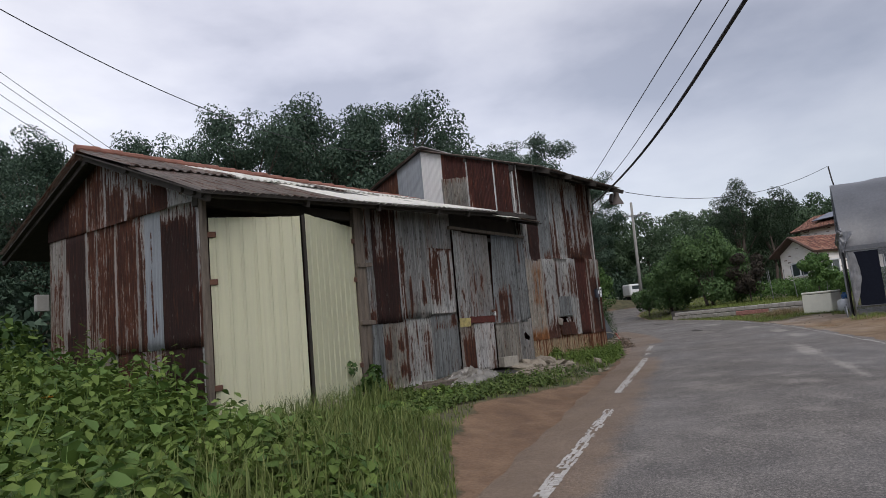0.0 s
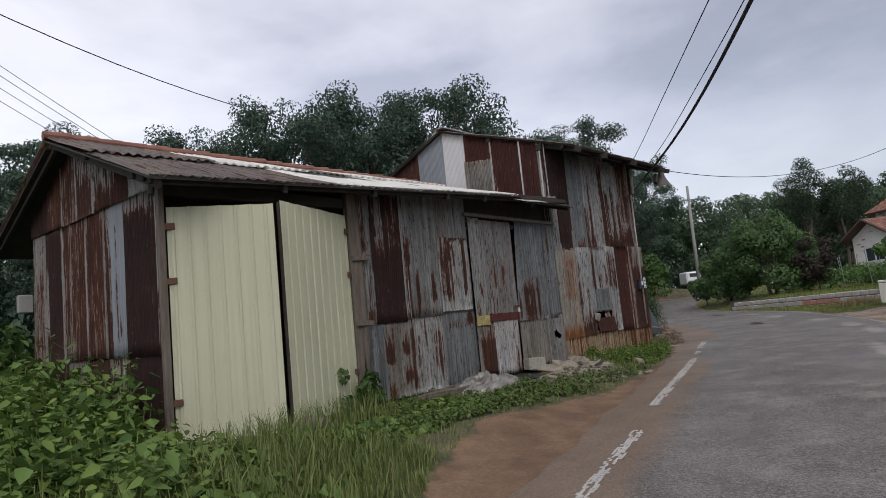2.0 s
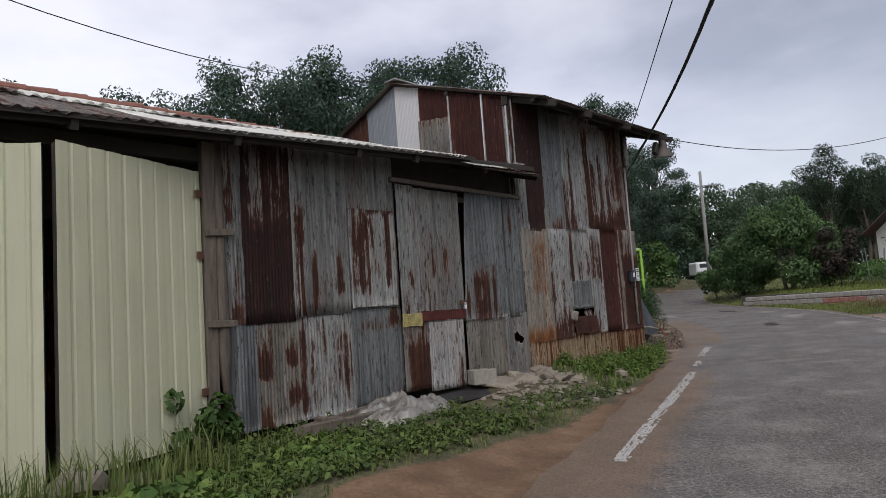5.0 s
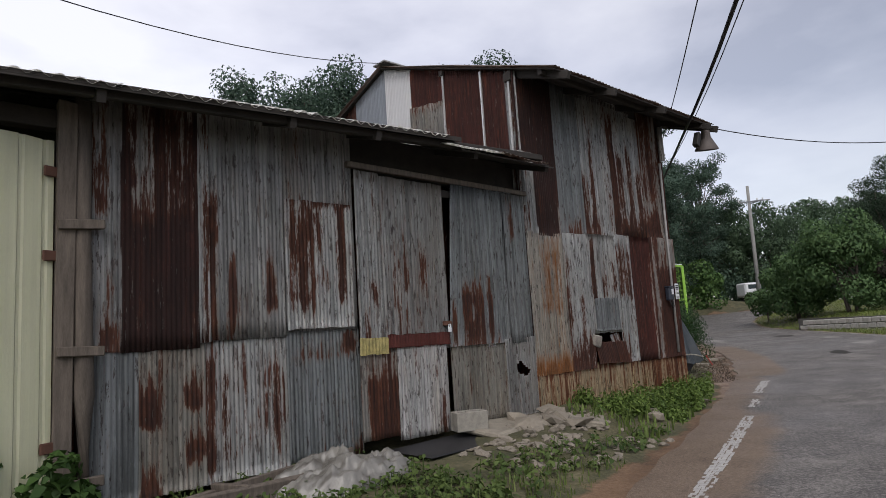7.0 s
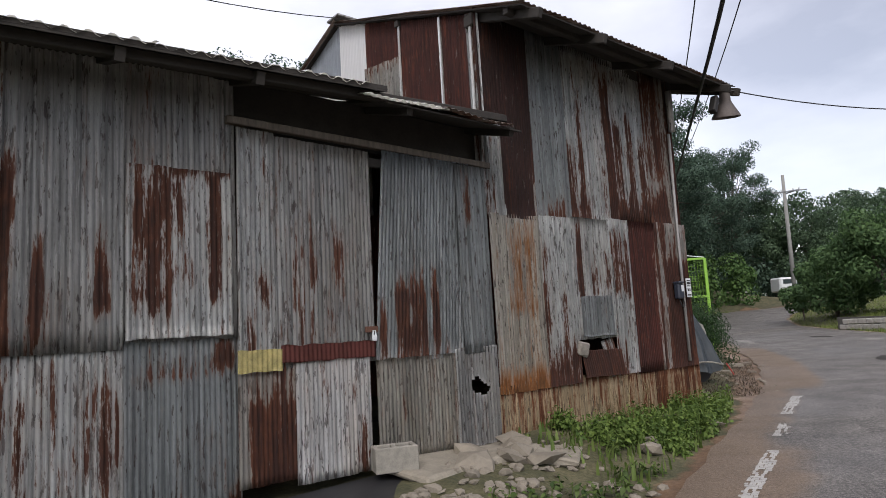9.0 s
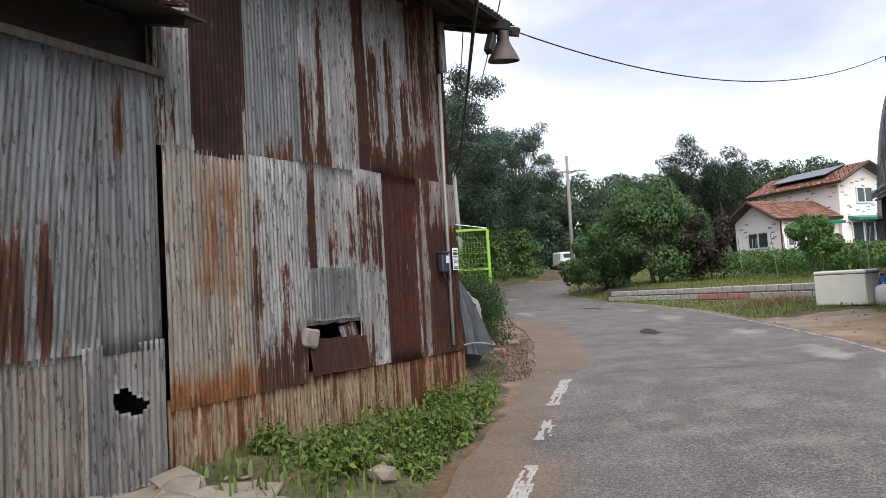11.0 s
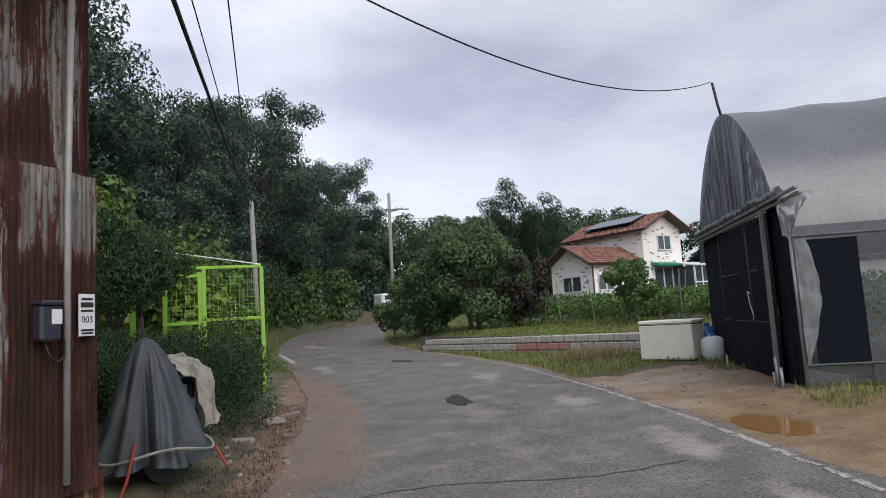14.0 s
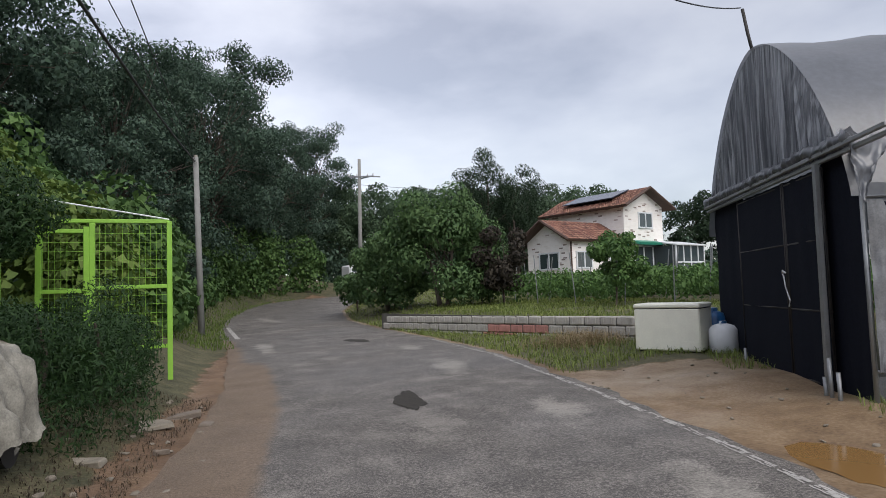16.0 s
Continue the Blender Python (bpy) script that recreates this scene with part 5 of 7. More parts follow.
# a strip of loose pale film bellies out beside the corner post
V, Q = [], []
for i in range(11):
    for j in range(25):
        u, w = i / 10, j / 24
        wide = 0.05 + 0.19 * math.sin(math.pi * min(1, 0.12 + 0.95 * (1 - w))) ** 0.8
        V.append((-0.06 - 0.03 * noise.noise((u * 4, w * 5, 3)), 0.01 + wide * u * (1 + 0.12 * noise.noise((w * 7, 1, 1))), 0.33 + 1.57 * w))
for i in range(10):
    for j in range(24):
        a = i * 25 + j
        Q.append((a, a + 25, a + 26, a + 1))
smooth(np_mesh("torn_film", np.array(V), np.array(Q), plain("dirty_pale_film", (0.14, 0.145, 0.155), 0.35, 0, 0.45, 6, 0.3), green))
y = 0.14
while y < GL - 2:
    cloth("shade_cloth", -0.03, -0.03, y, y + (0.6 if y < 0.5 else 2.3), 0.34, 1.88, BLACK_CLOTH, green, 0.01, 12, 8)
    y += 0.6 if y < 0.5 else 2.3
    cloth("film_strip", -0.045, -0.045, y, y + 0.44, 0.1, 1.9, THIN_FILM, green, 0.012, 6, 8)
    y += 0.42
smooth(part("side_rail", bm_tube([(-0.05, 0, 0.34), (-0.05, GL, 0.34)], 0.013, 6), ZINC, green))
smooth(part("side_rail", bm_tube([(-0.05, 0, 1.93), (-0.05, GL, 1.93)], 0.013, 6), ZINC, green))
bm = bmesh.new()
tube(bm, [(2.60, 0.05, 4.1), (2.68, 0.0, 4.55), (2.74, -0.03, 4.92)], 0.022, 8)
smooth(part("wire_pole", bm, IRON, green, "bent grey pole that carries the wire"))
# flap of film at the near shoulder
V, Q = [], []
for i in range(13):
    for j in range(13):
        u, w = i / 12, j / 12
        V.append((-0.12 - 0.10 * w + 0.06 * noise.noise((u * 6, w * 5, 1)), -0.14 + 0.42 * u * (1 - 0.7 * w), 2.48 - 0.6 * w * (0.5 + 0.5 * math.sin(u * 2.6 + 0.5)) + 0.03 * noise.noise((u * 9, w * 3, 5))))
for i in range(12):
    for j in range(12):
        a = i * 13 + j
        Q.append((a, a + 13, a + 14, a + 1))
smooth(np_mesh("film_flap", np.array(V), np.array(Q), FILM, green))


# ---------- chest freezer and canisters ----------
def chest_freezer():
    m = Matrix(((0.49, 0.87, 0, 12.50), (-0.87, 0.49, 0, 23.48), (0, 0, 1, gz(12.9, 23.0)), (0, 0, 0, 1)))
    f = thing("chest_freezer", m, "old yellowed white chest freezer standing in the grass", "freezer")
    part("body", bm_box((1.04, 0.62, 0.66), (0.5, 0.31, 0.36), bev=0.02), FREEZER, f)
    part("lid", bm_box((1.06, 0.65, 0.075), (0.5, 0.315, 0.735), bev=0.022), FREEZER, f)
    part("seal", bm_box((1.02, 0.60, 0.02), (0.5, 0.31, 0.695), bev=0), CABLE, f, "dark lid seal")
    part("grille", bm_box((0.25, 0.02, 0.12), (0.86, 0.002, 0.12), bev=0.003), FREEZER, f)
    for xx, yy in ((0.05, 0.08), (0.95, 0.08), (0.05, 0.55), (0.95, 0.55)):
        part("foot", bm_tube([(xx, yy, -0.03), (xx, yy, 0.05)], 0.03, 8), CABLE, f)


def canister(x, y, h, r, mat_, label):
    c = thing("canister", pose(x, y, gz(x, y), 0, 0, 25), label, "canister")
    smooth(part("body", bm_tube([(0, 0, 0), (0, 0, 0.03), (0, 0, h * 0.72), (0, 0, h * 0.86), (0, 0, h * 0.92)], [r * 0.85, r, r, r * 0.75, r * 0.3], 16), mat_, c))
    smooth(part("cap", bm_tube([(0, 0, h * 0.91), (0, 0, h)], r * 0.28, 12), PLASTIC_BLUE, c))
    smooth(part("handle", bm_tube([(r * 0.6, 0, h * 0.8), (r * 0.5, 0, h * 0.98), (-r * 0.5, 0, h * 0.98), (-r * 0.6, 0, h * 0.8)], 0.012, 6), mat_, c))


chest_freezer()
canister(13.36, 22.50, 0.48, 0.21, PLASTIC_WHITE, "white plastic canister beside the freezer")
canister(13.72, 23.02, 0.66, 0.18, PLASTIC_BLUE, "blue plastic barrel behind the white canister")

# ---------- block wall ----------
bw = thing("block_wall", pose(11.15, 33.6, 0), "low garden wall of white and red concrete blocks", "wall")
ang = math.degrees(math.atan2(-7.7, 2.0))
bm = bm_box((0.378, 0.16, 0.176), bev=0.022)
tube(bm, [(-0.10, -0.078, -0.06), (-0.10, -0.078, 0.06)], 0.014, 5)
tube(bm, [(0.10, -0.078, -0.06), (0.10, -0.078, 0.06)], 0.014, 5)
first = part("block", bm, CONCRETE, bw)
white_me = first.data
white_me.materials[0] = plain("whitewashed_block", (0.40, 0.38, 0.345), 0.9, 0, 0.22, 5, 0.5)
red_me = white_me.copy()
red_me.materials[0] = RED_BLOCK
dirw = Vector((2.0, -7.7, 0)).normalized()
for c in range(3):
    for k in range(23):
        s = (k + 0.5 * (c % 2)) * 0.40 + 0.2
        if c == 2 and k < 1:
            continue
        p = dirw * s
        base = float(plane_z(11.15 + p.x, 33.6 + p.y)) + 0.02 + 0.006 * k
        if c == 0 and k == 0:
            ob = first
        else:
            ob = new("block", white_me)
            ob.parent = bw
        if (c == 1 and k in (12, 13, 14, 15, 16)) or (c == 0 and k in (12, 13, 14)):
            ob.data = red_me
        ob.matrix_basis = pose(p.x, p.y, base + c * 0.187 - 0.13, random.uniform(-1, 1), random.uniform(-1.5, 1.5), ang + random.uniform(-2, 2))

mort = part("mortar", bm_box((9.0, 0.10, 0.50), (0, 0, 0), bev=0), plain("dark_mortar", (0.10, 0.095, 0.085), 0.95), bw)
mp_ = dirw * 4.6
mort.matrix_basis = pose(mp_.x, mp_.y, float(plane_z(11.15 + mp_.x, 33.6 + mp_.y)) + 0.19, 0, 0, ang)

# ---------- lime gate ----------
gate = thing("mesh_gate", pose(5.50, 24.85, 1.03), "lime green welded mesh gate in a square frame", "gate")
H = 1.85
for xx, zt in ((0, H), (-0.98, H - 0.03), (-1.05, H - 0.08), (-1.62, H - 0.08)):
    part("post", bm_box((0.07, 0.07, zt + 0.4), (xx, 0, zt / 2 - 0.2)), LIME, gate)
part("post", bm_box((0.09, 0.09, H + 0.45), (-2.15, 0.25, (H + 0.35) / 2)), LIME, gate)
for x0, x1, z in ((0, -1.65, H), (0, -1.0, H * 0.50), (-1.05, -1.62, H - 0.14), (-1.05, -1.62, H * 0.48), (0, -1.62, 0.08)):
    part("rail", bm_box((x0 - x1, 0.05, 0.055), ((x0 + x1) / 2, 0, z)), LIME, gate)
for x0, x1 in ((-0.03, -0.96), (-1.07, -1.60)):
    k = 0
    x = x0
    while x > x1:
        part("wire", bm_tube([(x, 0.01, 0.08), (x, 0.01, H - 0.05)], 0.0028, 4), LIME, gate)
        x -= 0.072
    z = 0.18
    while z < H - 0.05:
        part("wire", bm_tube([(x0, 0.016, z), (x1, 0.016, z)], 0.0028, 4), LIME, gate)
        z += 0.125
part("rope", bm_tube([(0.0, 0, H + 0.03), (-0.4, 0.01, H + 0.10), (-1.1, 0.05, H + 0.22), (-1.9, 0.1, H + 0.36)], 0.012, 6), PLASTIC_WHITE, gate, "white rope along the top")


# ---------- poles, wires, lamp ----------
def sag(a, b, drop, n=24):
    a, b = Vector(a), Vector(b)
    return [a.lerp(b, k / n) - Vector((0, 0, drop * 4 * (k / n) * (1 - k / n))) for k in range(n + 1)]


def cable(pts, r, label):
    ob = smooth(mesh_ob("overhead_cable", bm_tube(pts, r, 6), CABLE))
    tagged(ob, label, "cable")


pole = thing("utility_pole", pose(16.9, 58.4, gz(16.9, 58.4), 0, 0.8, 0), "tall concrete utility pole with a steel cross arm", "utility pole")
smooth(part("shaft", bm_tube([(0, 0, -0.3), (0, 0, 9.6)], [0.17, 0.11], 12), POLE, pole))
part("cross_arm", bm_box((1.7, 0.09, 0.09), (0.1, -0.15, 8.35), (0, 0, -25)), ZINC, pole)
for xx in (-0.7, -0.2, 0.5, 0.85):
    smooth(part("insulator", bm_tube([(xx, -0.15 + xx * -0.4, 8.38), (xx, -0.15 + xx * -0.4, 8.55)], 0.05, 8), PLASTIC_WHITE, pole))
smooth(part("street_lamp", bm_tube([(0, 0, 8.2), (0.7, -0.4, 8.35), (1.3, -0.7, 8.3)], 0.05, 8), ZINC, pole))
post = thing("concrete_post", pose(6.15, 36.9, gz(6.15, 36.9), 0, -1.2, 0), "slim weathered concrete post among the creepers", "post")
smooth(part("shaft", bm_tube([(0, 0, -0.3), (0, 0, 5.75)], [0.11, 0.08], 10), POLE, post))
part("cap", bm_tube([(0, 0, 5.73), (0, 0, 5.81)], 0.06, 8), CONCRETE, post)
low_pts = [Vector((6.0, 36.9, 6.2)), Vector((5.3, 28, 5.2)), Vector((4.5, 19, 4.55)), Vector((3.85, 12.0, 4.18)), Vector((3.05, 5.8, 4.05)), Vector((2.2, -2, 4.5)), Vector((1.0, -14, 6.0))]
def spline(pts, n=6):
    """A smooth run through points."""
    p = [Vector(q) for q in pts]
    p = [p[0] * 2 - p[1]] + p + [p[-1] * 2 - p[-2]]
    res = []
    for a, b, c, d in zip(p, p[1:], p[2:], p[3:]):
        for k in range(n):
            t = k / n
            res.append(0.5 * ((2 * b) + (c - a) * t + (2 * a - 5 * b + 4 * c - d) * t * t + (3 * b - a - 3 * c + d) * t ** 3))
    return res + [p[-2]]


cable(spline(low_pts), 0.022, "thick black service cable hung over the road")
cable(spline([(1.65, -10, 4.4), (2.62, 0, 4.6), (3.79, 12, 5.0), (4.56, 20, 5.3), (6.0, 36.9, 6.1)]), 0.008, "thin overhead wire crossing the sky")
cable(spline([(2.71, -10, 6.29), (3.45, 0, 5.7), (3.83, 5, 5.4), (4.35, 12, 5.08), (4.94, 20, 5.15), (6.05, 36.9, 6.15)]), 0.008, "thin overhead wire crossing the sky")
cable(sag((4.75, 17.05, 4.5), (12.78, 21.25, 5.46), 0.55), 0.008, "slack black wire from barn eave to greenhouse pole")
wire_a, wire_b = Vector((-0.363, 15.868, 5.83)), Vector((-5.614, 3.393, 5.866))
cable([wire_a.lerp(wire_b, u) - Vector((0, 0, 1.083 * 4 * u * (1 - u))) for u in [1.7 * k / 40 for k in range(41)]], 0.006, "slack black wire over the shed roof")
for k, zz in enumerate((7.38, 7.14, 6.85, 6.55)):
    cable(sag((-6.6 - 0.1 * k, 14.4 + 0.4 * k, zz - 1.9 + 0.1 * k), (-9.8, 11.2, zz + 1.1), 0.05, 8), 0.006, "thin wire of a line behind the shed")
cable(sag((16.9, 58.4, gz(16.9, 58.4) + 7.8), (36, 62, 10.5), 0.4), 0.012, "wire from the utility pole")

lamp = thing("yard_lamp", SHED @ pose(11.72, -0.62, 4.16, 6, -8, 0), "old tin cone yard lamp hung from the eave", "lamp")
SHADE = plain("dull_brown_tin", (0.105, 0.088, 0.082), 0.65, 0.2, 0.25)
smooth(part("shade", bm_tube([(0, 0, 0.0), (0, 0, 0.015), (0, 0, 0.17), (0, 0, 0.22), (0, 0, 0.40)], [0.185, 0.185, 0.10, 0.075, 0.06], 20, caps=False), SHADE, lamp))
smooth(part("socket", bm_tube([(0, 0, 0.2), (0, 0, 0.44)], 0.05, 10), IRON, lamp))
smooth(part("bracket", bm_tube([(0, 0, 0.42), (-0.05, 0.1, 0.46), (-0.15, 0.35, 0.42)], 0.015, 6), RUSTY_IRON, lamp))
smooth(part("cord", bm_tube([(0.04, 0, 0.4), (0.14, 0.02, 0.22), (0.1, 0.05, 0.05), (-0.1, 0.1, 0.3)], 0.007, 6), CABLE, lamp))
ob = mesh_ob("junction_box", bm_box((0.09, 0.09, 0.26), (0, 0, 0), (0, 28, 0), 0.01), IRON)
ob.matrix_world = SHED @ pose(11.45, -0.60, 4.30)
tagged(ob, "dark weathered tube bracket under the barn eave", "bracket")

meter = thing("electric_meter", SHED @ pose(10.99, -0.05, 1.76) @ Matrix.Diagonal((0.78, 0.78, 0.82, 1)), "dark electricity meter with a pale display on the barn", "electric meter")
METER = plain("dark_blue_plastic", (0.025, 0.03, 0.045), 0.4, 0, 0.1)
part("case", bm_box((0.17, 0.10, 0.25), (0, -0.05, 0.12), bev=0.02), METER, meter)
part("hood", bm_box((0.18, 0.12, 0.03), (0, -0.055, 0.255), bev=0.012), METER, meter)
part("display", bm_box((0.085, 0.006, 0.10), (0.035, -0.103, 0.16), bev=0.002), PLASTIC_WHITE, meter, "pale grey display window")
smooth(part("lead", bm_tube([(-0.02, -0.05, 0.0), (-0.01, -0.08, -0.10), (0.06, -0.07, -0.15), (0.14, -0.05, -0.12), (0.17, -0.02, 0.0)], 0.009, 6), CABLE, meter))
sign = thing("notice_plate", SHED @ pose(11.27, -0.072, 1.78), "small white notice plate with dark lettering bars", "sign")
part("plate", bm_box((0.115, 0.006, 0.25), (0, 0, 0.12), bev=0.002), PLASTIC_WHITE, sign)
for z, w, h in ((0.215, 0.08, 0.014), (0.18, 0.09, 0.03), (0.145, 0.085, 0.012), (0.03, 0.09, 0.012), (0.012, 0.08, 0.010)):
    part("text_bar", bm_box((w, 0.002, h), (0, -0.0042, z), bev=0), CABLE, sign)
fc = bpy.data.curves.new("digits", "FONT")
fc.body, fc.size, fc.align_x, fc.extrude = "003", 0.055, "CENTER", 0.0008
fo = new("digits", fc)
fc.materials.append(CABLE)
fo.parent = sign
fo.matrix_basis = pose(0, -0.0045, 0.075, 90, 0, 0)
ob = mesh_ob("utility_box", bm_box((0.20, 0.12, 0.28), (0, 0, 0), bev=0.01), POLE)
ob.matrix_world = SHED @ pose(-0.12, 4.75, 2.35)
tagged(ob, "small grey utility box at the shed corner", "utility box")


# ---------- covered machines ----------
def draped(name, m, outline, h, mat_, label, seed, folds=9, category="tarpaulin", peak=(0, 0)):
    """A tarpaulin thrown over something: a peak, sloping flanks and folds that deepen downwards."""
    ob = thing(name, m, label, category)
    V, Q, n, r = [], [], 120, 22
    for j in range(r + 1):
        t = j / r
        for i in range(n):
            a = 2 * math.pi * i / n
            rad = outline(a) * (0.04 + 0.96 * t ** 0.78)
            w = abs(math.sin(a * folds / 2 + seed + 0.9 * math.sin(a * 2)))
            f = 1 + 0.46 * t ** 0.7 * (w ** 0.8 - 0.6) + 0.07 * t * math.sin(a * 17 + 5 * t + seed) + 0.14 * t * noise.noise((math.cos(a) * 2, math.sin(a) * 2, t * 2.5 + seed)) + 0.05 * noise.noise((math.cos(a) * 6, math.sin(a) * 6, t * 7 + seed))
            z = h * (1 - t ** 1.25) + 0.05 * t * noise.noise((math.cos(a) * 3, math.sin(a) * 3, t * 4 + seed)) + (0.12 * noise.noise((a * 2, seed, 1)) if j == r else 0)
            V.append((peak[0] * (1 - t) + math.cos(a) * rad * f, peak[1] * (1 - t) + math.sin(a) * rad * f, max(z, -0.02)))
    for j in range(r):
        for i in range(n):
            Q.append((j * n + i, j * n + (i + 1) % n, (j + 1) * n + (i + 1) % n, (j + 1) * n + i))
    smooth(np_mesh("cover", np.array(V), np.array(Q), mat_, ob))
    return ob


g0 = gz(4.3, 19.1)
tarp = draped("covered_machine", pose(4.16, 19.15, g0 + 0.20, 0, 0, 20), lambda a: 0.40 + 0.05 * math.cos(2 * a), 1.10, TARP, "farm machine under a dark grey tarpaulin tied with rope", 2, 9, "machine", (-0.06, 0.0))
rim = [(math.cos(a) * 0.50, math.sin(a) * 0.46, 0.13 + 0.04 * math.sin(a * 3)) for a in [2 * math.pi * k / 30 for k in range(31)]]
part("rope", bm_tube(rim, 0.013, 6), BEIGE_TARP, tarp, "pale rope")
HANDLE = plain("red_painted_steel", (0.30, 0.035, 0.022), 0.5, 0, 0.2)
part("handle", bm_tube([(-0.25, -0.40, 0.25), (-0.33, -0.46, -0.02), (-0.42, -0.50, -0.20)], 0.012, 8), HANDLE, tarp, "red steel handle")
part("handle", bm_tube([(0.42, -0.35, 0.12), (0.50, -0.40, -0.06)], 0.011, 8), HANDLE, tarp, "red steel handle")
part("wheel", bm_tube([(0.1, -0.10, 0.04), (0.1, 0.10, 0.04)], 0.22, 16), CABLE, tarp)
cart = thing("covered_cart", pose(4.22, 20.30, gz(4.3, 20.35) + 0.42, 0, 0, -8) @ Matrix.Diagonal((0.8, 0.9, 1, 1)), "blue steel cart half under a ragged dirty beige tarpaulin", "cart")
prof = [Vector(p) for p in ((-0.56, 0, 0.12), (-0.46, 0, 0.34), (-0.22, 0, 0.47), (0.05, 0, 0.50), (0.27, 0, 0.43), (0.40, 0, 0.28), (0.47, 0, 0.05), (0.52, 0, -0.20), (0.58, 0, -0.36))]
V, Q, nu, nv = [], [], 56, 40
for j in range(nv + 1):
    y = -0.52 + 1.0 * j / nv
    for i in range(nu + 1):
        reach = 0.90 + 0.10 * noise.noise((y * 5, 1, 2)) + 0.05 * noise.noise((y * 17, 4, 2))
        u = i / nu * (len(prof) - 1) * reach
        k = min(int(u), len(prof) - 2)
        p = prof[k].lerp(prof[k + 1], u - k)
        hang = max(0.0, i / nu - 0.45)
        f = 0.055 * noise.noise((p.x * 4, y * 4, p.z * 4)) + 0.03 * noise.noise((p.x * 11, y * 11, p.z * 9)) + 0.09 * hang * math.sin(y * 17 + 2 * math.sin(y * 5))
        edge = 0.07 * noise.noise((i * 0.17, j // nv * 3.0, 5)) * abs(2 * j / nv - 1) ** 3
        sag = -0.10 * max(0.0, 0.5 - j / nv) * (1 - hang)
        V.append((p.x + f, y + edge, p.z + f * 0.8 + sag))
for j in range(nv):
    for i in range(nu):
        q0 = j * (nu + 1) + i
        Q.append((q0, q0 + 1, q0 + nu + 2, q0 + nu + 1))
smooth(np_mesh("cover", np.array(V), np.array(Q), BEIGE_TARP, cart))
part("body", bm_box((0.78, 0.62, 0.30), (-0.04, 0.08, 0.10), (0, 0, 0), 0.03, 0.02), IRON, cart, "dark greasy machine body")
part("beam", bm_box((0.80, 0.08, 0.09), (-0.10, -0.36, 0.20), (0, 4, 3)), BLUE_STEEL, cart)
part("beam", bm_box((0.09, 0.8, 0.10), (0.34, 0.02, 0.02), (0, 0, 4)), BLUE_STEEL, cart)
part("lamp", bm_box((0.10, 0.03, 0.07), (-0.30, -0.41, 0.13), (0, 0, 0)), HANDLE, cart, "small red tail lamp")
part("hose", bm_tube([(-0.42, -0.38, 0.16), (-0.36, -0.42, 0.33), (-0.16, -0.43, 0.38), (-0.02, -0.40, 0.27)], 0.016, 8), CABLE, cart, "black rubber hose")
for xx, yy in ((-0.3, 0.0), (0.35, 0.1)):
    part("wheel", bm_tube([(xx - 0.05, yy, -0.2), (xx + 0.05, yy, -0.2)], 0.22, 16), CABLE, cart)

# ---------- rubble, planks, film heap and block by the doors ----------
def stone_bm(r, seed):
    bm = bmesh.new()
    bmesh.ops.create_icosphere(bm, subdivisions=1, radius=r)
    sx, sy, sz = 1.0, random.uniform(0.6, 0.95), random.uniform(0.35, 0.6)
    for v in bm.verts:
        k = 1 + 0.75 * noise.noise(v.co / r * 1.7 + Vector((seed, seed * 2, 0)))
        v.co = Vector((v.co.x * sx * k, v.co.y * sy * k, v.co.z * sz * k))
    return bm


STONES = []
for k in range(7):
    ob = mesh_ob("stone", stone_bm(0.09, k * 3.7), ROCK)
    STONES.append(ob.data)
    scene.collection.objects.unlink(ob)
    bpy.data.objects.remove(ob)


def stone(x, y, r, lift=0.0, mat_index=None):
    ob = new("stone", STONES[random.randrange(7)])
    ob.matrix_world = pose(x, y, gz(x, y) + lift, random.uniform(-20, 20), random.uniform(-20, 20), random.uniform(0, 360)) @ Matrix.Scale(r / 0.09, 4)
    return tagged(ob, "pale broken rubble stone lying on earth", "stone", "rubble stones")


for k in range(170):
    s, o = random.uniform(5.5, 7.9), random.uniform(0.35, 1.7)
    if s < 6.3 and o < 0.8:
        continue
    stone(*shed_at(s, o), random.uniform(0.02, 0.08), 0.01)
for k in range(8):
    stone(*shed_at(random.uniform(6.6, 7.7), random.uniform(0.2, 0.75)), random.uniform(0.13, 0.22), 0.03)
stone(*shed_at(1.18, 0.76), 0.27, 0.16)
for s, o, r in ((1.48, 0.92, 0.2), (1.1, 0.9, 0.08), (8.6, 1.0, 0.12), (8.9, 0.85, 0.1), (10.2, 0.8, 0.12)):
    stone(*shed_at(s, o), r, 0.06)
for k in range(60):
    stone(random.uniform(4.7, 5.9), random.uniform(18.4, 23.6), random.uniform(0.02, 0.05), 0.012)
SLAB = plain("dirty_concrete", (0.23, 0.205, 0.165), 0.95, 0, 0.3, 6, 0.6)
BRICK = plain("broken_brick", (0.17, 0.14, 0.115), 0.95, 0, 0.3, 8, 0.5)
for x, y, sx, sy, rot in ((5.35, 22.3, 0.40, 0.30, 20), (5.65, 22.9, 0.44, 0.32, 5), (4.95, 20.9, 0.30, 0.14, -20), (5.9, 22.2, 0.16, 0.12, 70), (5.5, 21.2, 0.12, 0.08, 10)):
    ob = mesh_ob("broken_tile", bm_box((sx, sy, 0.05), (0, 0, 0), (0, 0, 0), 0.012, 0.02), BRICK if rot % 20 else SLAB)
    ob.matrix_world = pose(x, y, gz(x, y) + 0.012, random.uniform(-4, 4), random.uniform(-4, 4), rot)
    tagged(ob, "broken slab of tile half sunk in the verge", "tile", "broken tiles on the verge")
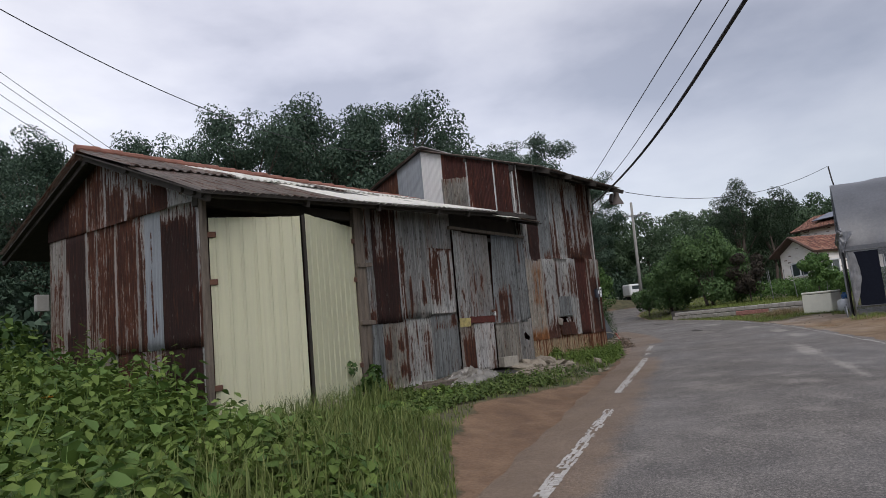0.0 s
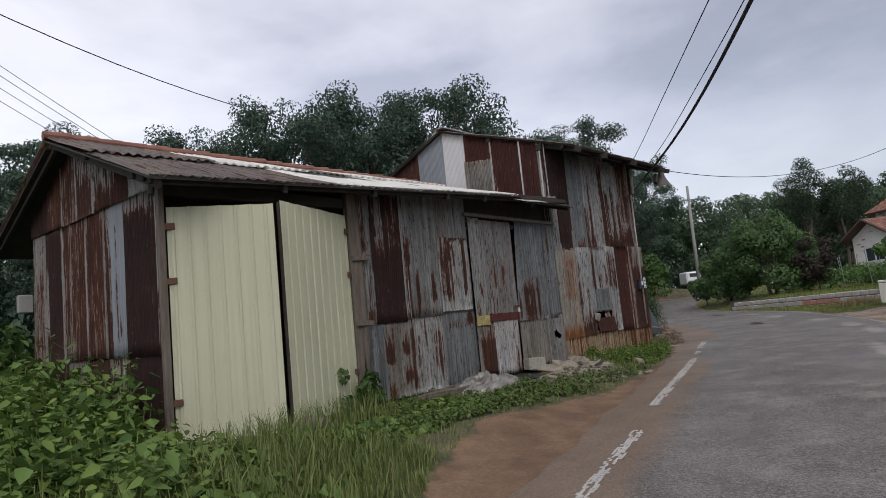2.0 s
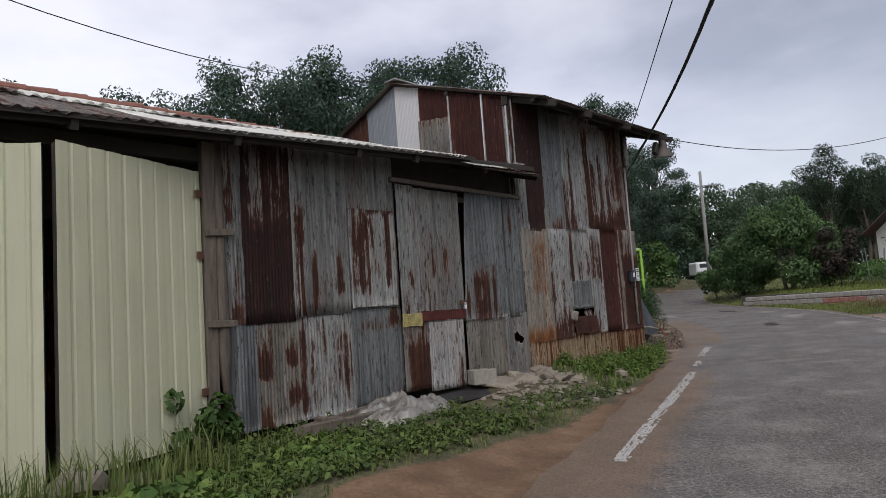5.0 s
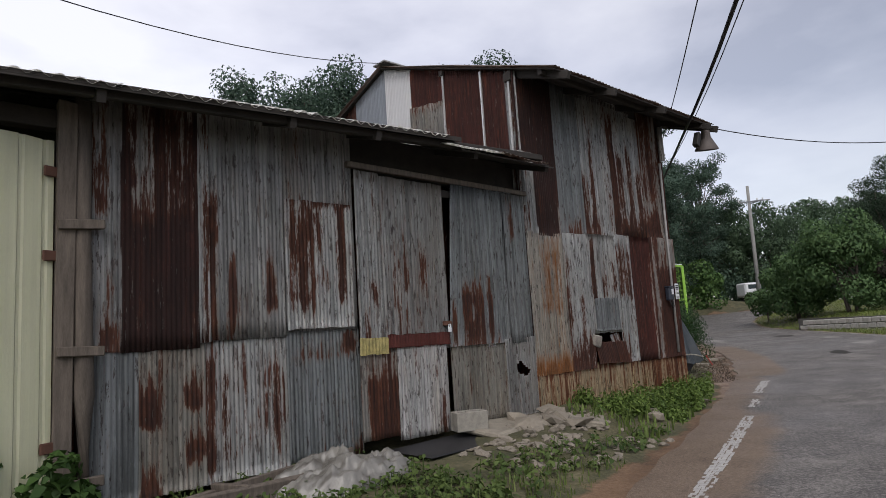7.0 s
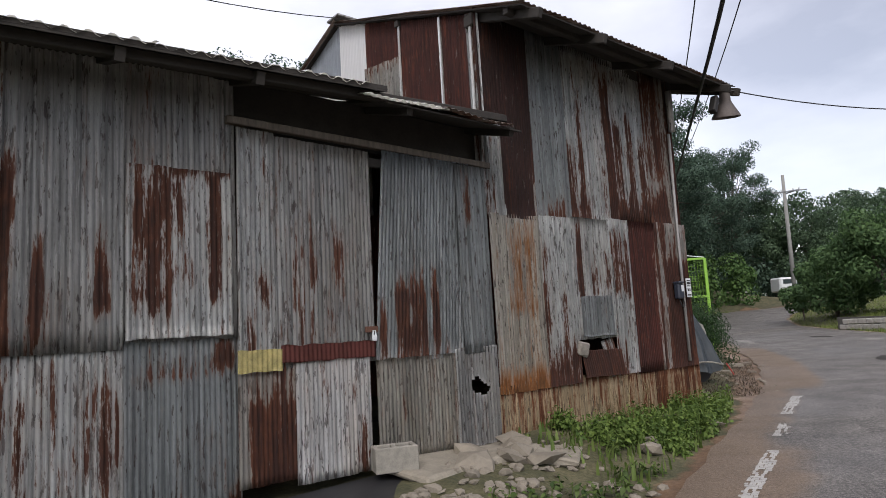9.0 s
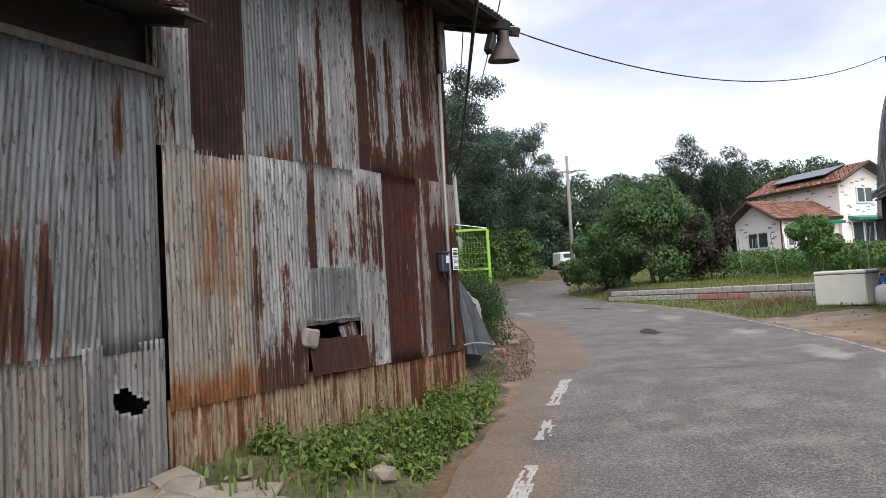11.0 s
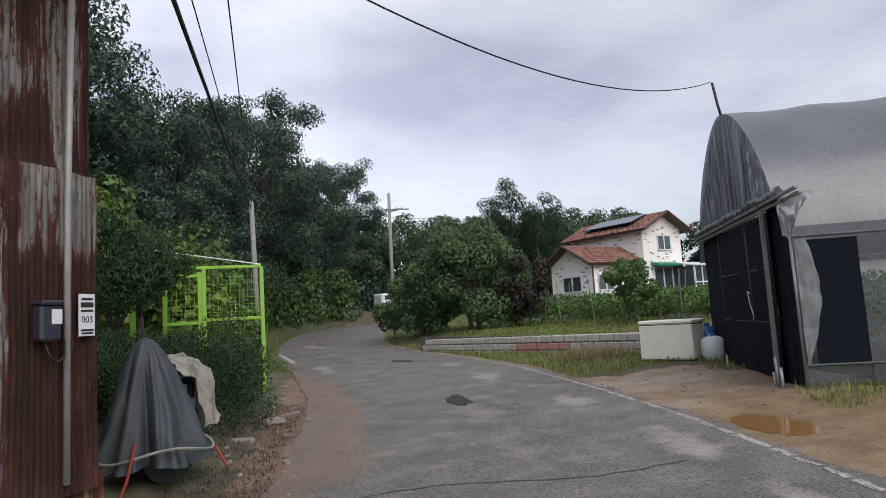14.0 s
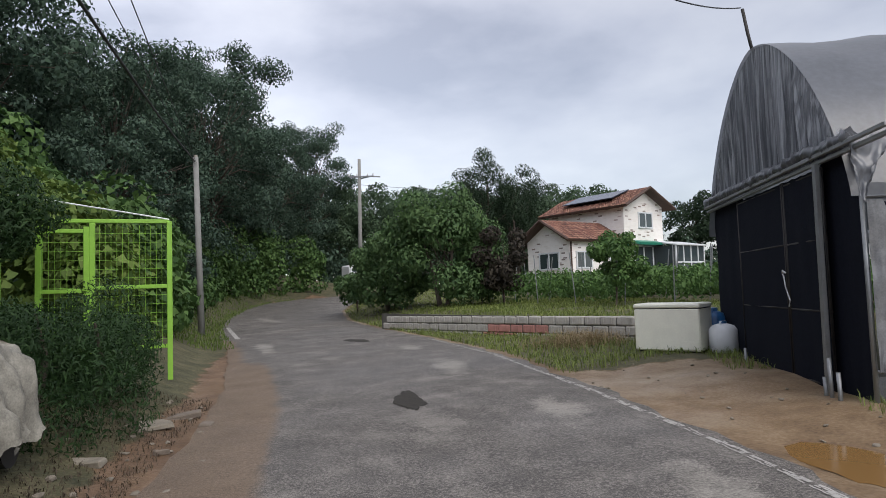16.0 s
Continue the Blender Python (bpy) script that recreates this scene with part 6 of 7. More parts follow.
for k in range(45):
    stone(random.uniform(10.2, 12.2), random.uniform(15.5, 23.0), random.uniform(0.012, 0.035), 0.008)
slab = thing("concrete_slab", SHED @ pose(6.9, -0.34, gz(*shed_at(6.9, 0.34)) + 0.02, 2, 1, 5), "cracked pale concrete slab before the grey doors", "slab")
part("slab", bm_box((1.4, 0.60, 0.06), (0, 0, 0), bev=0.02, jitter=0.04), SLAB, slab)
part("slab", bm_box((0.6, 0.35, 0.08), (0.75, -0.42, -0.03), (4, 5, 30), 0.02, 0.04), SLAB, slab)
SOOT = plain("wet_black_mat", (0.018, 0.018, 0.02), 0.5, 0, 0.3, 6)
mt = mesh_ob("rubber_mat", bm_box((1.15, 0.60, 0.014), (0, 0, 0), (1, 0, 8), 0.004, 0.012), SOOT)
mt.matrix_world = SHED @ pose(5.85, -0.42, gz(*shed_at(5.85, 0.42)) + 0.018, 0, 0, -6)
tagged(mt, "wet black rubber mat before the grey doors", "mat")
cb = thing("hollow_block", SHED @ pose(6.22, -0.30, gz(*shed_at(6.22, 0.3)) + 0.06, 0, 0, -22), "grey hollow concrete block standing before the door", "concrete block")
bm = bmesh.new()
for yy in (-0.08, 0.08):
    box(bm, (0.34, 0.035, 0.19), (0, yy, 0.10))
for xx in (-0.15, 0, 0.15):
    box(bm, (0.035, 0.13, 0.19), (xx, 0, 0.10))
part("block", bm, plain("grey_block_concrete", (0.24, 0.225, 0.195), 0.95, 0, 0.3, 12, 0.6), cb)
frame_ob = thing("plank_frame", SHED @ pose(3.22, -0.62, gz(*shed_at(3.9, 0.6)) + 0.05, 0, -1, 4), "broken frame of grey weathered planks on the ground", "planks")
for a in (((1.7, 0.05, 0.12), (0.75, -0.10, 0.02), (8, 2, 0)), ((1.6, 0.05, 0.12), (0.8, 0.20, 0.03), (0, -2, 3)), ((0.05, 0.35, 0.08), (0.35, 0.05, 0.07), (0, 0, 20)), ((0.06, 0.34, 0.08), (1.1, 0.05, 0.07), (0, 0, -6)), ((1.3, 0.22, 0.02), (0.85, 0.06, -0.01), (0, 0, 2))):
    part("plank", bm_box(*a, jitter=0.012), RAW_WOOD, frame_ob)
CLEAR, cnt, cbs = matter("dirty_clear_film", 0.3, 0, 0.6)
cg = grain(cnt, coords(cnt), 5, 4)
wire(cnt, ramp(cnt, cg, [(0.35, (0.10, 0.094, 0.083)), (0.65, (0.22, 0.212, 0.192))]), cbs.inputs["Base Color"])
relief(cnt, cbs, cg, 0.5, 0.03)
heap = thing("plastic_sheeting", SHED @ pose(4.42, -0.70, gz(*shed_at(4.42, 0.7)), 0, 0, -12) @ Matrix.Diagonal((0.82, 0.8, 1.05, 1)), "crumpled heap of dirty clear plastic sheeting", "plastic sheet")
V, Q, n = [], [], 60
for i in range(n + 1):
    for j in range(n + 1):
        x, y = (i / n - 0.5) * 1.55, (j / n - 0.5) * 1.05
        d = max(0, 1 - (x / 0.76) ** 2 - (y / 0.52) ** 2)
        f = (0.10 - 0.28 * abs(noise.noise((x * 1.8 + y, y * 2.9, 1)))) + (0.05 - 0.15 * abs(noise.noise((x * 3.2 - y * 2, y * 6, 5)))) + 0.10 * (0.3 - abs(noise.noise((x * 6 + y * 2, y * 7, 9)))) + 0.05 * (0.3 - abs(noise.noise((x * 13, y * 13 - x * 4, 4))))
        V.append((x, y, d ** 0.5 * (0.13 + f * 0.95) - 0.02 + 0.012 * noise.noise((x * 20, y * 20, 2))))
for i in range(n):
    for j in range(n):
        a = i * (n + 1) + j
        Q.append((a, a + n + 1, a + n + 2, a + 1))
np_mesh("film", np.array(V), np.array(Q), CLEAR, heap)


# ---------- road patches and puddle ----------
def flat_blob(name, x, y, rx, ry, turn, mat_, label, category, lift, on_road=True, seed=0, kind="structure"):
    bm = bmesh.new()
    vs = []
    for k in range(110):
        a = 2 * math.pi * k / 110
        r = 1 + 0.6 * noise.noise((math.cos(a) * 1.5 + seed, math.sin(a) * 1.5, seed)) + 0.16 * noise.noise((math.cos(a) * 6, math.sin(a) * 6, seed))
        p = pose(x, y, 0, 0, 0, turn) @ Vector((math.cos(a) * rx * r, math.sin(a) * ry * r, 0))
        vs.append(bm.verts.new((p.x, p.y, (float(plane_z(p.x, p.y)) if on_road else gz(p.x, p.y)) + lift)))
    bm.faces.new(vs)
    ob = mesh_ob(name, bm, mat_)
    return tagged(ob, label, category, kind=kind)


TAR = plain("fresh_dark_asphalt", (0.022, 0.019, 0.015), 0.95, 0, 0.4, 20, 0.6)
flat_blob("asphalt_patch", 8.12, 22.05, 0.17, 0.50, -12, TAR, "dark asphalt repair patch in the road", "road patch", 0.006, seed=1)
flat_blob("asphalt_patch", 9.5, 30.2, 0.2, 0.55, 10, TAR, "dark asphalt repair patch in the road", "road patch", 0.006, seed=2)
bm = bmesh.new()
prev = None
for k in range(60):
    u = k / 59
    x, y = 5.75 + 2.6 * u, 18.0 - 0.75 * u + 0.05 * noise.noise((u * 14, 1, 1)) + 0.10 * math.sin(u * 7)
    w = 0.009 * (1 + 0.8 * noise.noise((u * 20, 3, 2)))
    z = float(plane_z(x, y)) + 0.004
    pair = (bm.verts.new((x, y - w, z)), bm.verts.new((x, y + w, z)))
    if prev:
        bm.faces.new((prev[0], pair[0], pair[1], prev[1]))
    prev = pair
tagged(mesh_ob("road_crack", bm, CABLE), "thin dark crack across the asphalt", "crack", kind="structure")
WATER, wnt, wb = matter("muddy_water", 0.10, 0, 0.4)
wb.inputs["Base Color"].default_value = (0.21, 0.12, 0.045, 1)
bm = bmesh.new()
level = float(plane_z(10.1, 18.1)) - 0.057
bm.faces.new([bm.verts.new((10.18 + 0.24 * p + 0.97 * q, 18.08 + 0.97 * p - 0.24 * q, level)) for p, q in [(1.0 * math.cos(a) * f, 0.48 * math.sin(a) * f) for a, f in [(2 * math.pi * k / 96, 0.92 + 0.2 * noise.noise((math.cos(2 * math.pi * k / 96) * 2.2, math.sin(2 * math.pi * k / 96) * 2.2, 3.0)) + 0.12 * noise.noise((math.cos(2 * math.pi * k / 96) * 8, math.sin(2 * math.pi * k / 96) * 8, 5.0))) for k in range(96)]]])
tagged(mesh_ob("puddle", bm, WATER), "shallow muddy orange puddle beside the road", "water", kind="structure")


# ---------- the white house beyond the garden ----------
HG, HL = Vector((0.965, 0.262, 0)).normalized(), Vector((-0.262, 0.965, 0)).normalized()
HZ = 2.1
# local frame: x along the gable wall, y along the long wall, from the corner seen between them
HOUSE = Matrix(((HG.x, HL.x, 0, 30.8), (HG.y, HL.y, 0, 47.4), (0, 0, 1, HZ), (0, 0, 0, 1)))
house = thing("house", HOUSE, "two-storey white brick house with red tiled roofs", "house")
BRICKS, bnt, bb = matter("white_brick_with_stains", 0.85)
bt = node(bnt, "TexBrick", Scale=1.0)
bt.inputs["Brick Width"].default_value, bt.inputs["Row Height"].default_value, bt.inputs["Mortar Size"].default_value = 0.30, 0.095, 0.006
bt.inputs["Bias"].default_value = -0.5
for nm, c in (("Color1", 0.0), ("Color2", 1.0), ("Mortar", 0.1)):
    bt.inputs[nm].default_value = (c, c, c, 1)
btc = node(bnt, "TexCoord")
bsep, bcom = node(bnt, "SeparateXYZ"), node(bnt, "CombineXYZ")
wire(bnt, btc.outputs["Object"], bsep.inputs[0])
wire(bnt, calc(bnt, "ADD", bsep.outputs[0], bsep.outputs[1]), bcom.inputs[0])
wire(bnt, bsep.outputs[2], bcom.inputs[1])
wire(bnt, bcom.outputs[0], bt.inputs["Vector"])
wire(bnt, blend(bnt, 0.15, ramp(bnt, bt.outputs[0], [(0.0, (0.80, 0.77, 0.74)), (0.42, (0.74, 0.70, 0.66)), (0.445, (0.22, 0.15, 0.12)), (0.5, (0.12, 0.08, 0.07))]), ramp(bnt, grain(bnt, btc.outputs["Object"], 3.0, 4), [(0.3, (0.5, 0.47, 0.44)), (0.6, (0.85, 0.82, 0.79))])), bb.inputs["Base Color"])


def gabled(parent, x0, x1, y0, y1, eave, ridge, along):
    """Walls with gables; along: the axis the ridge follows."""
    bm = bmesh.new()
    c = [(x0, y0), (x1, y0), (x1, y1), (x0, y1)]
    lo = [bm.verts.new((x, y, -0.3)) for x, y in c]
    hi = [bm.verts.new((x, y, eave)) for x, y in c]
    if along == "y":
        r = [bm.verts.new(((x0 + x1) / 2, y0, ridge)), bm.verts.new(((x0 + x1) / 2, y1, ridge))]
        bm.faces.new((lo[0], lo[1], hi[1], r[0], hi[0]))
        bm.faces.new((lo[2], lo[3], hi[3], r[1], hi[2]))
        bm.faces.new((lo[1], lo[2], hi[2], hi[1]))
        bm.faces.new((lo[3], lo[0], hi[0], hi[3]))
    else:
        r = [bm.verts.new((x0, (y0 + y1) / 2, ridge)), bm.verts.new((x1, (y0 + y1) / 2, ridge))]
        bm.faces.new((lo[3], lo[0], hi[0], r[0], hi[3]))
        bm.faces.new((lo[1], lo[2], hi[2], r[1], hi[1]))
        bm.faces.new((lo[0], lo[1], hi[1], hi[0]))
        bm.faces.new((lo[2], lo[3], hi[3], hi[2]))
    return part("wall", bm, BRICKS, parent)


def tiled(parent, a, b, c, d, courses=13):
    """A roof slope of overlapping tile courses; a-b is the eave, d-c the ridge."""
    roof = new("roof")
    roof.parent = parent
    a, b, c, d = (Vector(p) for p in (a, b, c, d))
    nrm = (b - a).cross(d - a).normalized()
    nrm = nrm if nrm.z > 0 else -nrm
    bm = bmesh.new()
    n = 44
    for k in range(courses):
        t0, t1 = k / courses, (k + 1.12) / courses
        for i in range(n):
            u0, u1, um = i / n, (i + 1) / n, (i + 0.5) / n
            lowl, highl = lambda u: a.lerp(b, u).lerp(d.lerp(c, u), t0), lambda u: a.lerp(b, u).lerp(d.lerp(c, u), min(t1, 1))
            p = [lowl(u0) + nrm * 0.045, lowl(um) + nrm * 0.09, lowl(u1) + nrm * 0.045, highl(u1) + nrm * 0.012, highl(um) + nrm * 0.05, highl(u0) + nrm * 0.012]
            v = [bm.verts.new(q) for q in p]
            bm.faces.new((v[0], v[1], v[4], v[5]))
            bm.faces.new((v[1], v[2], v[3], v[4]))
    t = part("tiles", bm, TILES, roof)
    t["kind"] = "stuff"
    bm = bmesh.new()
    q = [bm.verts.new(p + nrm * o) for o in (0.01, -0.12) for p in (a, b, c, d)]
    for f in ((0, 1, 2, 3), (7, 6, 5, 4), (0, 4, 5, 1), (1, 5, 6, 2), (2, 6, 7, 3), (3, 7, 4, 0)):
        bm.faces.new([q[i] for i in f])
    part("deck", bm, FASCIA, roof)
    return roof


TILES, tnt, tb = matter("red_clay_tiles", 0.7)
tg = node(tnt, "NewGeometry")
wire(tnt, ramp(tnt, tg.outputs["Random Per Island"], [(0.0, (0.09, 0.042, 0.034)), (0.5, (0.20, 0.083, 0.058)), (1.0, (0.33, 0.19, 0.13))]), tb.inputs["Base Color"])
FASCIA = plain("dark_brown_fascia", (0.07, 0.04, 0.03), 0.7)
W, D = 4.0, 6.3
gabled(house, 0, W, 0, D, 4.62, 5.62, "y")
m_, rz_ = W / 2, 5.68
tiled(house, (-0.55, -0.6, 4.44), (-0.55, D + 0.5, 4.44), (m_, D + 0.5, rz_), (m_, -0.6, rz_))
tiled(house, (W + 0.55, D + 0.5, 4.44), (W + 0.55, -0.6, 4.44), (m_, -0.6, rz_), (m_, D + 0.5, rz_))
gabled(house, -4.7, -0.02, 0.2, 3.7, 2.45, 3.5, "x")
tiled(house, (-5.3, -0.2, 2.28), (0.0, -0.2, 2.28), (0.0, 1.95, 3.57), (-5.3, 1.95, 3.57), 9)
tiled(house, (0.0, 4.1, 2.28), (-5.3, 4.1, 2.28), (-5.3, 1.95, 3.57), (0.0, 1.95, 3.57), 9)
for (p0, p1) in (((-0.55, -0.62, 4.42), (m_, -0.62, rz_)), ((m_, -0.62, rz_), (W + 0.55, -0.62, 4.42)), ((-5.32, -0.2, 2.26), (-5.32, 1.95, 3.55)), ((-5.32, 1.95, 3.55), (-5.32, 4.1, 2.26))):
    part("verge_board", bm_tube([p0, p1], 0.09, 6), FASCIA, house)
pv = part("solar_panel", bm_box((1.9, 4.2, 0.06), (1.0, 3.0, 5.42), (0, -20, 0)), PV, house, "blue-grey solar panels on a rack")


def house_window(at, w, h, face, trim=None, split=2):
    """A window on a wall; face 'y': looks along -y, face 'x': looks along -x."""
    win = new("window")
    win.parent = house
    win.matrix_basis = pose(*at, 0, 0, 0 if face == "y" else -90)
    part("pane", bm_box((w, 0.03, h), (0, -0.02, 0), bev=0), DARK_GLASS, win)
    fm_ = trim or PLASTIC_WHITE
    for xx in [-w / 2 + w * k / split for k in range(split + 1)]:
        part("frame", bm_box((0.09, 0.09, h + 0.09), (xx, -0.03, 0)), PLASTIC_WHITE, win)
    for zz in (-h / 2, h / 2):
        part("frame", bm_box((w + 0.12, 0.09, 0.09), (0, -0.03, zz)), PLASTIC_WHITE, win)
    if trim:
        part("awning", bm_box((w + 0.5, 0.75, 0.16), (0, -0.35, h / 2 + 0.2), (14, 0, 0)), trim, win, "green awning")
    return win


house_window((m_ + 0.15, 0, 3.65), 1.35, 0.95, "y")
house_window((m_ - 0.2, 0, 1.05), 1.9, 1.9, "y", GREEN_PAINT)
house_window((-4.7, 1.9, 1.15), 1.55, 0.95, "x")
house_window((-3.6, 0.2, 1.15), 1.3, 0.95, "y")
house_window((-0.9, 0.2, 1.0), 0.8, 1.7, "y", GREEN_PAINT, 1)
part("downpipe", bm_tube([(-4.72, 0.15, 0), (-4.72, 0.15, 2.3)], 0.05, 8), FASCIA, house)
# sun room on the gable side
sr = new("sun_room")
sr.parent = house
for xx in (2.9, 3.7, 4.5, 5.3, 6.0):
    part("mullion", bm_box((0.09, 0.09, 2.1), (xx, -1.6, 1.0)), PLASTIC_WHITE, sr)
part("glazing", bm_box((3.1, 1.6, 1.95), (4.45, -0.8, 1.0), bev=0), DARK_GLASS, sr)
part("glass_roof", bm_box((3.3, 1.9, 0.08), (4.45, -0.85, 2.15), (10, 0, 0)), PLASTIC_WHITE, sr)
for zz in (0.05, 0.9):
    part("transom", bm_box((3.15, 0.08, 0.09), (4.45, -1.6, zz)), PLASTIC_WHITE, sr)
shed2 = thing("outbuilding", pose(50, 46, gz(50, 46), 0, 0, 20), "low grey-roofed outbuilding beside the white house", "outbuilding")
part("wall", bm_box((8, 5, 2.2), (0, 0, 1.0)), STUCCO, shed2)
part("roof", bm_box((8.8, 5.8, 0.9), (0, 0, 2.4), bev=0.4), plain("grey_roofing", (0.10, 0.11, 0.12), 0.7), shed2)


# white pick-up beyond the bend
def pickup():
    t = thing("pickup_truck", pose(19.5, 66.5, gz(19.5, 66.5), 0, 0, 15), "small white pickup truck parked beyond the bend", "truck")
    part("cab", bm_box((1.5, 1.5, 1.2), (-1.2, 0, 1.25), bev=0.12), PLASTIC_WHITE, t)
    part("windscreen", bm_box((0.9, 1.52, 0.45), (-1.25, 0, 1.5), bev=0.05), DARK_GLASS, t)
    part("bed", bm_box((2.6, 1.55, 0.42), (0.9, 0, 0.85), bev=0.03), PLASTIC_WHITE, t)
    for xx in (-1.3, 1.4):
        for yy in (-0.68, 0.68):
            w_ = part("wheel", bm_tube([(xx, yy - 0.1, 0.32), (xx, yy + 0.1, 0.32)], 0.32, 14), CABLE, t)


pickup()


# ---------- hedges, creepers, crops ----------
def mass(name, blobs, n, leaf, material, label, category, seed, slim=0.7, inner=0.75, kind="stuff"):
    rng = np.random.default_rng(seed)
    v, q = blob_leaves(rng, blobs, n, leaf, 0.5, slim, inner)
    ob = np_mesh(name, v, q, material)
    return tagged(ob, label, category, kind=kind)


rng1 = np.random.default_rng(77)
# the creeper-grown bank along the road's far left edge
blobs = []
for y in np.arange(31.5, 61, 2.3):
    x = curve_x(LEFT, y) - 2.7 + rng1.uniform(-0.3, 0.3)
    top = 2.9 + 1.3 * rng1.random()
    z0 = gz(x, y)
    for f, r, out in ((0.22, 1.25, 0.3), (0.55, 1.2, 0.1), (0.80, 0.95, -0.2)):
        blobs.append((x + out, y + rng1.uniform(-0.3, 0.3), z0 + top * f, r))
    for k in range(5):
        blobs.append((x + rng1.uniform(-0.9, 0.7), y + rng1.uniform(-1.1, 1.1), z0 + top * rng1.uniform(0.1, 0.75), rng1.uniform(0.5, 0.85)))
    for k in range(4):
        blobs.append((x - 1.9 - rng1.uniform(0, 1.4), y + rng1.uniform(-1.2, 1.2), z0 + top * rng1.uniform(0.3, 1.25), rng1.uniform(0.8, 1.2)))
mass("creeper_bank", blobs, 46000, 0.19, HUMMOCK, "thick bank of broad-leaved creepers along the road", "creepers", 1, 0.95, 0.85)
# bright vine thicket and shrubs behind the gate
blobs = [(rng1.uniform(-2.5, 4.6), rng1.uniform(27, 30), 0, 0) for _ in range(60)]
blobs = [(x, y, gz(x, y) + rng1.uniform(0.3, 3.9) * (1 - max(0, x - 2.6) / 3.5), rng1.uniform(0.45, 0.8)) for x, y, *_ in blobs]
mass("vine_thicket", blobs, 18000, 0.155, FRESH, "bright green large-leaved vine thicket behind the gate", "vines", 2, 0.85, 0.8)
# dark undergrowth of the wood, seen between the trunks
blobs = []
for k in range(150):
    x, y = rng1.uniform(-34, 6), rng1.uniform(22, 64)
    if x > curve_x(LEFT, y) - 5 or (x > -9 and y < 25):
        continue
    blobs.append((x, y, gz(x, y) + rng1.uniform(0.3, 2.4), rng1.uniform(1.2, 2.2)))
for k in range(60):
    x = rng1.uniform(8, 46)
    y = 69 + rng1.uniform(-1, 8)
    blobs.append((x, y, gz(x, y) + rng1.uniform(0, 2.5), rng1.uniform(1.3, 2.2)))
for k in range(70):
    a = rng1.uniform(0, 1)
    x, y = 36 + 44 * a, 66 - 40 * a + rng1.uniform(-2, 2)
    blobs.append((x, y, gz(x, y) + rng1.uniform(0, 2.0), rng1.uniform(1.2, 2.0)))
mass("undergrowth", blobs, 30000, 0.42, OAK, "dark leafy undergrowth of the wood", "undergrowth", 3, 0.6, 0.7)
# overgrown corner behind the low shed
blobs = [(*(SHED @ Vector((rng1.uniform(-2.6, 0.0), rng1.uniform(4.9, 8.0), 0))).xy, 0, 0) for _ in range(34)]
blobs = [(x, y, gz(x, y) + rng1.uniform(0.1, 2.3), rng1.uniform(0.4, 0.7)) for x, y, *_ in blobs]
mass("creeper_heap", blobs, 9000, 0.15, KUDZU, "creepers heaped over the shed's rear corner", "creepers", 4, 0.8, 0.75)
# yew by the gate
blobs = [(rng1.uniform(2.6, 5.05), rng1.uniform(21.0, 23.6), rng1.uniform(0.1, 0.85), rng1.uniform(0.32, 0.5)) for _ in range(60)]
blobs = [(x, y, gz(x, y) + z, r) for x, y, z, r in blobs]
yew = thing("yew_bush", Matrix(), "dense dark yew bush spreading before the gate", "bush")
v, q = blob_leaves(np.random.default_rng(5), blobs, 60000, 0.066, 0.5, 0.24, 0.55)
np_mesh("foliage", v, q, YEW, yew)
for k in range(5):
    x, y = 3.0 + 0.45 * k, 22.3 + 0.3 * math.sin(k * 2)
    part("stem", bm_tube([(x, y, gz(x, y) - 0.1), (x + 0.1, y - 0.1, gz(x, y) + 0.4), (x + 0.05, y - 0.3, gz(x, y) + 0.85)], [0.05, 0.035, 0.012], 6), BARK, yew)
jun = tree("juniper_tree", 2.9, 1.0, 1.1, 0.10, 9000, YEW, 51, "gnarled juniper with several bare stems", lumps=20, trunk_r=0.07, stems=3, slim=0.25, clump=0.42)
grow(jun, [(3.35, 23.7, 0, 1.0)])
# crops behind the block wall
blobs = []
for row in range(6):
    for s in np.arange(-1, 15, 0.5):
        x, y = 15.2 + row * 1.35 + 0.25 * s, 37.5 - s
        if x < curve_x(RIGHT, y) + 4:
            continue
        blobs.append((x + rng1.uniform(-0.1, 0.1), y, gz(x, y) + 0.50 + 0.2 * rng1.random(), 0.40 + 0.12 * rng1.random()))
mass("crop_rows", blobs, 22000, 0.13, CROP, "rows of staked green crops in the garden", "crops", 6, 0.6, 0.6)
blobs = []
for k in range(60):
    x, y = rng1.uniform(20, 34), rng1.uniform(30, 42)
    blobs.append((x, y, gz(x, y) + 0.1 + 0.4 * rng1.random(), 0.55))
mass("crop_field", blobs, 14000, 0.2, CROP, "tall green crops before the white house", "crops", 7, 0.6, 0.6)
stake_me = None
for row in range(3):
    for k in range(9):
        s = 0.4 + k * 1.5 + rng1.uniform(-0.3, 0.3)
        x, y = 14.7 + row * 1.5 + 0.25 * s, 37.2 - s
        if y < 25 or x < curve_x(RIGHT, y) + 3.2:
            continue
        if stake_me is None:
            st = mesh_ob("garden_stake", bm_tube([(0, 0, -0.1), (0, 0, 1.55)], 0.016, 6), ZINC)
            stake_me = st.data
        else:
            st = new("garden_stake", stake_me)
        st.matrix_world = pose(x, y, gz(x, y), rng1.uniform(-5, 5), rng1.uniform(-5, 5), 0)
        tagged(st, "thin pale garden stake among the crops", "stake", "garden stakes")


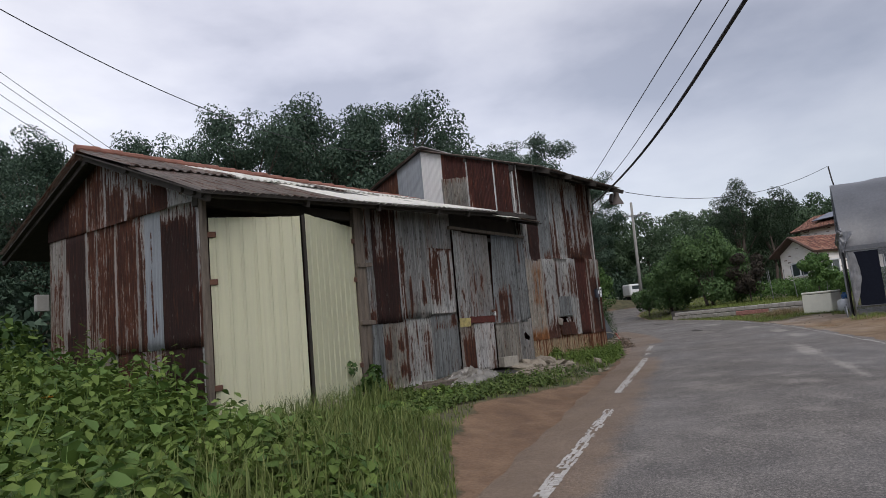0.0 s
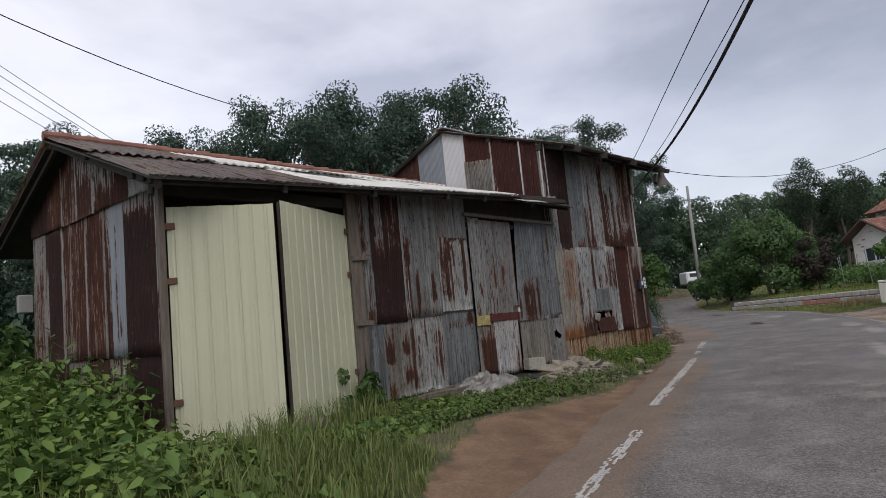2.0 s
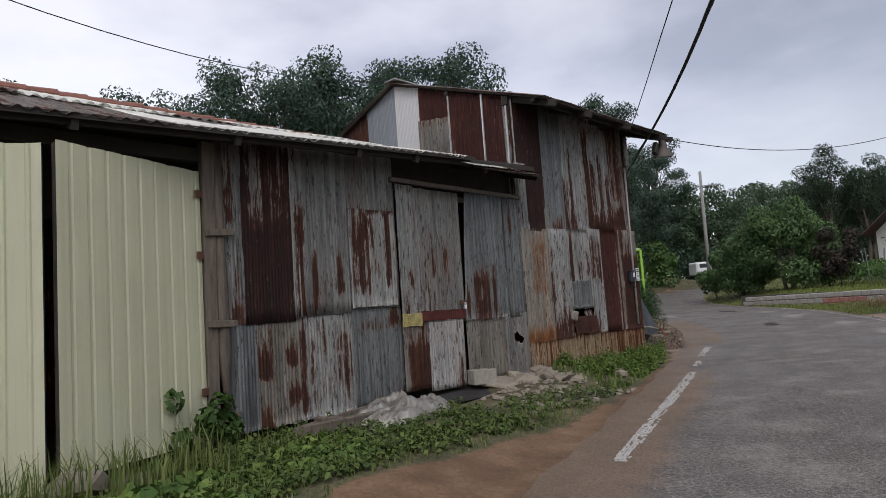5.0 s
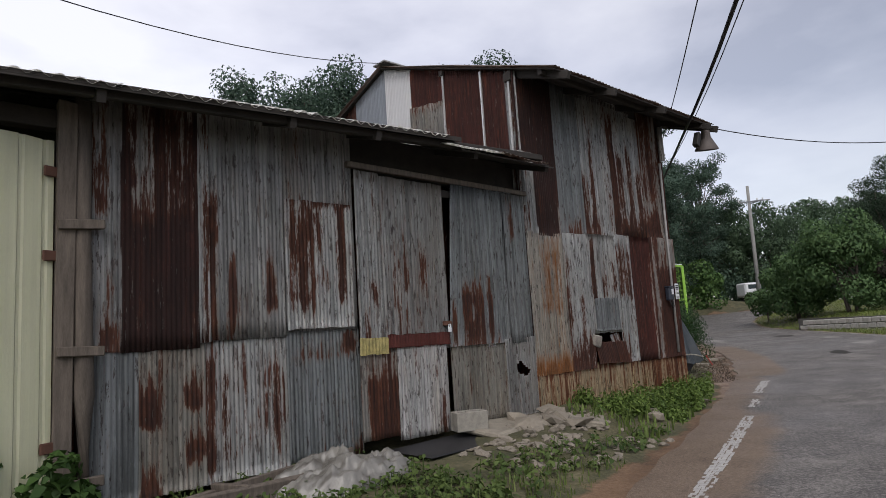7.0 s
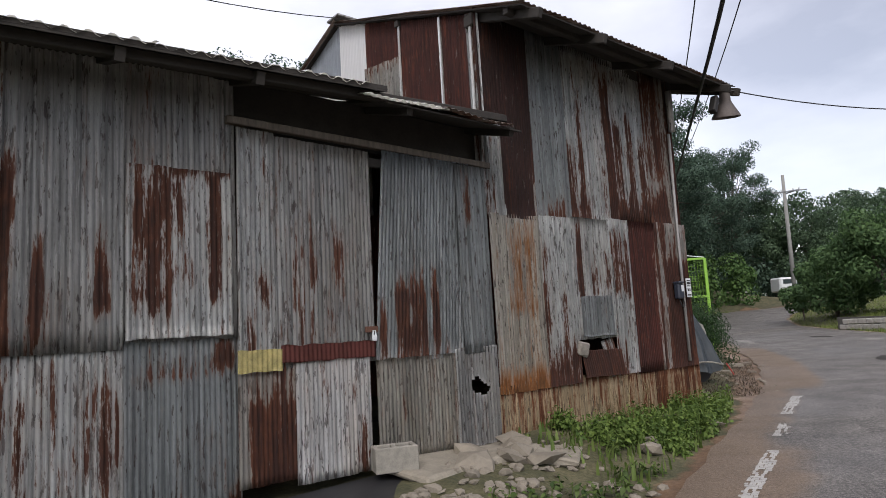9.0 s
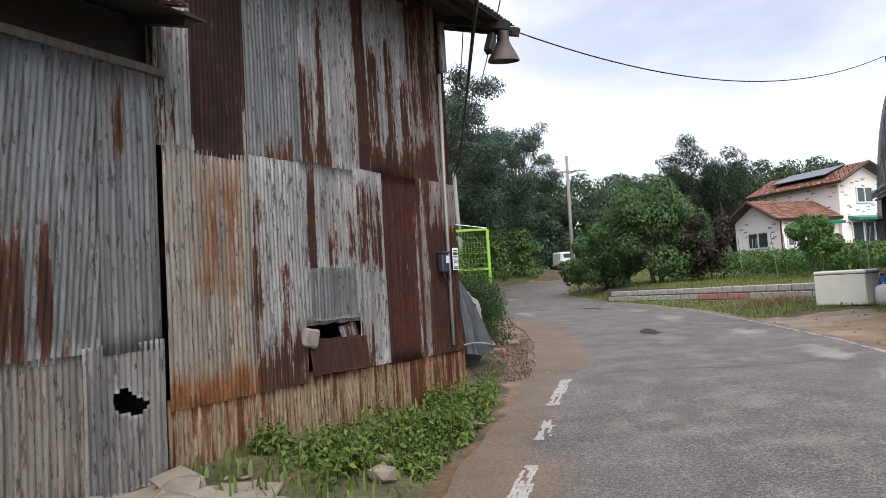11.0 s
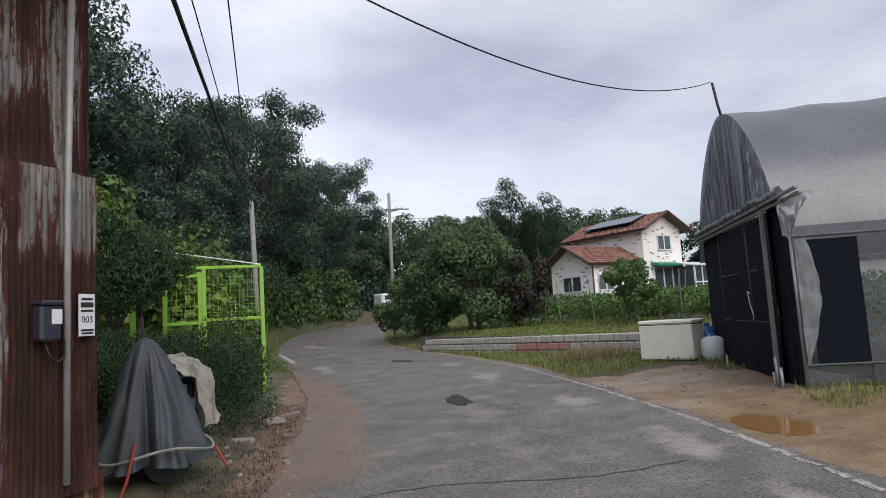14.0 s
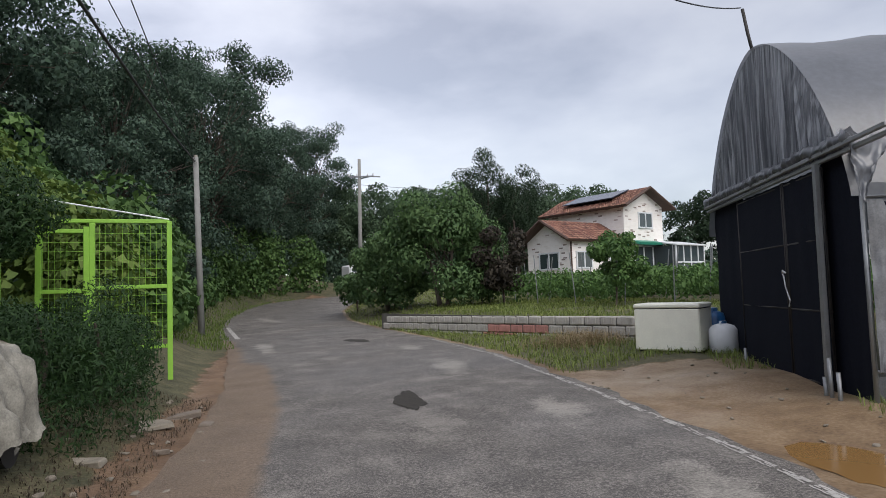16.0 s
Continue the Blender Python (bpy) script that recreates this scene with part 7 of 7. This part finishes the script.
# ---------- weeds and grass ----------
def weeds(name, spots, leaf, per, material, label, seed, spread=0.16):
    """Upright weeds: a thin stem with leaves in turn; spots: (x, y, height)."""
    rng = np.random.default_rng(seed)
    at, up, size = [], [], []
    SV, SQ = [], []
    for x, y, h in spots:
        z0 = gz(x, y)
        lx, ly = rng.normal() * 0.12 * h, rng.normal() * 0.12 * h
        c = len(SV)
        for t in (0, 1):
            for dx, dy in ((-0.004, 0), (0.004, 0.002)):
                SV.append((x + lx * t + dx, y + ly * t + dy, z0 + h * t * 0.86))
        SQ.append((c, c + 1, c + 3, c + 2))
        for k in range(per):
            t = 0.2 + 0.8 * (k + rng.random()) / per
            a = 2.4 * k + rng.random()
            r = spread * (1.15 - 0.65 * t) * rng.uniform(0.5, 1.2)
            at.append((x + lx * t + math.cos(a) * r, y + ly * t + math.sin(a) * r, z0 + h * t))
            up.append((math.cos(a) * 0.45, math.sin(a) * 0.45, 1.0))
            size.append(leaf * (1.15 - 0.5 * t))
    v, q = leaf_arrays(rng, np.array(at), np.array(up) + rng.normal(size=(len(at), 3)) * 0.25, np.array(size), 0.68, 0.30, 0.10, True)
    v = np.concatenate([v, np.array(SV)])
    q = np.concatenate([q, np.array(SQ) + len(at) * 6])
    return tagged(np_mesh(name, v, q, material), label, "weeds", kind="stuff")


def blades(name, spots, material, label, seed, width=0.006, bend=0.5):
    """Grass blades of two bent pieces; spots: (x, y, length)."""
    rng = np.random.default_rng(seed)
    S = np.array(spots)
    n = len(S)
    z0 = ground_z(S[:, 0], S[:, 1])
    a = rng.uniform(0, 2 * math.pi, n)
    d = np.stack([np.cos(a), np.sin(a), np.zeros(n)], 1)
    w = np.stack([-np.sin(a), np.cos(a), np.zeros(n)], 1) * (width * rng.uniform(0.6, 1.4, n))[:, None]
    base = np.stack([S[:, 0], S[:, 1], z0 - 0.01], 1)
    ln = S[:, 2:3]
    k = (bend * rng.uniform(0.2, 1.3, n))[:, None]
    upv = np.array([0, 0, 1.0])
    mid = base + upv * ln * 0.6 + d * ln * 0.18 * k
    tip = base + upv * ln * (1.0 - 0.3 * k) + d * ln * 0.75 * k
    v = np.stack([base - w, base + w, mid + w * 0.8, mid - w * 0.8, tip + w * 0.15, tip - w * 0.15], 1).reshape(-1, 3)
    i = np.arange(n)[:, None] * 6
    q = np.concatenate([i + np.array([[0, 1, 2, 3]]), i + np.array([[3, 2, 4, 5]])])
    return tagged(np_mesh(name, v, q, material), label, "grass", kind="stuff")


def in_shed(x, y, margin=0.1):
    p = SHED.inverted() @ Vector((x, y, 0))
    return -0.3 < p.x < 11.6 and p.y > -margin


MUD_Y, MUD_W = [-10, 4, 5, 7, 9, 11, 13, 16, 18, 20, 27, 33], [0.2, 0.25, 0.4, 1.2, 1.6, 0.8, 0.55, 0.35, 0.6, 0.8, 0.6, 0.1]


def verge(y):
    """x of the grass edge on the left of the road."""
    return curve_x(LEFT, y) - float(np.interp(y, MUD_Y, MUD_W)) - 0.15


tallw, shortw, grass = [], [], []
while len(tallw) < 2300:
    x, y = rng1.uniform(-8.5, 0.3), rng1.uniform(1.4, 10)
    edge = verge(y) - x
    p = SHED.inverted() @ Vector((x, y, 0))
    if edge < 0.45 or in_shed(x, y, 0.5) or (p.x > -0.3 and p.y > -1.1):
        continue
    h = min(1.15, 0.20 + 0.27 * (edge - 0.45)) * rng1.uniform(0.65, 1.15)
    if p.x > -1.0 and edge < 3:
        h *= 0.75
    if p.x > -0.2 and p.y > -2.6:
        h *= 0.5
    if math.hypot(x - 0.2, y - 0.3) < 1.6:
        continue
    h *= 1.0 + 0.45 * noise.noise((x * 0.9, y * 0.9, 3.0)) + 0.2 * noise.noise((x * 2.6, y * 2.6, 8.0))
    tallw.append((x, y, h))
for k in range(130):
    p = SHED @ Vector((rng1.uniform(-1.5, -0.25), rng1.uniform(0.2, 4.2), 0))
    tallw.append((p.x, p.y, rng1.uniform(0.7, 1.35)))
bigw = tallw[::5]
tallw = [q for k, q in enumerate(tallw) if k % 5]
weeds("broad_weeds", bigw, 0.19, 14, BANK, "large-leaved weeds standing among the others", 31, 0.20)
weeds("weed_patch", tallw, 0.125, 20, FRESH, "waist-high broad-leaved green weeds beside the shed", 21, 0.19)
while len(grass) < 11000:
    x, y = rng1.uniform(-5, 2.6), rng1.uniform(1.4, 12.5)
    edge = verge(y) - x
    if edge < -0.1 or edge > 2.6 or in_shed(x, y, 0.08) or rng1.random() > 1.15 - 0.42 * edge:
        continue
    p = SHED.inverted() @ Vector((x, y, 0))
    if p.x > 3.2 and p.y > -1.6:
        continue
    near = 1.0 if y < 7.5 else 0.3
    if y > 7.5 and rng1.random() < 0.6:
        continue
    grass.append((x, y, (0.10 + 0.26 * min(1, edge)) * rng1.uniform(0.5, 1.5) * near + 0.04))
for k in range(900):
    s, o = rng1.uniform(-0.2, 2.2), rng1.uniform(0.65, 1.3)
    x, y = shed_at(s, o)
    grass.append((x, y, rng1.uniform(0.15, 0.55)))
blades("tall_grass", grass, GRASS, "long seeding grass along the muddy verge", 22, 0.0055)
# low clover and weeds at the foot of the walls
for k in range(9000):
    s = rng1.uniform(0.6, 11.9)
    o = rng1.uniform(0.08, 2.0)
    x, y = shed_at(s, o)
    edge = verge(y) - x
    if edge < 0.0 or (5.0 < s < 8.2 and (o < 1.2 or rng1.random() < 0.8)):
        continue
    clump = noise.noise((x * 1.3, y * 1.3, 6.0))
    if s > 7.8 and clump < -0.12:
        continue
    if s > 8 and o < 1.3:
        h = rng1.uniform(0.08, 0.32) * (1 if o < 0.9 else 0.6) * (0.8 + 0.9 * clump)
    else:
        h = rng1.uniform(0.05, 0.16)
    if rng1.random() < (0.34 if s < 5 else 0.62):
        shortw.append((x, y, h))
far_end = shed_at(8.0, 0.5)[1]
weeds("low_weeds", [q for q in shortw if q[1] < far_end], 0.06, 8, WEED, "low green weeds at the foot of the sheet walls", 23, 0.07)
weeds("low_weeds", [q for q in shortw if q[1] >= far_end], 0.055, 12, FRESH, "fresh green weeds at the foot of the tall barn", 24, 0.08)
g2 = []
for k in range(1300):
    s, o = rng1.uniform(7.6, 12.4), rng1.uniform(0.1, 1.9)
    x, y = shed_at(s, o)
    if verge(y) - x > -0.05:
        g2.append((x, y, rng1.uniform(0.04, 0.18)))
for k in range(26000):
    x, y = rng1.uniform(3, 12), rng1.uniform(31, 58)
    e_ = curve_x(LEFT, y) - x
    if 0.1 < e_ < 2.4:
        g2.append((x, y, rng1.uniform(0.05, 0.18)))
blades("verge_grass", g2, LAWN, "short green verge grass", 24, 0.012)
g3 = []
while len(g3) < 46000:
    x, y = rng1.uniform(9.4, 20), rng1.uniform(14, 52)
    e_ = x - curve_x(RIGHT, y)
    if y < 22.6:
        p = GH.inverted() @ Vector((x, y, 0))
        if not (-1.1 < p.x < 0.1 and p.y > -0.2 and p.y < 9) and not (2.2 < p.x < 5.5 and -0.6 < p.y < -0.02):
            continue
    elif (y > 36 and rng1.random() < 0.6) or e_ < 0.2 or e_ > 8 or (x > 14.5 and y < 30 and rng1.random() < 0.5):
        continue
    g3.append((x, y, rng1.uniform(0.05, 0.17)))
blades("meadow_grass", g3, MEADOW, "yellowish green grass round the freezer and wall", 25, 0.006, 1.3)
dry = [(12.55 + rng1.normal() * 0.4, 25.1 + rng1.normal() * 0.45, rng1.uniform(0.1, 0.4)) for _ in range(1700)]
dry += [(*shed_at(9.5 + rng1.normal() * 0.25, 0.12 + abs(rng1.normal()) * 0.12), rng1.uniform(0.2, 0.8)) for _ in range(70)]
blades("dry_straw", dry, DRY, "bleached dry straw and stalks", 26, 0.0032, 1.5)
litter = [(rng1.uniform(4.2, 6.0), rng1.uniform(18.2, 24.0), rng1.uniform(0.02, 0.08)) for _ in range(8000)]
litter = [q for q in litter if verge(q[1]) + 0.5 > q[0]]
blades("dead_litter", litter, LITTER, "dark dead twigs and litter on the bare verge", 27, 0.0035, 2.2)
# creeper at the foot of the white door's post
blobs = [(*shed_at(2.45 + rng1.normal() * 0.14, 0.22 + rng1.uniform(-0.05, 0.1)), 0.62 + rng1.uniform(-0.15, 0.35), 0.11) for _ in range(9)]
mass("door_creeper", blobs, 420, 0.075, KUDZU, "ivy-like creeper at the foot of the cream door", "creeper", 8, 0.85, 0.6)
fl = thing("marigold", pose(-3.9, 6.6, gz(-3.9, 6.6)), "single orange flower among the weeds", "flower")
part("stem", bm_tube([(0, 0, 0), (0.02, 0, 0.80)], 0.006, 5), KUDZU, fl)
bm = bmesh.new()
for k in range(12):
    a = k * 0.52
    box(bm, (0.06, 0.022, 0.006), (math.cos(a) * 0.03 + 0.02, math.sin(a) * 0.03, 0.81), (0, -25, math.degrees(a)), 0)
part("blossom", bm, plain("orange_petals", (0.75, 0.30, 0.02), 0.6), fl)
